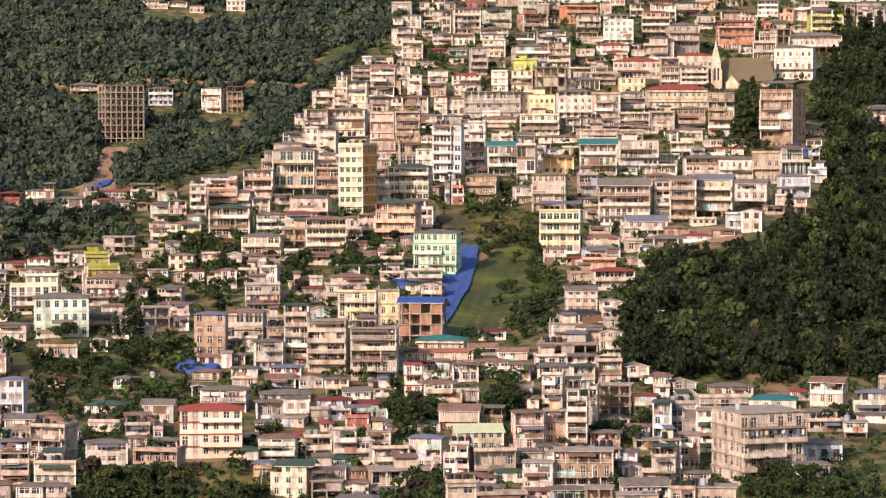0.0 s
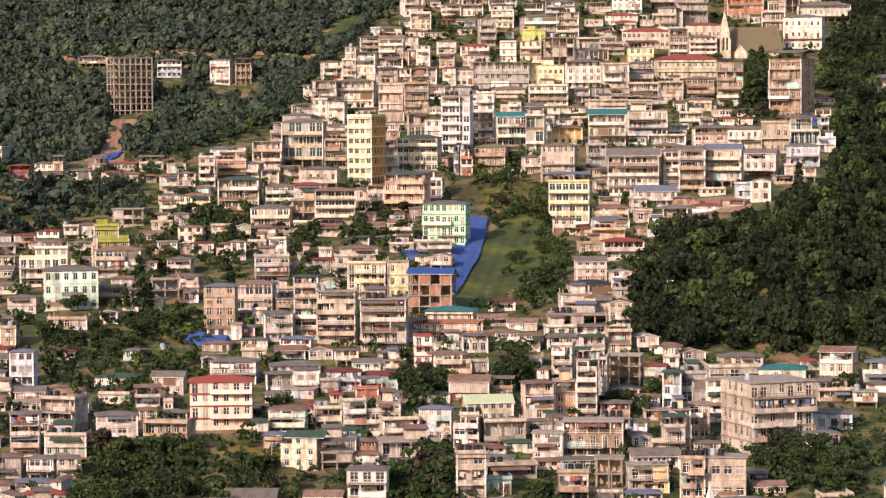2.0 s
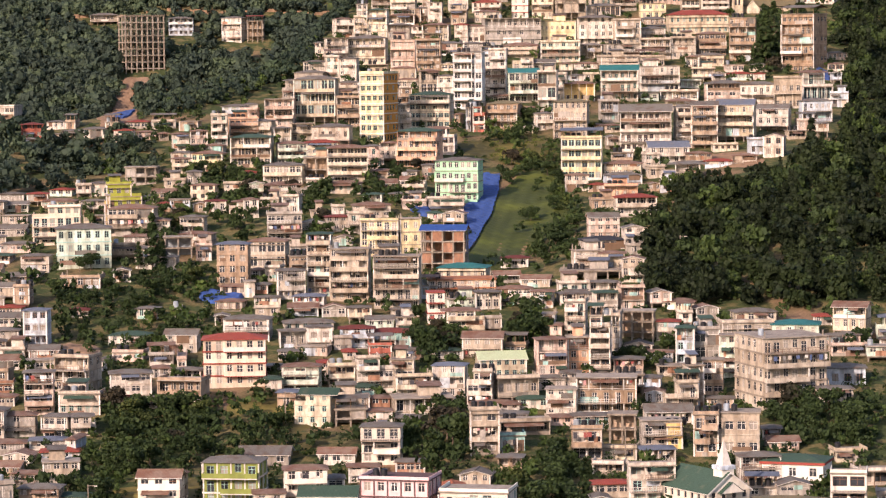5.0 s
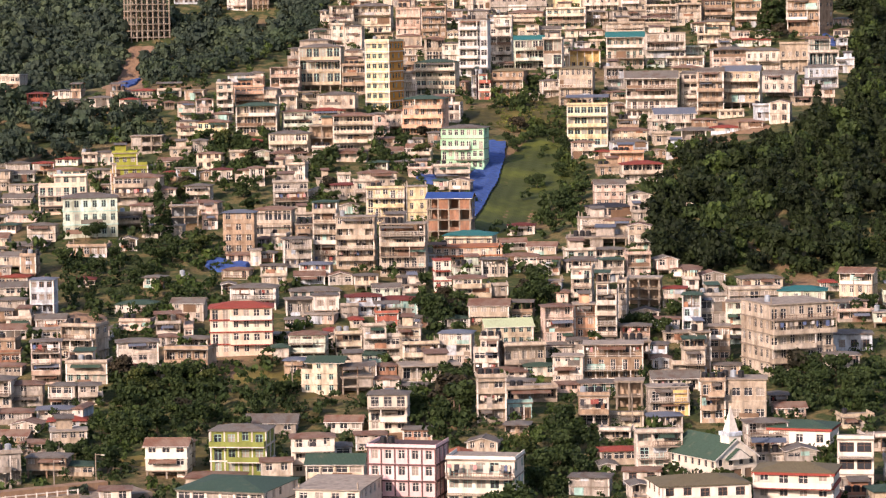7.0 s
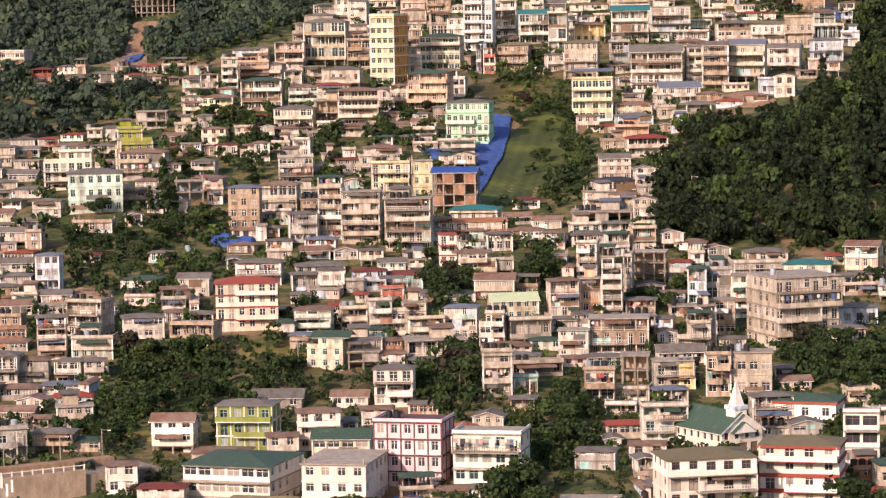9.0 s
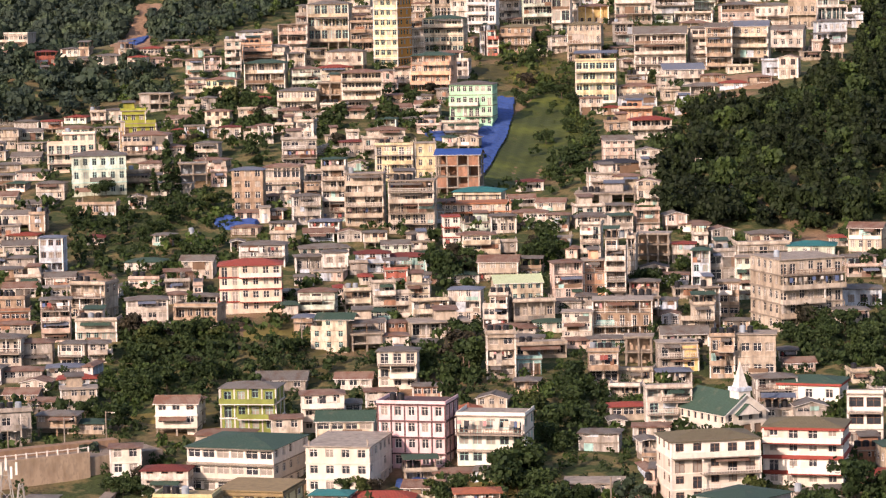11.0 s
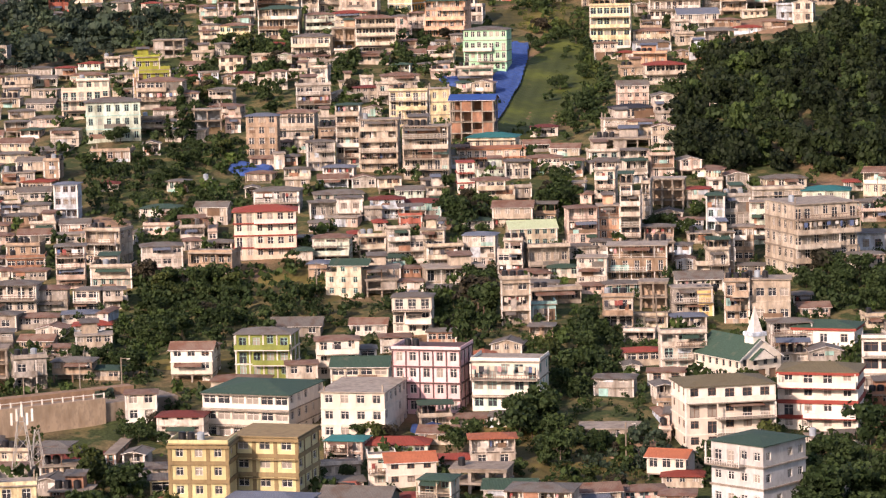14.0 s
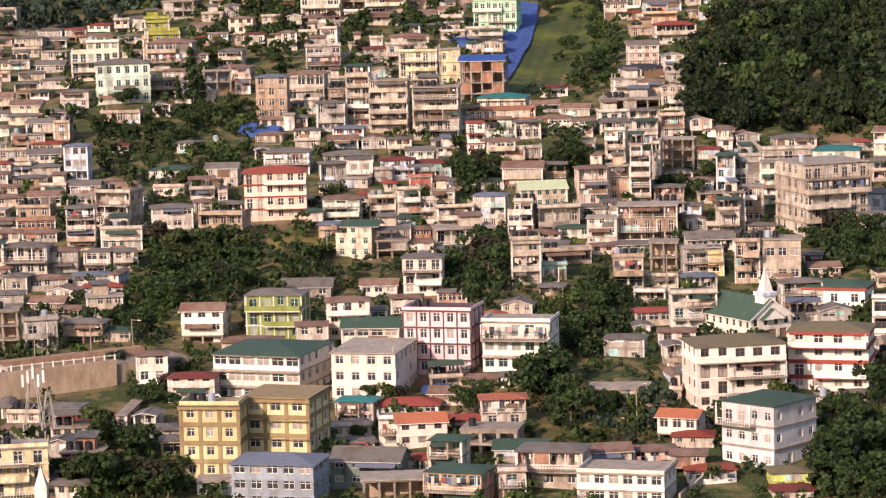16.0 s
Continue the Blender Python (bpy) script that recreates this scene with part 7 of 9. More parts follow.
house(27.7, 488.2, -88.3, 1.8, 7.6, 1, 1.93, -9, "pk", "F", 0.0, "b", 1)
house(-14.2, 450.6, -91.9, 2.9, 5.0, 1, 2.16, -9, "lg", "HR", 0.4, "b", 1)
house(2.7, 1291.0, 44.5, 4.6, 5.2, 1, 3.05, 10, "be", "Hb", 0.6, "", 0)
house(-14.7, 1093.1, 6.3, 3.7, 5.2, 2, 2.86, 19, "ta", "Hg", 0.5, "", 0)
house(-141.4, 903.8, -28.8, 5.7, 5.2, 2, 2.52, -16, "ye", "Hr", 0.7, "b", 0)
house(76.7, 520.1, -85.6, 8.7, 7.2, 2, 2.55, -7, "gr", "F", 0.0, "b", 2)
house(101.1, 657.6, -66.5, 7.1, 5.2, 2, 3.70, -19, "be", "F", 0.0, "b", 1)
house(28.1, 1291.7, 46.2, 9.6, 5.7, 1, 4.41, -5, "ta", "Gg", 1.0, "s", 0)
house(37.1, 1282.7, 41.9, 7.5, 5.3, 2, 3.65, 18, "lg", "Hr", 0.7, "", 0)
house(84.6, 551.0, -81.8, 7.6, 5.2, 2, 3.32, -14, "wh", "Hb", 0.7, "b", 2)
house(-193.2, 1244.9, -34.7, 12.9, 8.9, 3, 3.06, -15, "wh", "F", 0.0, "", 0)
house(70.4, 496.9, -85.8, 7.5, 5.9, 1, 3.79, 7, "cr", "Hn", 0.8, "s", 2)
house(-152.3, 905.5, -29.3, 7.0, 5.2, 2, 3.45, -17, "pk", "F", 0.0, "b", 0)
house(76.5, 500.9, -87.3, 6.5, 5.2, 1, 3.64, -16, "bl", "Hr", 0.7, "b", 2)
house(-0.8, 1291.3, 44.8, 5.4, 5.2, 1, 4.18, -16, "wh", "Hr", 0.7, "b", 0)
house(125.0, 1293.9, 45.5, 9.0, 7.3, 1, 3.90, 19, "cr", "Hr", 1.0, "", 0)
house(113.3, 1280.0, 43.6, 8.1, 5.3, 2, 3.38, -5, "pe", "F", 0.0, "b", 0)
house(75.6, 541.8, -82.6, 8.9, 5.8, 1, 3.02, 5, "wh", "F", 0.0, "", 2)
house(-212.0, 1248.0, -33.5, 12.7, 8.4, 3, 3.21, -8, "pe", "Gg", 1.4, "b", 0)
house(75.3, 1293.7, 46.4, 8.7, 6.5, 2, 2.86, -6, "pk", "Hr", 0.9, "s", 0)
house(156.6, 1295.8, 46.0, 8.0, 5.6, 2, 2.94, 8, "lg", "F", 0.0, "b", 0)
house(163.2, 1286.1, 45.4, 7.5, 5.3, 2, 3.65, -7, "wh", "Hr", 0.7, "s", 0)
house(85.0, 1300.7, 46.8, 10.0, 6.2, 2, 3.15, 7, "be", "Hg", 0.8, "b", 0)
house(83.6, 532.0, -84.0, 5.1, 5.2, 1, 2.97, -11, "be", "Gg", 0.9, "", 2)
house(101.4, 646.4, -67.6, 5.8, 5.2, 1, 2.86, 19, "ta", "Gr", 0.9, "", 1)
house(68.2, 481.4, -87.2, 4.3, 5.2, 1, 2.89, 10, "cr", "Hr", 0.6, "s", 2)
house(43.0, 1271.4, 41.8, 4.0, 5.2, 1, 4.07, 10, "be", "F", 0.0, "s", 0)


# ---- trees ----
def leaf_cloud(seed, radius, height, count, leaf, lobes, ruffle=0.85):
    """Crown of many small leaf clumps on the skins of uneven lobes, as arrays of quads around (0, 0)."""
    g = np.random.default_rng(seed)
    cen = np.stack([g.normal(0, 0.40, lobes) * radius, g.normal(0, 0.40, lobes) * radius, height * (0.12 + 0.78 * g.random(lobes))], 1)
    cen[0] = (0, 0, height * 0.7)
    rad = radius * g.uniform(0.35, 0.65, lobes)
    which = g.integers(0, lobes, count)
    n = g.normal(0, 1, (count, 3))
    n[:, 2] = np.abs(n[:, 2]) * 0.9 - 0.25
    n /= np.linalg.norm(n, axis=1)[:, None]
    c = cen[which] + n * rad[which][:, None] * g.uniform(0.75, 1.08, count)[:, None] * np.array([1, 1, 0.85])
    n2 = n + g.normal(0, ruffle, (count, 3))
    n2 /= np.linalg.norm(n2, axis=1)[:, None]
    t = np.cross(n2, g.normal(0, 1, (count, 3)))
    t /= np.linalg.norm(t, axis=1)[:, None]
    b = np.cross(n2, t)
    s = leaf * g.uniform(0.6, 1.5, count)[:, None]
    quad = np.stack([c - t * s - b * s * 0.6, c + t * s * 0.7 - b * s, c + t * s + b * s * 0.7, c - t * s * 0.5 + b * s], 1)
    return quad.reshape(-1, 3)


def pointed_cloud(seed, radius, height, count, leaf):
    """Tall pointed crown in drooping tiers, with gaps between them."""
    g = np.random.default_rng(seed)
    tiers = 6
    k = g.integers(0, tiers, count)
    up = (k + 0.5) / tiers
    a = g.uniform(0, 6.2832, count)
    lean = 0.75 + 0.4 * np.sin(a * 2 + k * 1.7) * g.uniform(0.4, 1.0, count)
    r = radius * (1.02 - 0.88 * up) * np.sqrt(g.random(count)) * lean
    z = height * (0.1 + 0.9 * up) - 0.35 * r + g.normal(0, 0.022 * height, count)
    c = np.stack([r * np.cos(a), r * np.sin(a), z], 1)
    n = np.stack([np.cos(a), np.sin(a), np.full(count, 0.8)], 1) + g.normal(0, 0.7, (count, 3))
    n /= np.linalg.norm(n, axis=1)[:, None]
    t = np.cross(n, g.normal(0, 1, (count, 3)))
    t /= np.linalg.norm(t, axis=1)[:, None]
    b = np.cross(n, t)
    s = leaf * g.uniform(0.6, 1.4, count)[:, None]
    return np.stack([c - t * s - b * s * 0.6, c + t * s * 0.7 - b * s, c + t * s + b * s * 0.7, c - t * s * 0.5 + b * s], 1).reshape(-1, 3)


def quads_data(name, verts, mat):
    n = len(verts) // 4
    me = bpy.data.meshes.new(name)
    me.vertices.add(4 * n)
    me.vertices.foreach_set("co", np.ascontiguousarray(verts, dtype=np.float32).ravel())
    me.loops.add(4 * n)
    me.loops.foreach_set("vertex_index", np.arange(4 * n, dtype=np.int32))
    me.polygons.add(n)
    me.polygons.foreach_set("loop_start", np.arange(0, 4 * n, 4, dtype=np.int32))
    me.polygons.foreach_set("loop_total", np.full(n, 4, dtype=np.int32))
    me.materials.append(mat)
    me.update(calc_edges=True)
    return me


def trunk_mesh(seed, height, r):
    rng = random.Random(seed)
    m = Mesh()

    def limb(p, q, r0, r1, sides=6):
        p, q = Vector(p), Vector(q)
        ax = (q - p).normalized()
        u = ax.orthogonal().normalized()
        v = ax.cross(u)
        k = len(m.v)
        for c, rr in ((p, r0), (q, r1)):
            for i in range(sides):
                a = 6.2832 * i / sides
                m.v.append(tuple(c + u * rr * math.cos(a) + v * rr * math.sin(a)))
        for i in range(sides):
            m.f.append((k + i, k + (i + 1) % sides, k + sides + (i + 1) % sides, k + sides + i))
            m.m.append(m.slot(BARK))
    fork = (rng.uniform(-0.3, 0.3), rng.uniform(-0.3, 0.3), height * 0.55)
    limb((0, 0, -1.2), fork, r, r * 0.7)
    for i in range(4):
        a = i * 1.57 + rng.uniform(-0.5, 0.5)
        s = height * rng.uniform(0.2, 0.32)
        limb(fork, (fork[0] + math.cos(a) * s, fork[1] + math.sin(a) * s, height * rng.uniform(0.78, 1.0)), r * 0.55, r * 0.2)
    return m.data("trunk")


# one unit tree is about 8 m high with a crown 6 m wide
CROWNS = [leaf_cloud(11 + i, 3.0 + 0.25 * (i % 3), 4.6 + 0.5 * (i % 2), 900, 0.30, 8 + i % 4) + np.array([0, 0, 1.0]) for i in range(6)]
TREE_KIND = []
for i in range(6):
    leaf_mat = (LEAF, LEAF, LEAF, LEAF_YELLOW, LEAF, LEAF_BROWN)[i]
    TREE_KIND.append((trunk_mesh(40 + i, 4.6, 0.20), quads_data("crown", CROWNS[i], leaf_mat)))
for i in range(2):
    TREE_KIND.append((trunk_mesh(60 + i, 5.5, 0.18), quads_data("crown", pointed_cloud(80 + i, 2.0 - 0.3 * i, 7.4, 900, 0.25) + np.array([0, 0, 0.8]), LEAF)))
TREE_LABEL = ("dark green broadleaf tree with a dense crown", "dark green broadleaf tree with an uneven crown", "tall dark green hillside tree", "yellow-green broadleaf tree among the houses",
              "broad dark green tree on the slope", "reddish-brown leafed tree on the slope",
              "tall dark green conifer with a pointed crown", "slender dark green conifer beside the houses")


def tree(x, y, size, kind, turn=0.0, group="trees among the houses"):
    """A tree on the ground; size 1 is about 8 m high."""
    k = kind % 8
    m4 = Matrix.Translation((x, y, float(ground_z(x, y)) + EYE)) @ Matrix.Rotation(turn, 4, "Z") @ Matrix.Diagonal((size, size, size, 1))
    root = thing("tree", m4, TREE_LABEL[k], "tree", group)
    part("trunk", TREE_KIND[k][0], root)
    part("crown", TREE_KIND[k][1], root)
    return root


def inside(poly, x, y):
    p = np.array(poly, float)
    q = np.roll(p, -1, axis=0)
    c = np.zeros(np.shape(x), bool)
    for (x0, y0), (x1, y1) in zip(p, q):
        if y0 == y1:
            continue
        c ^= ((y0 > y) != (y1 > y)) & (x < (x1 - x0) * (y - y0) / (y1 - y0) + x0)
    return c


# outlines on the slope that stay clear of trees
GULLY_TARP = [(3.4, 847.0), (9.9, 845.0), (9.6, 825.4), (6.9, 793.5), (2.6, 760.2), (0.2, 742.0), (-0.9, 760.2), (0.6, 779.5), (-1.2, 797.7), (2.5, 814.3)]
GULLY_GRASS = [(9.6, 825.4), (15.5, 845.5), (24.7, 858.4), (28.4, 821.9), (31.1, 791.5), (22.8, 766.5), (15.1, 745.8), (7.7, 726.7), (1.5, 727.3), (0.2, 742.0), (2.6, 760.2), (6.9, 793.5)]
FAR_MEADOW = [(-67.2, 1392.9), (-62.3, 1435.5), (-45.7, 1473.4), (-32.4, 1483.6), (-41.0, 1455.1), (-52.7, 1432.9), (-62.2, 1389.1)]
FAR_SLIDE = [(-112.6, 917.3), (-151.8, 1256.5), (-149.3, 1276.6), (-148.8, 1305.0), (-144.0, 1306.5), (-142.1, 1277.4), (-101.4, 919.1)]
GULLY_BANK = [(2.7, 887.4), (13.2, 909.5), (20.8, 899.3), (29.9, 890.0), (28.6, 861.3), (19.0, 858.5), (10.9, 862.2), (4.7, 873.3)]
GARDEN = [(-4.4, 496.8), (5.4, 507.8), (13.9, 496.7), (22.3, 475.2), (22.2, 455.5), (13.4, 456.8), (6.4, 460.1), (2.0, 466.4), (-0.6, 476.8)]
OPEN = [GULLY_TARP, FAR_SLIDE]


def scatter(poly, spacing, seed, clear=0.0):
    """Jittered points inside a plan outline, away from the houses."""
    g = np.random.default_rng(seed)
    p = np.array(poly, float)
    gx, gy = np.meshgrid(np.arange(p[:, 0].min(), p[:, 0].max(), spacing), np.arange(p[:, 1].min(), p[:, 1].max(), spacing))
    x = gx.ravel() + g.uniform(-0.5, 0.5, gx.size) * spacing
    y = gy.ravel() + g.uniform(-0.5, 0.5, gx.size) * spacing
    keep = inside(poly, x, y)
    for field in OPEN:
        keep &= ~inside(field, x, y)
    thin = inside(FAR_MEADOW, x, y) | inside(GULLY_GRASS, x, y) & (x < 24)
    keep &= ~thin | (g.random(gx.size) < 0.12)
    if clear:
        for hx, hy, hr in FOOT:
            keep &= (x - hx) ** 2 + (y - hy) ** 2 > (hr + clear) ** 2
    return x[keep], y[keep], g


def wood(name, label, poly, spacing, seed, size, count, leaf, mat, clear=0.0, flat=1.0, pointed=0):
    """Uncountable growth: crowns joined into one mesh, some of them tall and pointed."""
    x, y, g = scatter(poly, spacing, seed, clear)
    forms = [leaf_cloud(100 + seed * 7 + i, 3.0, 5.2 * flat, count, leaf, 5 + i % 3, 0.4 if flat < 1 else 0.85) for i in range(5)]
    for i in range(pointed):
        forms[i] = pointed_cloud(300 + seed * 7 + i, 2.2 + 0.3 * i, 6.6 + 0.7 * i, count, leaf)
    z = ground_z(x, y) + EYE
    all_v = []
    for i in range(len(x)):
        s, a = size * g.uniform(0.5, 1.45), g.uniform(0, 6.28)
        f = forms[g.integers(0, 5)] * s
        c, sn = math.cos(a), math.sin(a)
        all_v.append(np.stack([f[:, 0] * c - f[:, 1] * sn + x[i], f[:, 0] * sn + f[:, 1] * c + y[i], f[:, 2] * g.uniform(0.85, 1.25) + z[i]], 1))
    if all_v:
        tagged(new(name, quads_data(name, np.concatenate(all_v), mat)), label, "woods" if size > 0.8 else "undergrowth", kind="stuff")


def grove(poly, spacing, seed, size):
    """Countable trees at jittered places inside a plan outline."""
    x, y, g = scatter(poly, spacing, seed, 1.0)
    size *= 0.72
    for i in range(len(x)):
        tree(float(x[i]), float(y[i]), size * g.uniform(0.7, 1.25), int(g.choice([0, 1, 2, 4, 0, 1, 2, 3, 4, 5])), g.uniform(0, 6.28), "trees on the slope")


for i in range(34):
    FOOT.append((-186 + 4 * i, 1398, 5))
FOOT.extend([(5.5, 808 + 8 * k, 5) for k in range(-4, 5)] + [(0, 735, 5), (0, 745, 5), (0, 755, 5), (4.7, 877, 5), (11.6, 853, 5), (-107.8, 938, 6), (-12.6, 497, 3)])
FOOT.extend([(9 + 0.1 * (k % 3), 740 + 8 * k, 5) for k in range(7)])
FOOT.extend([(46, 527, 9), (111, 1112, 14), (-88, 492, 9), (-76, 500, 9), (-73, 432, 5)])
for outline, seed in (([(-260, 1180), (-66, 1180), (-40, 1250), (-22, 1320), (8, 1590), (-290, 1590)], 3), ([(-200, 922), (-137, 922), (-80, 1008), (-200, 1008)], 4)):
    wood("forest", "dense dark green forest on the far hillside", outline, 4.6, seed, 1.05, 135, 0.60, HAZE_TINT_LEAF, 1.0, 0.7)
wood("shrubs", "low green scrub between the houses", [(-110, 425), (110, 425), (210, 1310), (-10, 1320), (-50, 1080), (-120, 920)], 7.5, 5, 0.44, 50, 0.66, LEAF, 0.2)
SPUR = [(199, 1218), (158, 1203), (133, 1058), (128, 965), (113, 900), (98, 836), (78, 850), (66, 812), (52, 787), (45, 744), (41, 708), (42, 690), (54, 677), (59, 682), (73, 678), (82, 672), (94, 681), (110, 674)]
# these crowns carry the slope's shade in their leaf colour
wood("forest", "dense green trees on the steep spur, darkened by shade in the leaf colour", SPUR, 6.4, 21, 1.15, 520, 0.30, SPUR_SHADE_LEAF, 0.5, 1.0, 2)
wood("forest", "lighter yellow-green trees scattered over the steep spur", SPUR, 15.0, 67, 1.15, 420, 0.28, LEAF, 0.8)
grove([(13, 870), (28, 874), (27, 822), (30, 795), (25, 741), (16, 738), (23, 816), (14, 826)], 8.5, 22, 0.85)
wood("undergrowth", "dense dark green thicket on the slope", [(-157, 902), (-117, 895), (-90, 888), (-85, 851), (-108, 840), (-114, 825), (-142, 814)], 7.0, 23, 0.95, 160, 0.5, HAZE_TINT_LEAF, 0.5)
grove([(-97, 698), (-85, 708), (-63, 728), (-57, 678), (-58, 649), (-68, 638), (-82, 652), (-91, 655)], 10.0, 24, 0.80)
grove([(-77, 599), (-66, 600), (-53, 587), (-49, 564), (-50, 545), (-61, 556), (-68, 526), (-81, 530), (-85, 568), (-74, 573)], 8.0, 25, 0.90)
grove([(-53, 583), (-38, 588), (-33, 578), (-29, 568), (-49, 564)], 10.0, 49, 0.75)
grove([(-12, 671), (-2, 675), (-1, 639), (-11, 634)], 8.0, 26, 0.95)
grove([(10, 670), (18, 670), (17, 647), (9, 648)], 7.0, 27, 1.00)
grove([(-12, 580), (-8, 596), (-2, 579), (0, 556), (-6, 546), (-13, 554)], 7.0, 28, 1.15)
grove([(6, 548), (16, 567), (27, 556), (25, 526), (15, 510), (6, 511)], 7.5, 29, 1.00)
grove([(-74, 472), (-54, 469), (-49, 436), (-69, 436)], 7.0, 30, 1.20)
wood("undergrowth", "dense dark green thicket on the slope", [(-81, 494), (-67, 516), (-65, 500), (-69, 490)], 4.0, 31, 0.50, 160, 0.5, HAZE_TINT_LEAF, 0.5)
grove([(-69, 500), (-58, 500), (-56, 487), (-67, 485)], 7.0, 32, 1.00)
grove([(-0, 506), (9, 507), (10, 486), (-0, 484)], 7.0, 33, 1.30)
grove([(49, 475), (69, 490), (60, 422), (44, 426)], 7.5, 34, 1.20)
grove([(60, 606), (86, 604), (80, 564), (58, 573)], 7.0, 35, 1.00)
wood("undergrowth", "dense dark green thicket on the slope", [(9, 494), (23, 488), (33, 478), (31, 449), (21, 456), (8, 460)], 5.0, 36, 0.45, 160, 0.5, HAZE_TINT_LEAF, 0.5)
grove([(-76, 858), (-57, 847), (-54, 793), (-70, 792)], 9.0, 37, 0.80)
grove([(-28, 856), (-15, 850), (-14, 800), (-28, 795)], 9.0, 38, 0.80)
grove([(110, 1115), (122, 1138), (107, 996), (95, 987)], 8.0, 39, 0.90)
grove([(-9, 1196), (9, 1180), (9, 1146), (-7, 1157)], 9.0, 40, 0.80)
grove([(-46, 811), (-38, 821), (-35, 752), (-41, 752)], 8.0, 41, 0.80)
grove([(-86, 840), (-75, 816), (-72, 767), (-76, 732), (-81, 748), (-82, 792)], 8.0, 42, 0.80)
grove([(-76, 610), (-53, 604), (-50, 576), (-72, 582)], 8.0, 43, 0.90)
grove([(6, 920), (20, 909), (20, 886), (6, 887)], 7.0, 44, 0.80)
grove([(43, 522), (50, 525), (48, 500), (44, 473), (37, 480)], 7.0, 45, 0.90)
grove([(30, 646), (45, 648), (43, 633), (30, 636)], 7.0, 46, 0.70)
for outline, seed in (
        ([(13, 870), (28, 874), (27, 822), (30, 795), (25, 741), (16, 738), (23, 816), (14, 826)], 222),
        ([(-97, 698), (-85, 708), (-63, 728), (-57, 678), (-58, 649), (-68, 638), (-82, 652), (-91, 655)], 224),
        ([(-77, 599), (-66, 600), (-53, 587), (-49, 564), (-50, 545), (-61, 556), (-68, 526), (-81, 530), (-85, 568), (-74, 573)], 225),
        ([(-53, 583), (-38, 588), (-33, 578), (-29, 568), (-49, 564)], 249),
        ([(-12, 671), (-2, 675), (-1, 639), (-11, 634)], 226),
        ([(10, 670), (18, 670), (17, 647), (9, 648)], 227),
        ([(-12, 580), (-8, 596), (-2, 579), (0, 556), (-6, 546), (-13, 554)], 228),
        ([(6, 548), (16, 567), (27, 556), (25, 526), (15, 510), (6, 511)], 229),
        ([(-74, 472), (-54, 469), (-49, 436), (-69, 436)], 230),
        ([(-69, 500), (-58, 500), (-56, 487), (-67, 485)], 232),
        ([(-0, 506), (9, 507), (10, 486), (-0, 484)], 233),
        ([(49, 475), (69, 490), (60, 422), (44, 426)], 234),
        ([(60, 606), (86, 604), (80, 564), (58, 573)], 235),
        ([(-76, 858), (-57, 847), (-54, 793), (-70, 792)], 237),
        ([(-28, 856), (-15, 850), (-14, 800), (-28, 795)], 238),
        ([(110, 1115), (122, 1138), (107, 996), (95, 987)], 239),
        ([(-9, 1196), (9, 1180), (9, 1146), (-7, 1157)], 240),
        ([(-46, 811), (-38, 821), (-35, 752), (-41, 752)], 241),
        ([(-86, 840), (-75, 816), (-72, 767), (-76, 732), (-81, 748), (-82, 792)], 242),
        ([(-76, 610), (-53, 604), (-50, 576), (-72, 582)], 243),
        ([(6, 920), (20, 909), (20, 886), (6, 887)], 244),
        ([(43, 522), (50, 525), (48, 500), (44, 473), (37, 480)], 245),
        ([(30, 646), (45, 648), (43, 633), (30, 636)], 246)):
    wood("undergrowth", "tangle of dark green bushes under the trees", outline, 3.6, seed, 0.42, 60, 0.55, LEAF, 0.3)



# single trees between the houses
tree(-24.8, 468.5, 0.48, 4, 0.0)
tree(9.3, 468.4, 0.90, 1, 1.3)
tree(5.2, 495.3, 0.90, 1, 2.6)
tree(7.6, 494.7, 1.01, 0, 3.9)
tree(12.5, 483.3, 0.55, 2, 5.2)
tree(15.1, 477.5, 0.65, 2, 0.2)
tree(-7.1, 479.8, 0.66, 0, 1.5)
tree(-4.4, 487, 0.55, 1, 2.8)
tree(-8.6, 485.9, 0.55, 3, 4.1)
tree(-0.6, 474.7, 0.43, 4, 5.4)
tree(19.6, 475.3, 0.43, 5, 0.4)
tree(8.7, 483.4, 0.77, 1, 1.7)
tree(2.9, 464.9, 0.37, 1, 3.0)
tree(13.5, 459.5, 0.42, 3, 4.3)
tree(17.8, 456.2, 0.42, 5, 5.6)
tree(20.3, 453.4, 0.36, 0, 0.7)
tree(-61.3, 492.9, 0.51, 2, 2.0)
tree(-59, 494.2, 0.51, 2, 3.3)
tree(-63.7, 493.7, 0.45, 4, 4.6)
tree(-66.3, 469.2, 0.65, 2, 5.9)
tree(-65.2, 446.9, 0.82, 2, 0.9)
tree(-61.4, 444.2, 0.92, 2, 2.2)
tree(-67.3, 443.4, 0.71, 4, 3.5)
tree(-57.5, 441.1, 0.81, 0, 4.8)
tree(-55.5, 445.5, 0.71, 1, 6.1)
tree(-70.8, 449.7, 0.52, 2, 1.1)
tree(-20.5, 489.1, 0.56, 3, 2.4)
tree(-19.1, 490.2, 0.50, 5, 3.7)
tree(-23.9, 492.5, 0.45, 1, 5.0)
tree(34.9, 472.3, 0.32, 2, 0.0)
tree(50.7, 466.7, 0.75, 1, 1.3)
tree(52.3, 457.1, 0.84, 0, 2.6)
tree(47, 453.1, 0.62, 4, 3.9)
tree(53.7, 447, 0.93, 4, 5.2)
tree(48.8, 441.4, 0.91, 2, 0.2)
tree(46.1, 436.9, 0.71, 1, 1.5)
tree(53.8, 433.8, 0.90, 0, 2.8)
tree(46.1, 483.5, 0.25, 4, 4.1)
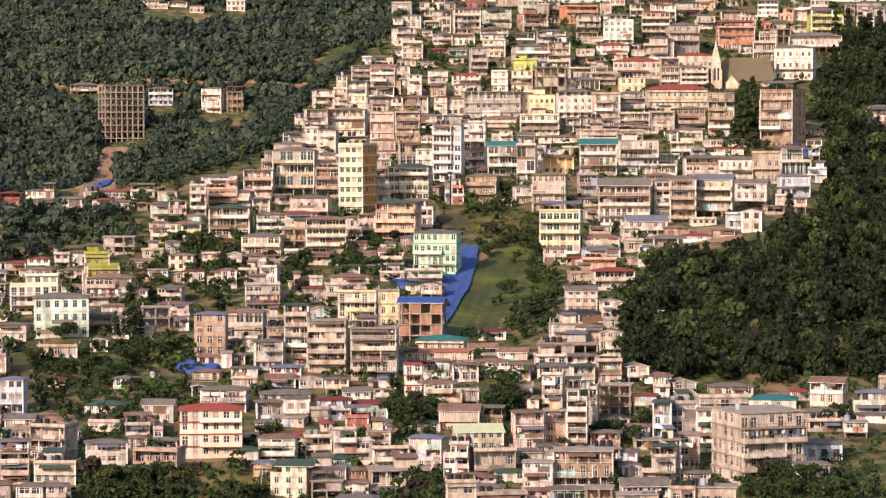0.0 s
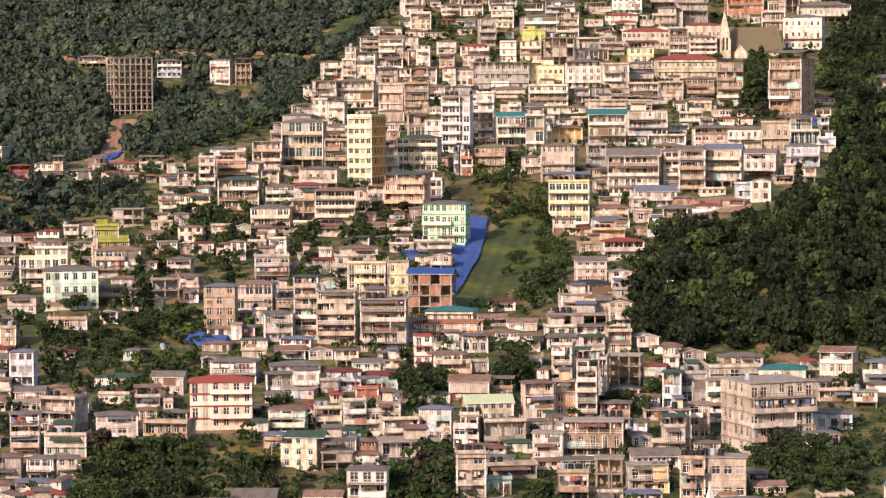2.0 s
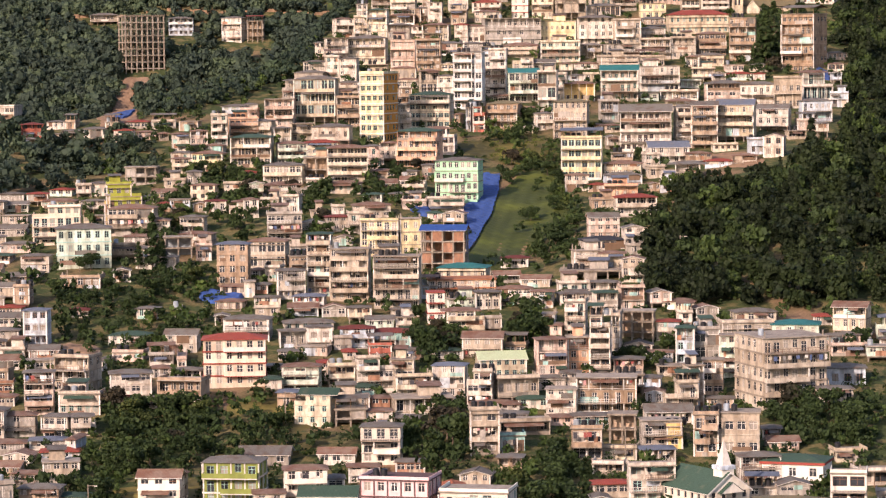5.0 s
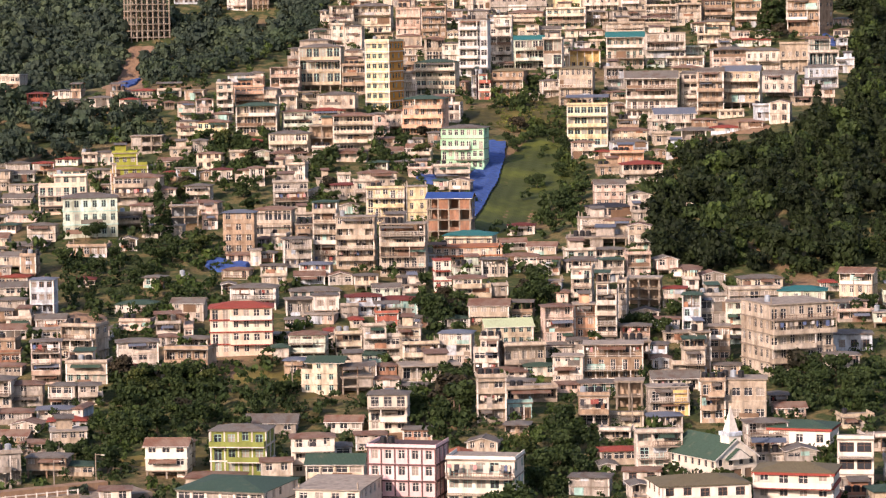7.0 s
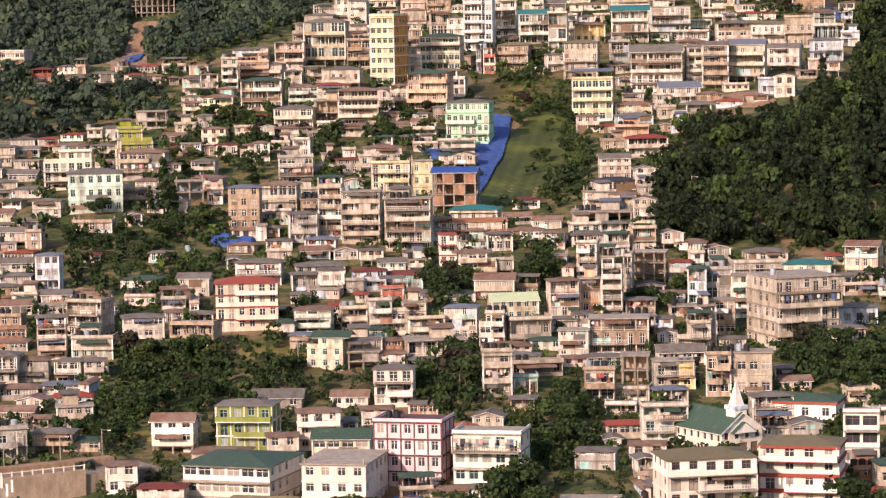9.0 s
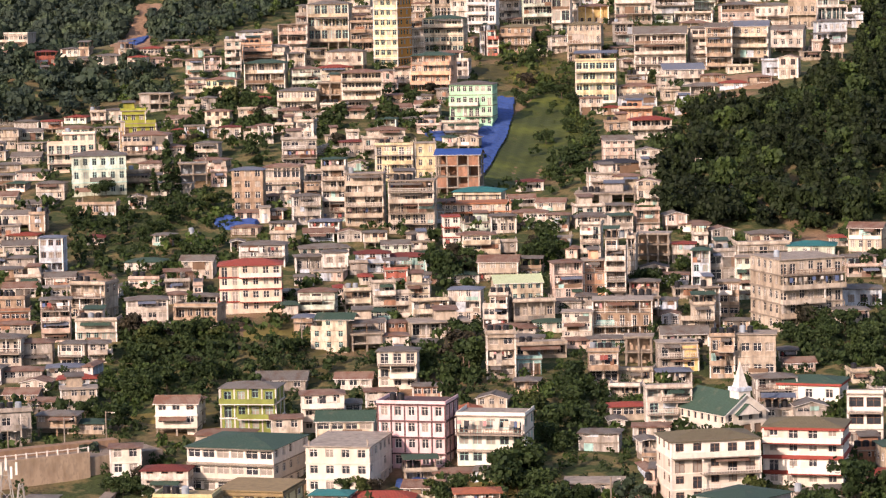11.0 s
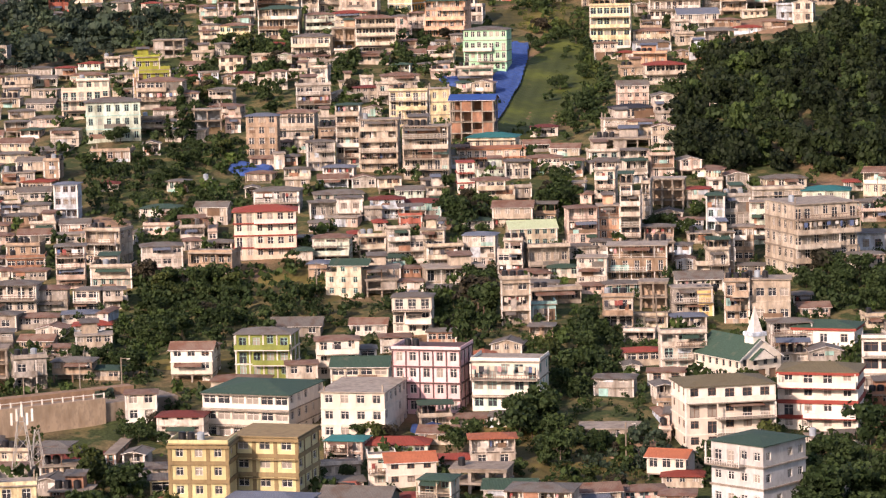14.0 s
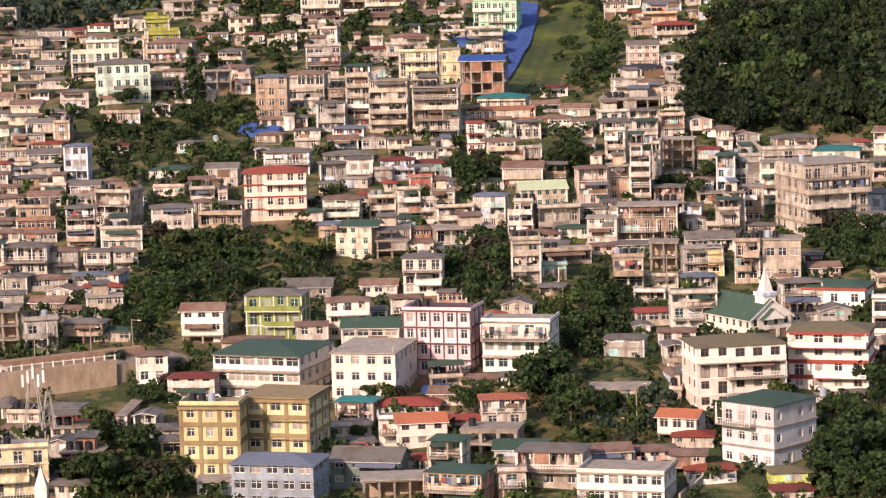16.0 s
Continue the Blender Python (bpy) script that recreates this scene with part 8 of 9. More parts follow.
tree(34.3, 487.5, 0.34, 2, 5.4)
tree(49.3, 431.7, 0.80, 0, 0.5)
tree(72, 627, 0.57, 1, 1.8)
tree(65, 606.6, 0.61, 0, 3.1)
tree(66.5, 593.6, 0.80, 4, 4.4)
tree(67.9, 585.7, 0.80, 0, 5.7)
tree(85.1, 639.8, 0.80, 2, 0.7)
tree(47.4, 635.4, 0.57, 0, 2.0)
tree(33.3, 633.2, 0.57, 2, 3.3)
tree(35.8, 634.6, 0.64, 4, 4.6)
tree(40.6, 632.3, 0.57, 2, 5.9)
tree(15, 652, 1.02, 0, 0.9)
tree(11.2, 648.4, 0.88, 4, 2.2)
tree(-7.3, 640.3, 1.01, 2, 3.5)
tree(-10.4, 642.8, 0.87, 1, 4.8)
tree(-4.9, 645.9, 0.72, 5, 6.1)
tree(-5.1, 589.6, 0.80, 0, 1.1)
tree(-2.8, 585.5, 0.72, 1, 2.4)
tree(-91.3, 719.1, 0.65, 4, 3.7)
tree(-93.9, 717.8, 0.57, 4, 5.0)
tree(-56.6, 838.2, 0.66, 1, 0.0)
tree(-59.8, 850.1, 0.57, 0, 1.3)
tree(20.3, 914.9, 0.82, 1, 2.6)
tree(17.8, 919.5, 0.72, 2, 3.9)
tree(37.9, 898.2, 0.50, 3, 5.2)
tree(-78.3, 848.1, 0.48, 0, 0.3)
tree(-69.4, 837.8, 0.75, 3, 1.6)
tree(-64.2, 832.6, 0.66, 1, 2.9)
tree(-59.5, 811.7, 0.73, 5, 4.2)
tree(-72.9, 772.5, 0.61, 4, 5.5)
tree(-75.8, 772.3, 0.70, 3, 0.5)
tree(-65.2, 777.8, 0.52, 4, 1.8)
tree(-59.5, 771.2, 0.69, 2, 3.1)
tree(-16, 701.2, 0.55, 1, 4.4)
tree(123.8, 1099, 0.74, 2, 5.7)
tree(-47.1, 811.1, 0.64, 5, 0.7)
tree(-40.2, 796.8, 0.80, 0, 2.0)
tree(-37.8, 810.6, 0.73, 0, 3.3)
tree(-25.6, 818.1, 0.64, 0, 4.6)
tree(-14.7, 816.3, 0.73, 3, 5.9)
tree(-13.6, 849.6, 0.57, 5, 0.9)
tree(-70.6, 814.9, 0.73, 2, 2.2)
tree(-56.7, 753.1, 0.67, 0, 3.5)
tree(102.9, 1010.2, 2.28, 6, 4.8)
tree(108.7, 1040.8, 1.94, 7, 6.1)
tree(100.1, 1008, 1.48, 6, 1.1)
tree(98, 1005.7, 0.98, 7, 2.4)
tree(-76.2, 719.3, 1.77, 7, 3.7)
tree(-79.9, 722, 0.85, 6, 5.0)
tree(-74, 724.6, 0.85, 7, 0.1)
tree(10.6, 845, 0.53, 0, 1.4)
tree(13.1, 835.9, 0.56, 1, 2.7)
tree(15.8, 844.5, 0.49, 4, 4.0)
tree(19.4, 851.9, 0.50, 2, 5.3)
tree(23.5, 842.8, 0.62, 1, 0.3)
tree(26.6, 830.6, 0.71, 0, 1.6)
tree(22.5, 756.4, 0.81, 4, 2.9)
tree(24.8, 730, 0.86, 0, 4.2)
tree(19.5, 727.6, 0.52, 1, 5.5)
tree(17.5, 789.8, 0.65, 2, 0.5)
tree(28.5, 762.8, 0.71, 1, 1.8)
tree(18.5, 760, 0.51, 0, 3.1)
tree(13.6, 731.7, 0.34, 4, 4.4)
tree(29.7, 721.3, 0.43, 5, 5.7)
tree(87.5, 687.9, 0.82, 6, 0.7)
tree(95.5, 698, 0.97, 7, 2.0)
tree(80.3, 693.9, 0.82, 6, 3.3)
tree(68.5, 694.7, 0.75, 7, 4.6)
tree(57, 718.1, 0.71, 6, 5.9)
tree(103.5, 717, 1.13, 7, 0.9)
tree(96.5, 736.5, 1.09, 6, 2.2)
tree(87.8, 746.8, 1.03, 7, 3.5)
tree(76.6, 734.8, 0.87, 6, 4.8)
tree(68.4, 737.6, 0.80, 7, 6.1)
tree(62, 696.3, 0.61, 6, 1.2)
wood("undergrowth", "low tangled scrub on the grass of the gully", [(x, y) for x, y in GULLY_GRASS if x > 7], 3.4, 61, 0.36, 60, 0.4, LEAF_YELLOW, 0.3)
wood("shrubs", "low green bushes between the lower houses", [(-100, 425), (85, 425), (90, 640), (-105, 640)], 5.6, 64, 0.40, 60, 0.42, LEAF, 0.1)
wood("undergrowth", "dark green bushes and small trees on the garden slope", GARDEN, 4.4, 62, 0.34, 80, 0.36, LEAF_YELLOW, 0.3)
wood("undergrowth", "scrub on the bank above the gully", GULLY_BANK, 4.5, 65, 0.32, 60, 0.4, LEAF_YELLOW, 0.2)
wood("forest", "dark green trees behind the outlying houses", [(-115, 937), (-100, 928), (-81, 944), (-66, 980), (-56, 1030), (-50, 1065), (-65, 1060), (-80, 1010), (-100, 975), (-125, 960)], 4.2, 66, 0.7, 100, 0.5, HAZE_TINT_LEAF, 0.2, 0.8)
wood("forest", "dark green trees along the edge of the far houses", [(-90, 985), (-60, 990), (-52, 1015), (-50, 1065), (-42, 1110), (-36, 1160), (-26, 1205), (-10, 1265), (-22, 1320), (-66, 1180), (-95, 1030)], 4.4, 63, 0.8, 100, 0.5, HAZE_TINT_LEAF, 0.2, 0.8)

# ---- churches, road, mast, tarpaulins, vehicles ----
def spire_on(m, x, y, z, half, height, mat):
    c = [(x - half, y - half, z), (x + half, y - half, z), (x + half, y + half, z), (x - half, y + half, z)]
    for i in range(4):
        m.poly([c[i], c[(i + 1) % 4], (x, y, z + height)], mat)


def church(x, y, z, yaw, w, length, high, rise, wall, roof, label):
    """A church with its gable front at y = 0, the nave behind it and a steeple over the front."""
    root = thing("church", pose(x, y, z + EYE, 0, 0, yaw), label, "church")
    W = w / 2
    nave = Mesh()
    panes = []
    front = [(W * 2 * (i + 0.5) / 4, 0.9, high * 0.58, 1.3) for i in range(4)]
    arch = [(W * 0.4, 1.6, 0.05, 2.2), (W, 2.4, 0.05, 2.6), (W * 1.6, 1.6, 0.05, 2.2)]
    half = high * 0.5
    count = max(4, int(length / 1.9))
    low = [(length * (i + 0.5) / count, 0.8, 0.5, half - 1.0) for i in range(count)]
    for z0, fr in ((0, arch), (half, [(c, q, 0.8, 1.2) for c, q, _, _ in front])):
        for ln, spots, place in ((w, fr, lambda a, o, zz: (-W + a, -o, zz)), (length, low, lambda a, o, zz: (-W - o, length - a, zz)), (length, low, lambda a, o, zz: (W + o, a, zz))):
            facade(nave, place, ln, z0, half, spots, wall, 0.25)
            for c, q, s, h in spots:
                p = Mesh()
                p.poly([place(c - q / 2, -0.2, z0 + s), place(c + q / 2, -0.2, z0 + s), place(c + q / 2, -0.2, z0 + s + h), place(c - q / 2, -0.2, z0 + s + h)], GLASS if h < 2 else TIMBER)
                panes.append(p)
    nave.poly([(W, length, 0), (-W, length, 0), (-W, length, high), (W, length, high)], wall)
    body = part("nave", nave, root)
    for p in panes:
        part("window", p, body)
    base = Mesh()
    base.box(-W - 0.2, W + 0.2, -0.2, length + 0.2, -7, -0.004, CONCRETE)
    part("foundation", base, root)
    r = Mesh()
    for s in (-1, 1):
        r.poly([((W + 0.5) * s, -0.4, high - 0.25), ((W + 0.5) * s, length + 0.4, high - 0.25), (0, length + 0.4, high + rise), (0, -0.4, high + rise)], roof)
        r.poly([((W + 0.5) * s, -0.4, high - 0.4), (0, -0.4, high + rise - 0.15), (0, length + 0.4, high + rise - 0.15), ((W + 0.5) * s, length + 0.4, high - 0.4)], wall)
        r.poly([(-W, length * (s > 0), high), (W, length * (s > 0), high), (0, length * (s > 0), high + rise - 0.2)], wall)
        r.poly([((W + 0.5) * s, -0.42, high - 0.5), (0, -0.42, high + rise - 0.25), (0, -0.42, high + rise + 0.05), ((W + 0.5) * s, -0.42, high - 0.2)], PALE_TRIM)
    part("roof", r, root)
    t = Mesh()
    t.box(-1.3, 1.3, 0.3, 2.9, high, high + rise + 0.4, wall)
    tower = part("steeple", t, root)
    band = Mesh()
    band.box(-1.5, 1.5, 0.1, 3.1, high + rise + 0.4, high + rise + 1.1, WALL["bl"])
    part("belfry_band", band, tower)
    sp = Mesh()
    spire_on(sp, 0, 1.6, high + rise + 1.1, 1.0, 4.6, PALE_TRIM)
    part("spire", sp, tower)
    porch = Mesh()
    for s in (-1, 1):
        porch.poly([(2.6 * s, -1.2, high - 0.3), (2.6 * s, 1.5, high - 0.3), (0, 1.5, high + 1.6), (0, -1.2, high + 1.6)], roof)
    porch.poly([(-2.5, -1.1, high - 0.3), (2.5, -1.1, high - 0.3), (0, -1.1, high + 1.5)], wall)
    part("porch_gable", porch, root)
    return root


church(46.2, 520.5, -84.4, 32, 9.0, 14.0, 4.4, 3.3, WALL["wr"], ROOF["n"], "white church with a dark green roof and a pointed steeple")


def tall_church(x, y, z, yaw):
    root = thing("church", pose(x, y, z + EYE, 0, 0, yaw), "pale stone church with a long dark roof and a tall spire", "church")
    m = Mesh()
    m.box(-12, 12, -5, 6, -6, 3.6, WALL["cr"])
    for s in (-1, 1):
        m.poly([(12 * s, -5, 3.6), (12 * s, 6, 3.6), (12 * s, 0.5, 11.2)], WALL["cr"])
    part("nave", m, root)
    r = Mesh()
    r.poly([(-13, -6, 2.6), (13, -6, 2.6), (11.5, 0.5, 11.6), (-8, 0.5, 11.6)], ROOF["O"])
    r.poly([(13, 7, 2.6), (-13, 7, 2.6), (-8, 0.5, 11.6), (11.5, 0.5, 11.6)], ROOF["O"])
    r.poly([(-13, 7, 2.6), (-13, -6, 2.6), (-8, 0.5, 11.6)], ROOF["O"])
    r.poly([(13, -6, 2.6), (13, 7, 2.6), (11.5, 0.5, 11.6)], ROOF["O"])
    part("roof", r, root)
    g = Mesh()
    for s in (-1, 1):
        g.poly([(-4 + 2.6 * s, -7.2, 1.8), (-4 + 2.6 * s, -3, 1.8), (-4, -3, 4.8), (-4, -7.2, 4.8)], WALL["cr"])
    g.poly([(-6.4, -7.1, -6), (-1.6, -7.1, -6), (-1.6, -7.1, 1.9), (-4, -7.1, 4.6), (-6.4, -7.1, 1.9)], WALL["cr"])
    part("porch_gable", g, root)
    t = Mesh()
    t.box(-11.8, -8.6, -8.6, -5.4, -6, 9.5, WALL["cr"])
    for s in (-1, 1):
        t.box(-10.2 + 1.75 * s - 0.25, -10.2 + 1.75 * s + 0.25, -9.0, -8.4, -6, 7.0, WALL["cr"])
    tower = part("bell_tower", t, root)
    for i in range(2):
        o = Mesh()
        o.box(-11.2 + 1.3 * i, -10.5 + 1.3 * i, -8.66, -8.5, 3.0, 7.6, GLASS)
        part("louvred_opening", o, tower)
    sp = Mesh()
    spire_on(sp, -10.2, -7.0, 9.5, 1.6, 8.5, WALL["cr"])
    part("spire", sp, tower)


tall_church(111.0, 1112.0, 8.8, 6)


def drape(name, label, category, cx, cy, rx, ry, turn, mat, seed, kind="", lift=0.3):
    """A sheet with an uneven outline that lies on the slope."""
    g = random.Random(seed)
    phase = [g.uniform(0, 6.28) for _ in range(4)]
    n, rings = 28, 7
    m = Mesh()
    s = m.slot(mat)
    for j in range(rings + 1):
        for i in range(n):
            a = 6.2832 * i / n
            edge = 1 + 0.16 * math.sin(2 * a + phase[0]) + 0.12 * math.sin(3 * a + phase[1]) + 0.07 * math.sin(5 * a + phase[2]) + 0.05 * math.sin(9 * a + phase[3])
            k = edge * j / rings
            px, py = rx * k * math.cos(a), ry * k * math.sin(a)
            x, y = cx + px * math.cos(turn) - py * math.sin(turn), cy + px * math.sin(turn) + py * math.cos(turn)
            m.v.append((x, y, float(ground_z(x, y)) + EYE + lift * (1 if j < rings else -1) + 0.12 * math.sin(x * 1.7 + y) * (j < rings)))
    for j in range(rings):
        for i in range(n):
            q = (j * n + i, j * n + (i + 1) % n, (j + 1) * n + (i + 1) % n, (j + 1) * n + i)
            m.f.append(q[::-1])
            m.m.append(s)
    return tagged(new(name, m.data(name)), label, category, kind=kind)


for cx, cy, rx, ry, turn, seed in ((-11.6, 790, 3, 6, 0, 5),
                                   (-107.8, 938, 4, 9, 0, 6), (-58, 697, 5, 5, 0, 7), (-12.6, 497, 2.6, 3, 0, 8), (120, 993, 2.5, 9, 0, 9)):
    drape("tarpaulin", "bright blue plastic tarpaulin spread over the slope", "tarpaulin", cx, cy, rx, ry, turn, BLUE_TARP, seed, lift=0.9)
for cx, cy, rx, ry, turn, seed in ((14, 882, 17, 17, 0, 11), (76, 842, 8, 16, 0, 12), (-87, 648, 7, 9, 0, 13), (-146, 1288, 9, 22, 0, 14), (-112, 945, 6, 14, 0, 15), (-41, 592, 9, 18, 0, 16), (-34, 570, 6, 9, 0, 22), (-53, 540, 12, 7, 0, 17),
                                   (50, 790, 5, 14, 0, 18), (22, 478, 8, 9, 0, 19), (62, 610, 6, 8, 0, 20), (98, 655, 9, 10, 0, 21)):
    drape("bare_slope", "patch of dry grass and bare brown earth on the slope", "ground", cx, cy, rx, ry, turn, DRY_GRASS if seed in (11, 16, 17, 18, 20, 22) else SOIL, seed, "structure", 0.25)


def patch(name, label, category, poly, mat, kind="", lift=0.3, dx=0.4, dy=1.2):
    """A sheet that follows the slope inside a plan outline."""
    p = np.array(poly, float)
    xs, ys = np.arange(p[:, 0].min() - dx, p[:, 0].max() + dx, dx), np.arange(p[:, 1].min() - dy, p[:, 1].max() + dy, dy)
    gx, gy = np.meshgrid(xs, ys)
    keep = inside(poly, gx[:-1, :-1] + dx / 2, gy[:-1, :-1] + dy / 2)
    gz = ground_z(gx, gy) + EYE + lift + 0.15 * np.sin(gx * 1.9 + gy * 0.7) * np.sin(gy * 0.9)
    m = Mesh()
    nx = len(xs)
    m.v = [tuple(q) for q in np.stack([gx, gy, gz], -1).reshape(-1, 3).tolist()]
    for j, i in zip(*np.nonzero(keep)):
        k = int(j * nx + i)
        m.f.append((k, k + 1, k + 1 + nx, k + nx))
        m.m.append(m.slot(mat))
    used = sorted({c for f in m.f for c in f})
    where = {c: n for n, c in enumerate(used)}
    m.v, m.f = [m.v[c] for c in used], [tuple(where[c] for c in f) for f in m.f]
    return tagged(new(name, m.data(name)), label, category, kind=kind)


patch("tarpaulin", "long bright blue plastic tarpaulin laid down a gully beside the houses", "tarpaulin", GULLY_TARP, BLUE_TARP, lift=0.8)
patch("grass_slope", "steep open slope of yellow-green grass in the gully", "grass", GULLY_GRASS, GRASS, "structure", 0.22)
patch("meadow", "open green meadow on the far hillside", "grass", FAR_MEADOW, MEADOW, "structure", 0.5)
patch("bare_earth", "raw brown earth slide below the unfinished tower", "ground", FAR_SLIDE, SOIL, "structure", 0.4)
patch("dry_slope", "dry yellow-brown grass slope between garden bushes", "grass", GARDEN, DRY_GRASS, "structure", 0.25)
patch("bare_earth", "dry grass and bare brown earth above the gully", "ground", GULLY_BANK, DRY_GRASS, "structure", 0.25)

# road cut into the far hillside
cut = Mesh()
for i in range(40):
    xa, xb = -188 + i * 3.2, -188 + (i + 1) * 3.2
    ya = 1404 + 2.0 * math.sin(i * 0.5)
    za = float(ground_z(xa, ya)) + EYE
    cut.box(xa, xb, ya, ya + 5, za - 2, za + 1.2 + 0.6 * math.sin(i * 1.7), SOIL)
tagged(new("road_cut", cut.data("road_cut")), "hillside road with a raw brown earth bank", "road", kind="structure")

# valley road on its retaining wall
rail_z, deck_z = -82.2, -83.2
wall_a, wall_b = Vector((-104, 481.5)), Vector((-68, 503))
along = (wall_b - wall_a).normalized()
back = Vector((-along.y, along.x))


def strip(m, p, q, depth, z0, z1, mat):
    a, b, c, d = p, q, q + back * depth, p + back * depth
    lo, hi = [(v.x, v.y, z0 + EYE) for v in (a, b, c, d)], [(v.x, v.y, z1 + EYE) for v in (a, b, c, d)]
    for i in range(4):
        m.poly([lo[i], lo[(i + 1) % 4], hi[(i + 1) % 4], hi[i]], mat)
    m.poly(hi, mat)


wall_mesh = Mesh()
strip(wall_mesh, wall_a, wall_b, 0.6, -97, rail_z, ROAD_WALL)
tagged(new("retaining_wall", wall_mesh.data("retaining_wall")), "long tan concrete retaining wall below the road", "wall", kind="structure")
road_mesh = Mesh()
strip(road_mesh, wall_a + back * 0.6, wall_b + back * 0.6 + along * 14, 7.5, -96, deck_z, CONCRETE)
tagged(new("road", road_mesh.data("road")), "dusty grey road along the valley side", "road", kind="structure")
bank = Mesh()
strip(bank, wall_a + back * 8.2 + along * 16, wall_b + back * 8.2 + along * 9, 2.5, -96, -81.9, SOIL)
tagged(new("earth_bank", bank.data("earth_bank")), "cut bank of dry brown earth beside the road", "ground", kind="structure")
rail = thing("roadside_railing", Matrix.Identity(4), "low concrete post railing along the road edge", "railing")
post = Mesh()
post.box(-0.13, 0.13, -0.13, 0.13, 0, 0.95, PALE_TRIM)
post_data = post.data("post")
span = (wall_b - wall_a).length
for i in range(int(span / 1.9) + 1):
    v = wall_a + along * (i * 1.9) + back * 0.3
    part("post", post_data, rail, at=Matrix.Translation((v.x, v.y, rail_z + EYE)))
bar = Mesh()
strip(bar, wall_a + back * 0.24, wall_b + back * 0.24, 0.12, rail_z + 0.7, rail_z + 0.85, PALE_TRIM)
part("rail", bar, rail)


def boundary_wall(points, high):
    """A stepped masonry wall that climbs the slope."""
    root = thing("boundary_wall", Matrix.Identity(4), "pale whitewashed boundary wall climbing the slope", "wall", "boundary walls")
    for (xa, ya), (xb, yb) in zip(points, points[1:]):
        n = max(2, int(math.hypot(xb - xa, yb - ya) / 2.0))
        ax = Vector((xb - xa, yb - ya, 0)).normalized()
        for i in range(n):
            a, b = i / n, (i + 1) / n
            x0, y0, x1, y1 = xa + (xb - xa) * a, ya + (yb - ya) * a, xa + (xb - xa) * b, ya + (yb - ya) * b
            z0, z1 = float(ground_z(x0, y0)) + EYE, float(ground_z(x1, y1)) + EYE
            ox, oy = -ax.y * 0.2, ax.x * 0.2
            m = Mesh()
            lo = [(x0 - ox, y0 - oy, z0 - 1), (x1 - ox, y1 - oy, z1 - 1), (x1 + ox, y1 + oy, z1 - 1), (x0 + ox, y0 + oy, z0 - 1)]
            hi = [(x0 - ox, y0 - oy, z0 + high), (x1 - ox, y1 - oy, z1 + high), (x1 + ox, y1 + oy, z1 + high), (x0 + ox, y0 + oy, z0 + high)]
            for k in range(4):
                m.poly([lo[k], lo[(k + 1) % 4], hi[(k + 1) % 4], hi[k]], WALL["cr"])
            m.poly(hi, WALL["cr"])
            part("wall_section", m, root)


boundary_wall([(24.4, 430.8), (30.4, 444.5)], 1.3)
boundary_wall([(49.3, 441.8), (53.5, 452.3), (60.4, 468.6)], 1.6)


def mast(x, y, z, high):
    root = thing("antenna_mast", pose(x, y, z + EYE), "grey steel lattice mast with panel antennas", "mast")

    def rod(p, q, r):
        m = Mesh()
        p, q = Vector(p), Vector(q)
        ax = (q - p).normalized()
        u = ax.orthogonal().normalized() * r
        v = ax.cross(u)
        a = [tuple(p + s) for s in (u, v, -u, -v)]
        b = [tuple(q + s) for s in (u, v, -u, -v)]
        for i in range(4):
            m.poly([a[i], a[(i + 1) % 4], b[(i + 1) % 4], b[i]], STEEL)
        return m
    for cx, cy, wide in ((0, 0, 1.5), (2.2, 0.6, 1.0)):
        top = high if cx == 0 else high * 0.62
        leg = [(cx + sx * wide, cy + sy * wide) for sx, sy in ((-1, -1), (1, -1), (1, 1), (-1, 1))]
        tip = [(cx + sx * 0.25, cy + sy * 0.25) for sx, sy in ((-1, -1), (1, -1), (1, 1), (-1, 1))]
        at = lambda i, k: (leg[i][0] + (tip[i][0] - leg[i][0]) * k, leg[i][1] + (tip[i][1] - leg[i][1]) * k, top * k)
        for i in range(4):
            part("leg", rod(at(i, 0), at(i, 1), 0.09), root)
            for j in range(4):
                part("brace", rod(at(i, j / 4), at((i + 1) % 4, (j + 1) / 4), 0.05), root)
    for a in range(5):
        m = Mesh()
        px, pz = -1.4 + a * 0.8, high * (0.72 + 0.07 * (a % 3))
        m.box(px - 0.17, px + 0.17, -0.6, -0.4, pz, pz + 1.9, PALE_TRIM)
        part("panel_antenna", m, root)
    part("antenna_arm", rod((-1.7, -0.4, high * 0.78), (2.0, -0.4, high * 0.78), 0.06), root)


mast(-73.8, 449.0, -84.0, 9.4)
steeple = thing("steeple", pose(-69.7, 428, -92.5 + EYE), "small white pointed church steeple", "steeple")
sm = Mesh()
sm.box(-0.9, 0.9, -0.9, 0.9, -4, 3.6, PALE_TRIM)
part("tower", sm, steeple)
sm = Mesh()
spire_on(sm, 0, 0, 3.6, 1.0, 3.4, PALE_TRIM)
part("spire", sm, steeple)


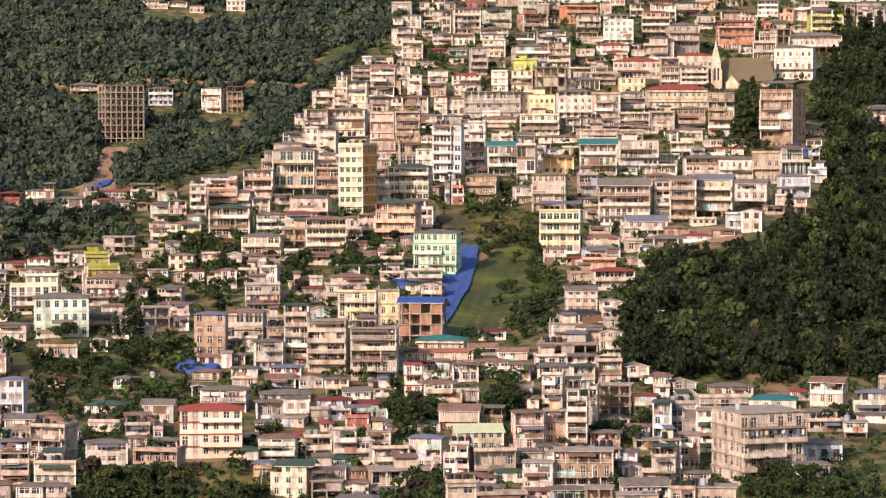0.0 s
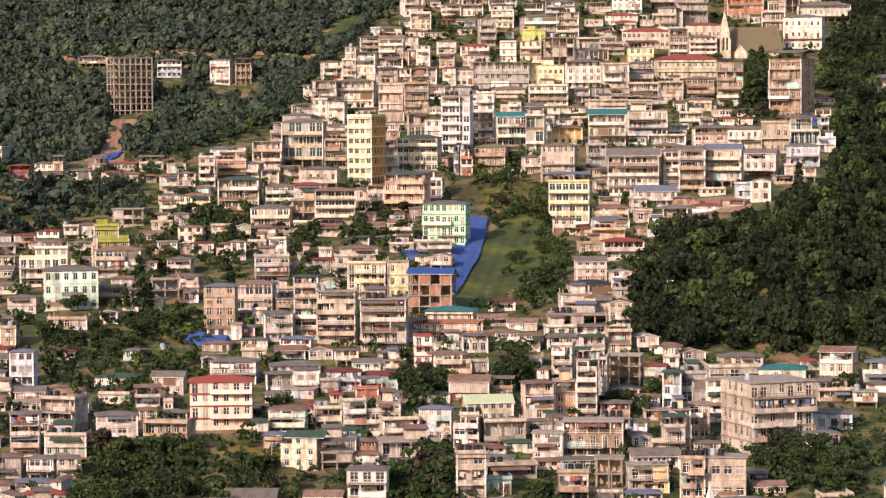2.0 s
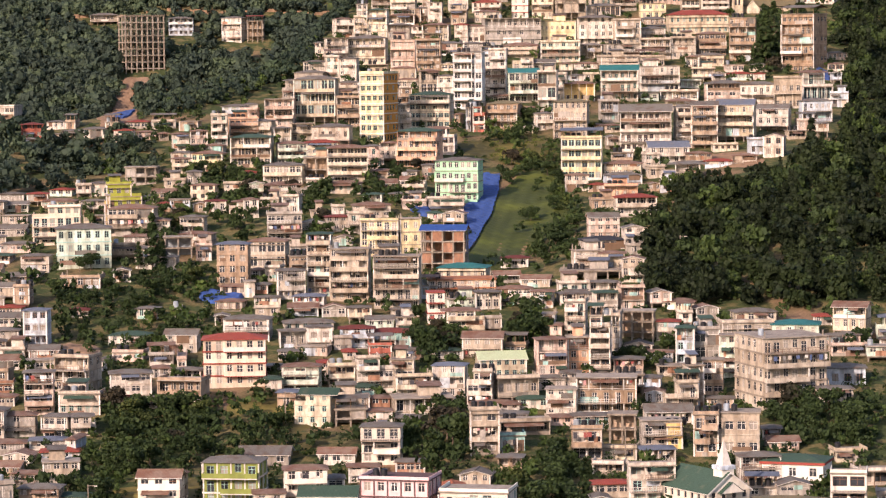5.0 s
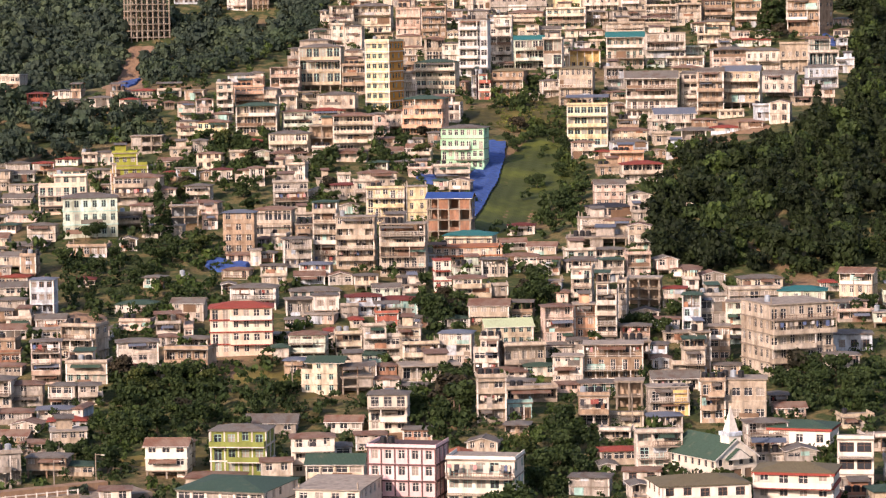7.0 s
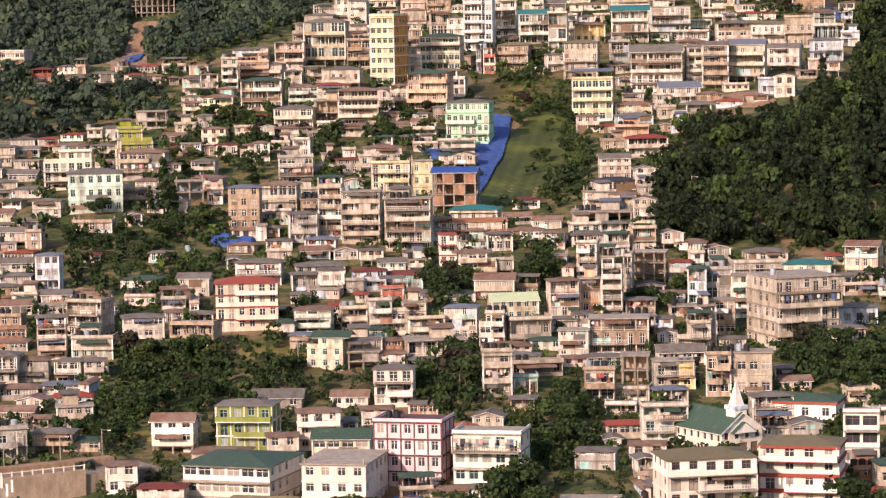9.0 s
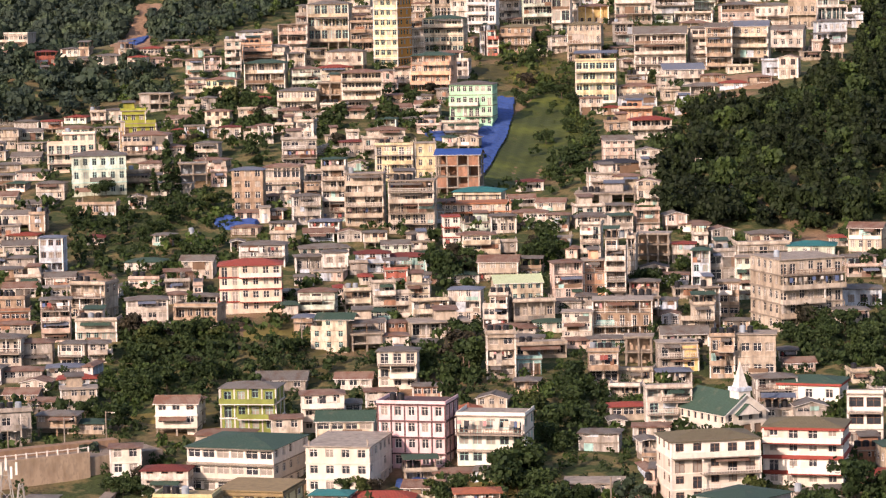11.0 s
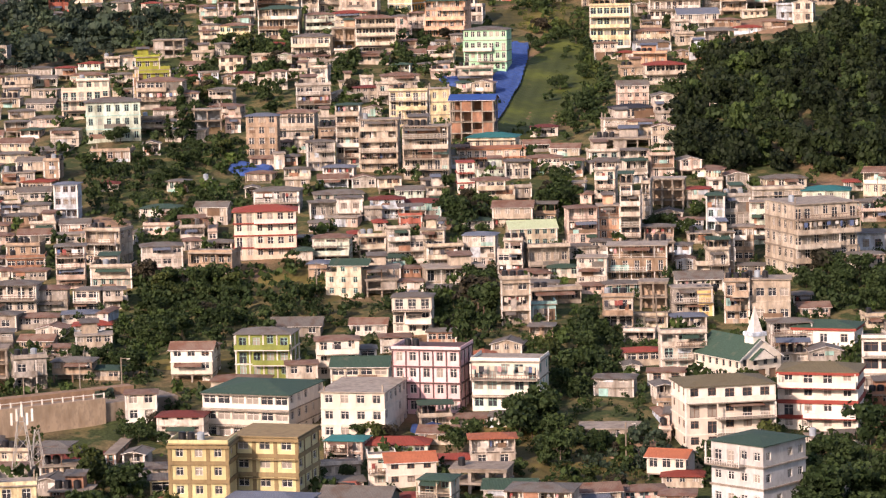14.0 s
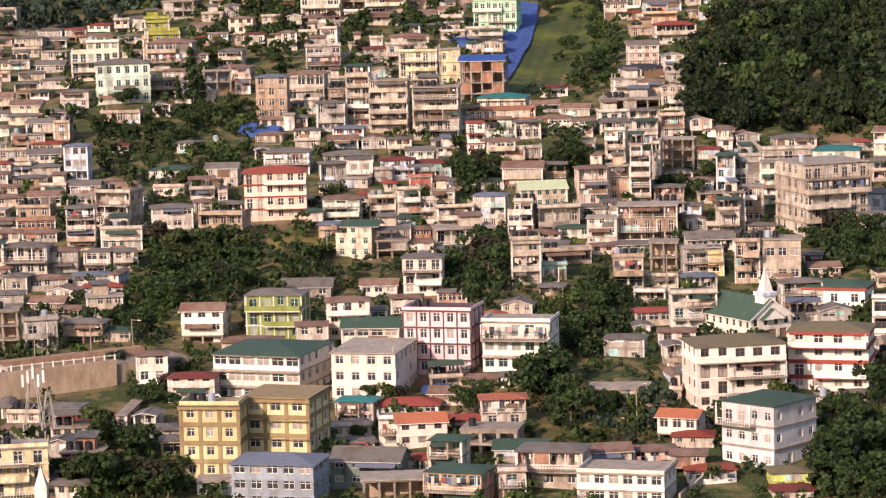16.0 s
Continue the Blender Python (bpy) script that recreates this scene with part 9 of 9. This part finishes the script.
def vehicle(x, y, z, yaw, paint, label, long=4.4, tall=1.9):
    root = thing("van", pose(x, y, z + EYE, 0, 0, yaw), label, "vehicle")
    m = Mesh()
    h, t = long / 2, tall
    prof = [(-h, 0.35), (h, 0.35), (h, 0.95), (h * 0.72, 1.05), (h * 0.45, t), (-h * 0.95, t), (-h, t * 0.6)]
    for s in (-0.85, 0.85):
        m.poly([(a, s, b) for a, b in (prof if s < 0 else prof[::-1])], paint)
    for (a, b), (c, e) in zip(prof, prof[1:] + prof[:1]):
        m.poly([(a, -0.85, b), (a, 0.85, b), (c, 0.85, e), (c, -0.85, e)], paint)
    part("body", m, root)
    for s in (-0.87, 0.87):
        w = Mesh()
        w.poly([(-h * 0.85, s, 1.15), (h * 0.55, s, 1.15), (h * 0.38, s, t - 0.15), (-h * 0.85, s, t - 0.15)], GLASS)
        part("side_window", w, root)
    for px in (-h * 0.6, h * 0.6):
        for s in (-0.8, 0.8):
            w = Mesh()
            w.drum(0, 0, -0.1, 0.1, 0.34, TANK, 0.8)
            part("wheel", w, root, at=pose(px, s, 0.34, 90, 0, 0))




def street_pole(x, y, high):
    root = thing("street_pole", pose(x, y, float(ground_z(x, y)) + EYE), "slim grey pole with a lamp arm beside the houses", "street lamp", "street poles")
    m = Mesh()
    m.drum(0, 0, -0.8, high, 0.11, CONCRETE, 0.7, 8)
    part("pole", m, root)
    m = Mesh()
    m.box(0, 1.3, -0.05, 0.05, high - 0.25, high - 0.15, CONCRETE)
    part("arm", m, root)
    m = Mesh()
    m.box(1.0, 1.6, -0.12, 0.12, high - 0.36, high - 0.22, PALE_TRIM)
    part("lamp_head", m, root)


for px, py, ph in ((82.5, 640, 8.5), (52, 716, 7.5), (-36, 583, 7.0), (-83, 509, 7.0), (-74, 515, 7.0), (-67, 518, 7.0), (30, 560, 7.5), (20, 470, 7.0)):
    street_pole(px, py, ph)

RED_PAINT = WALL["rd"]
vehicle(-53.5, 491.5, float(ground_z(-53.5, 491.5)), 8, WALL["wr"], "white van parked by the houses")
vehicle(-50.5, 493.0, float(ground_z(-50.5, 493.0)), 12, WALL["wr"], "white van parked by the houses")
vehicle(-53.5, 457.0, float(ground_z(-53.5, 457.0)), 30, RED_PAINT, "red pickup parked under the trees")
vehicle(-24.0, 463.0, float(ground_z(-24.0, 463.0)), -15, RED_PAINT, "red van parked beside a house")
vehicle(-88.0, 497.0, deck_z, 32, WALL["wr"], "white car on the valley road", 4.0, 1.5)
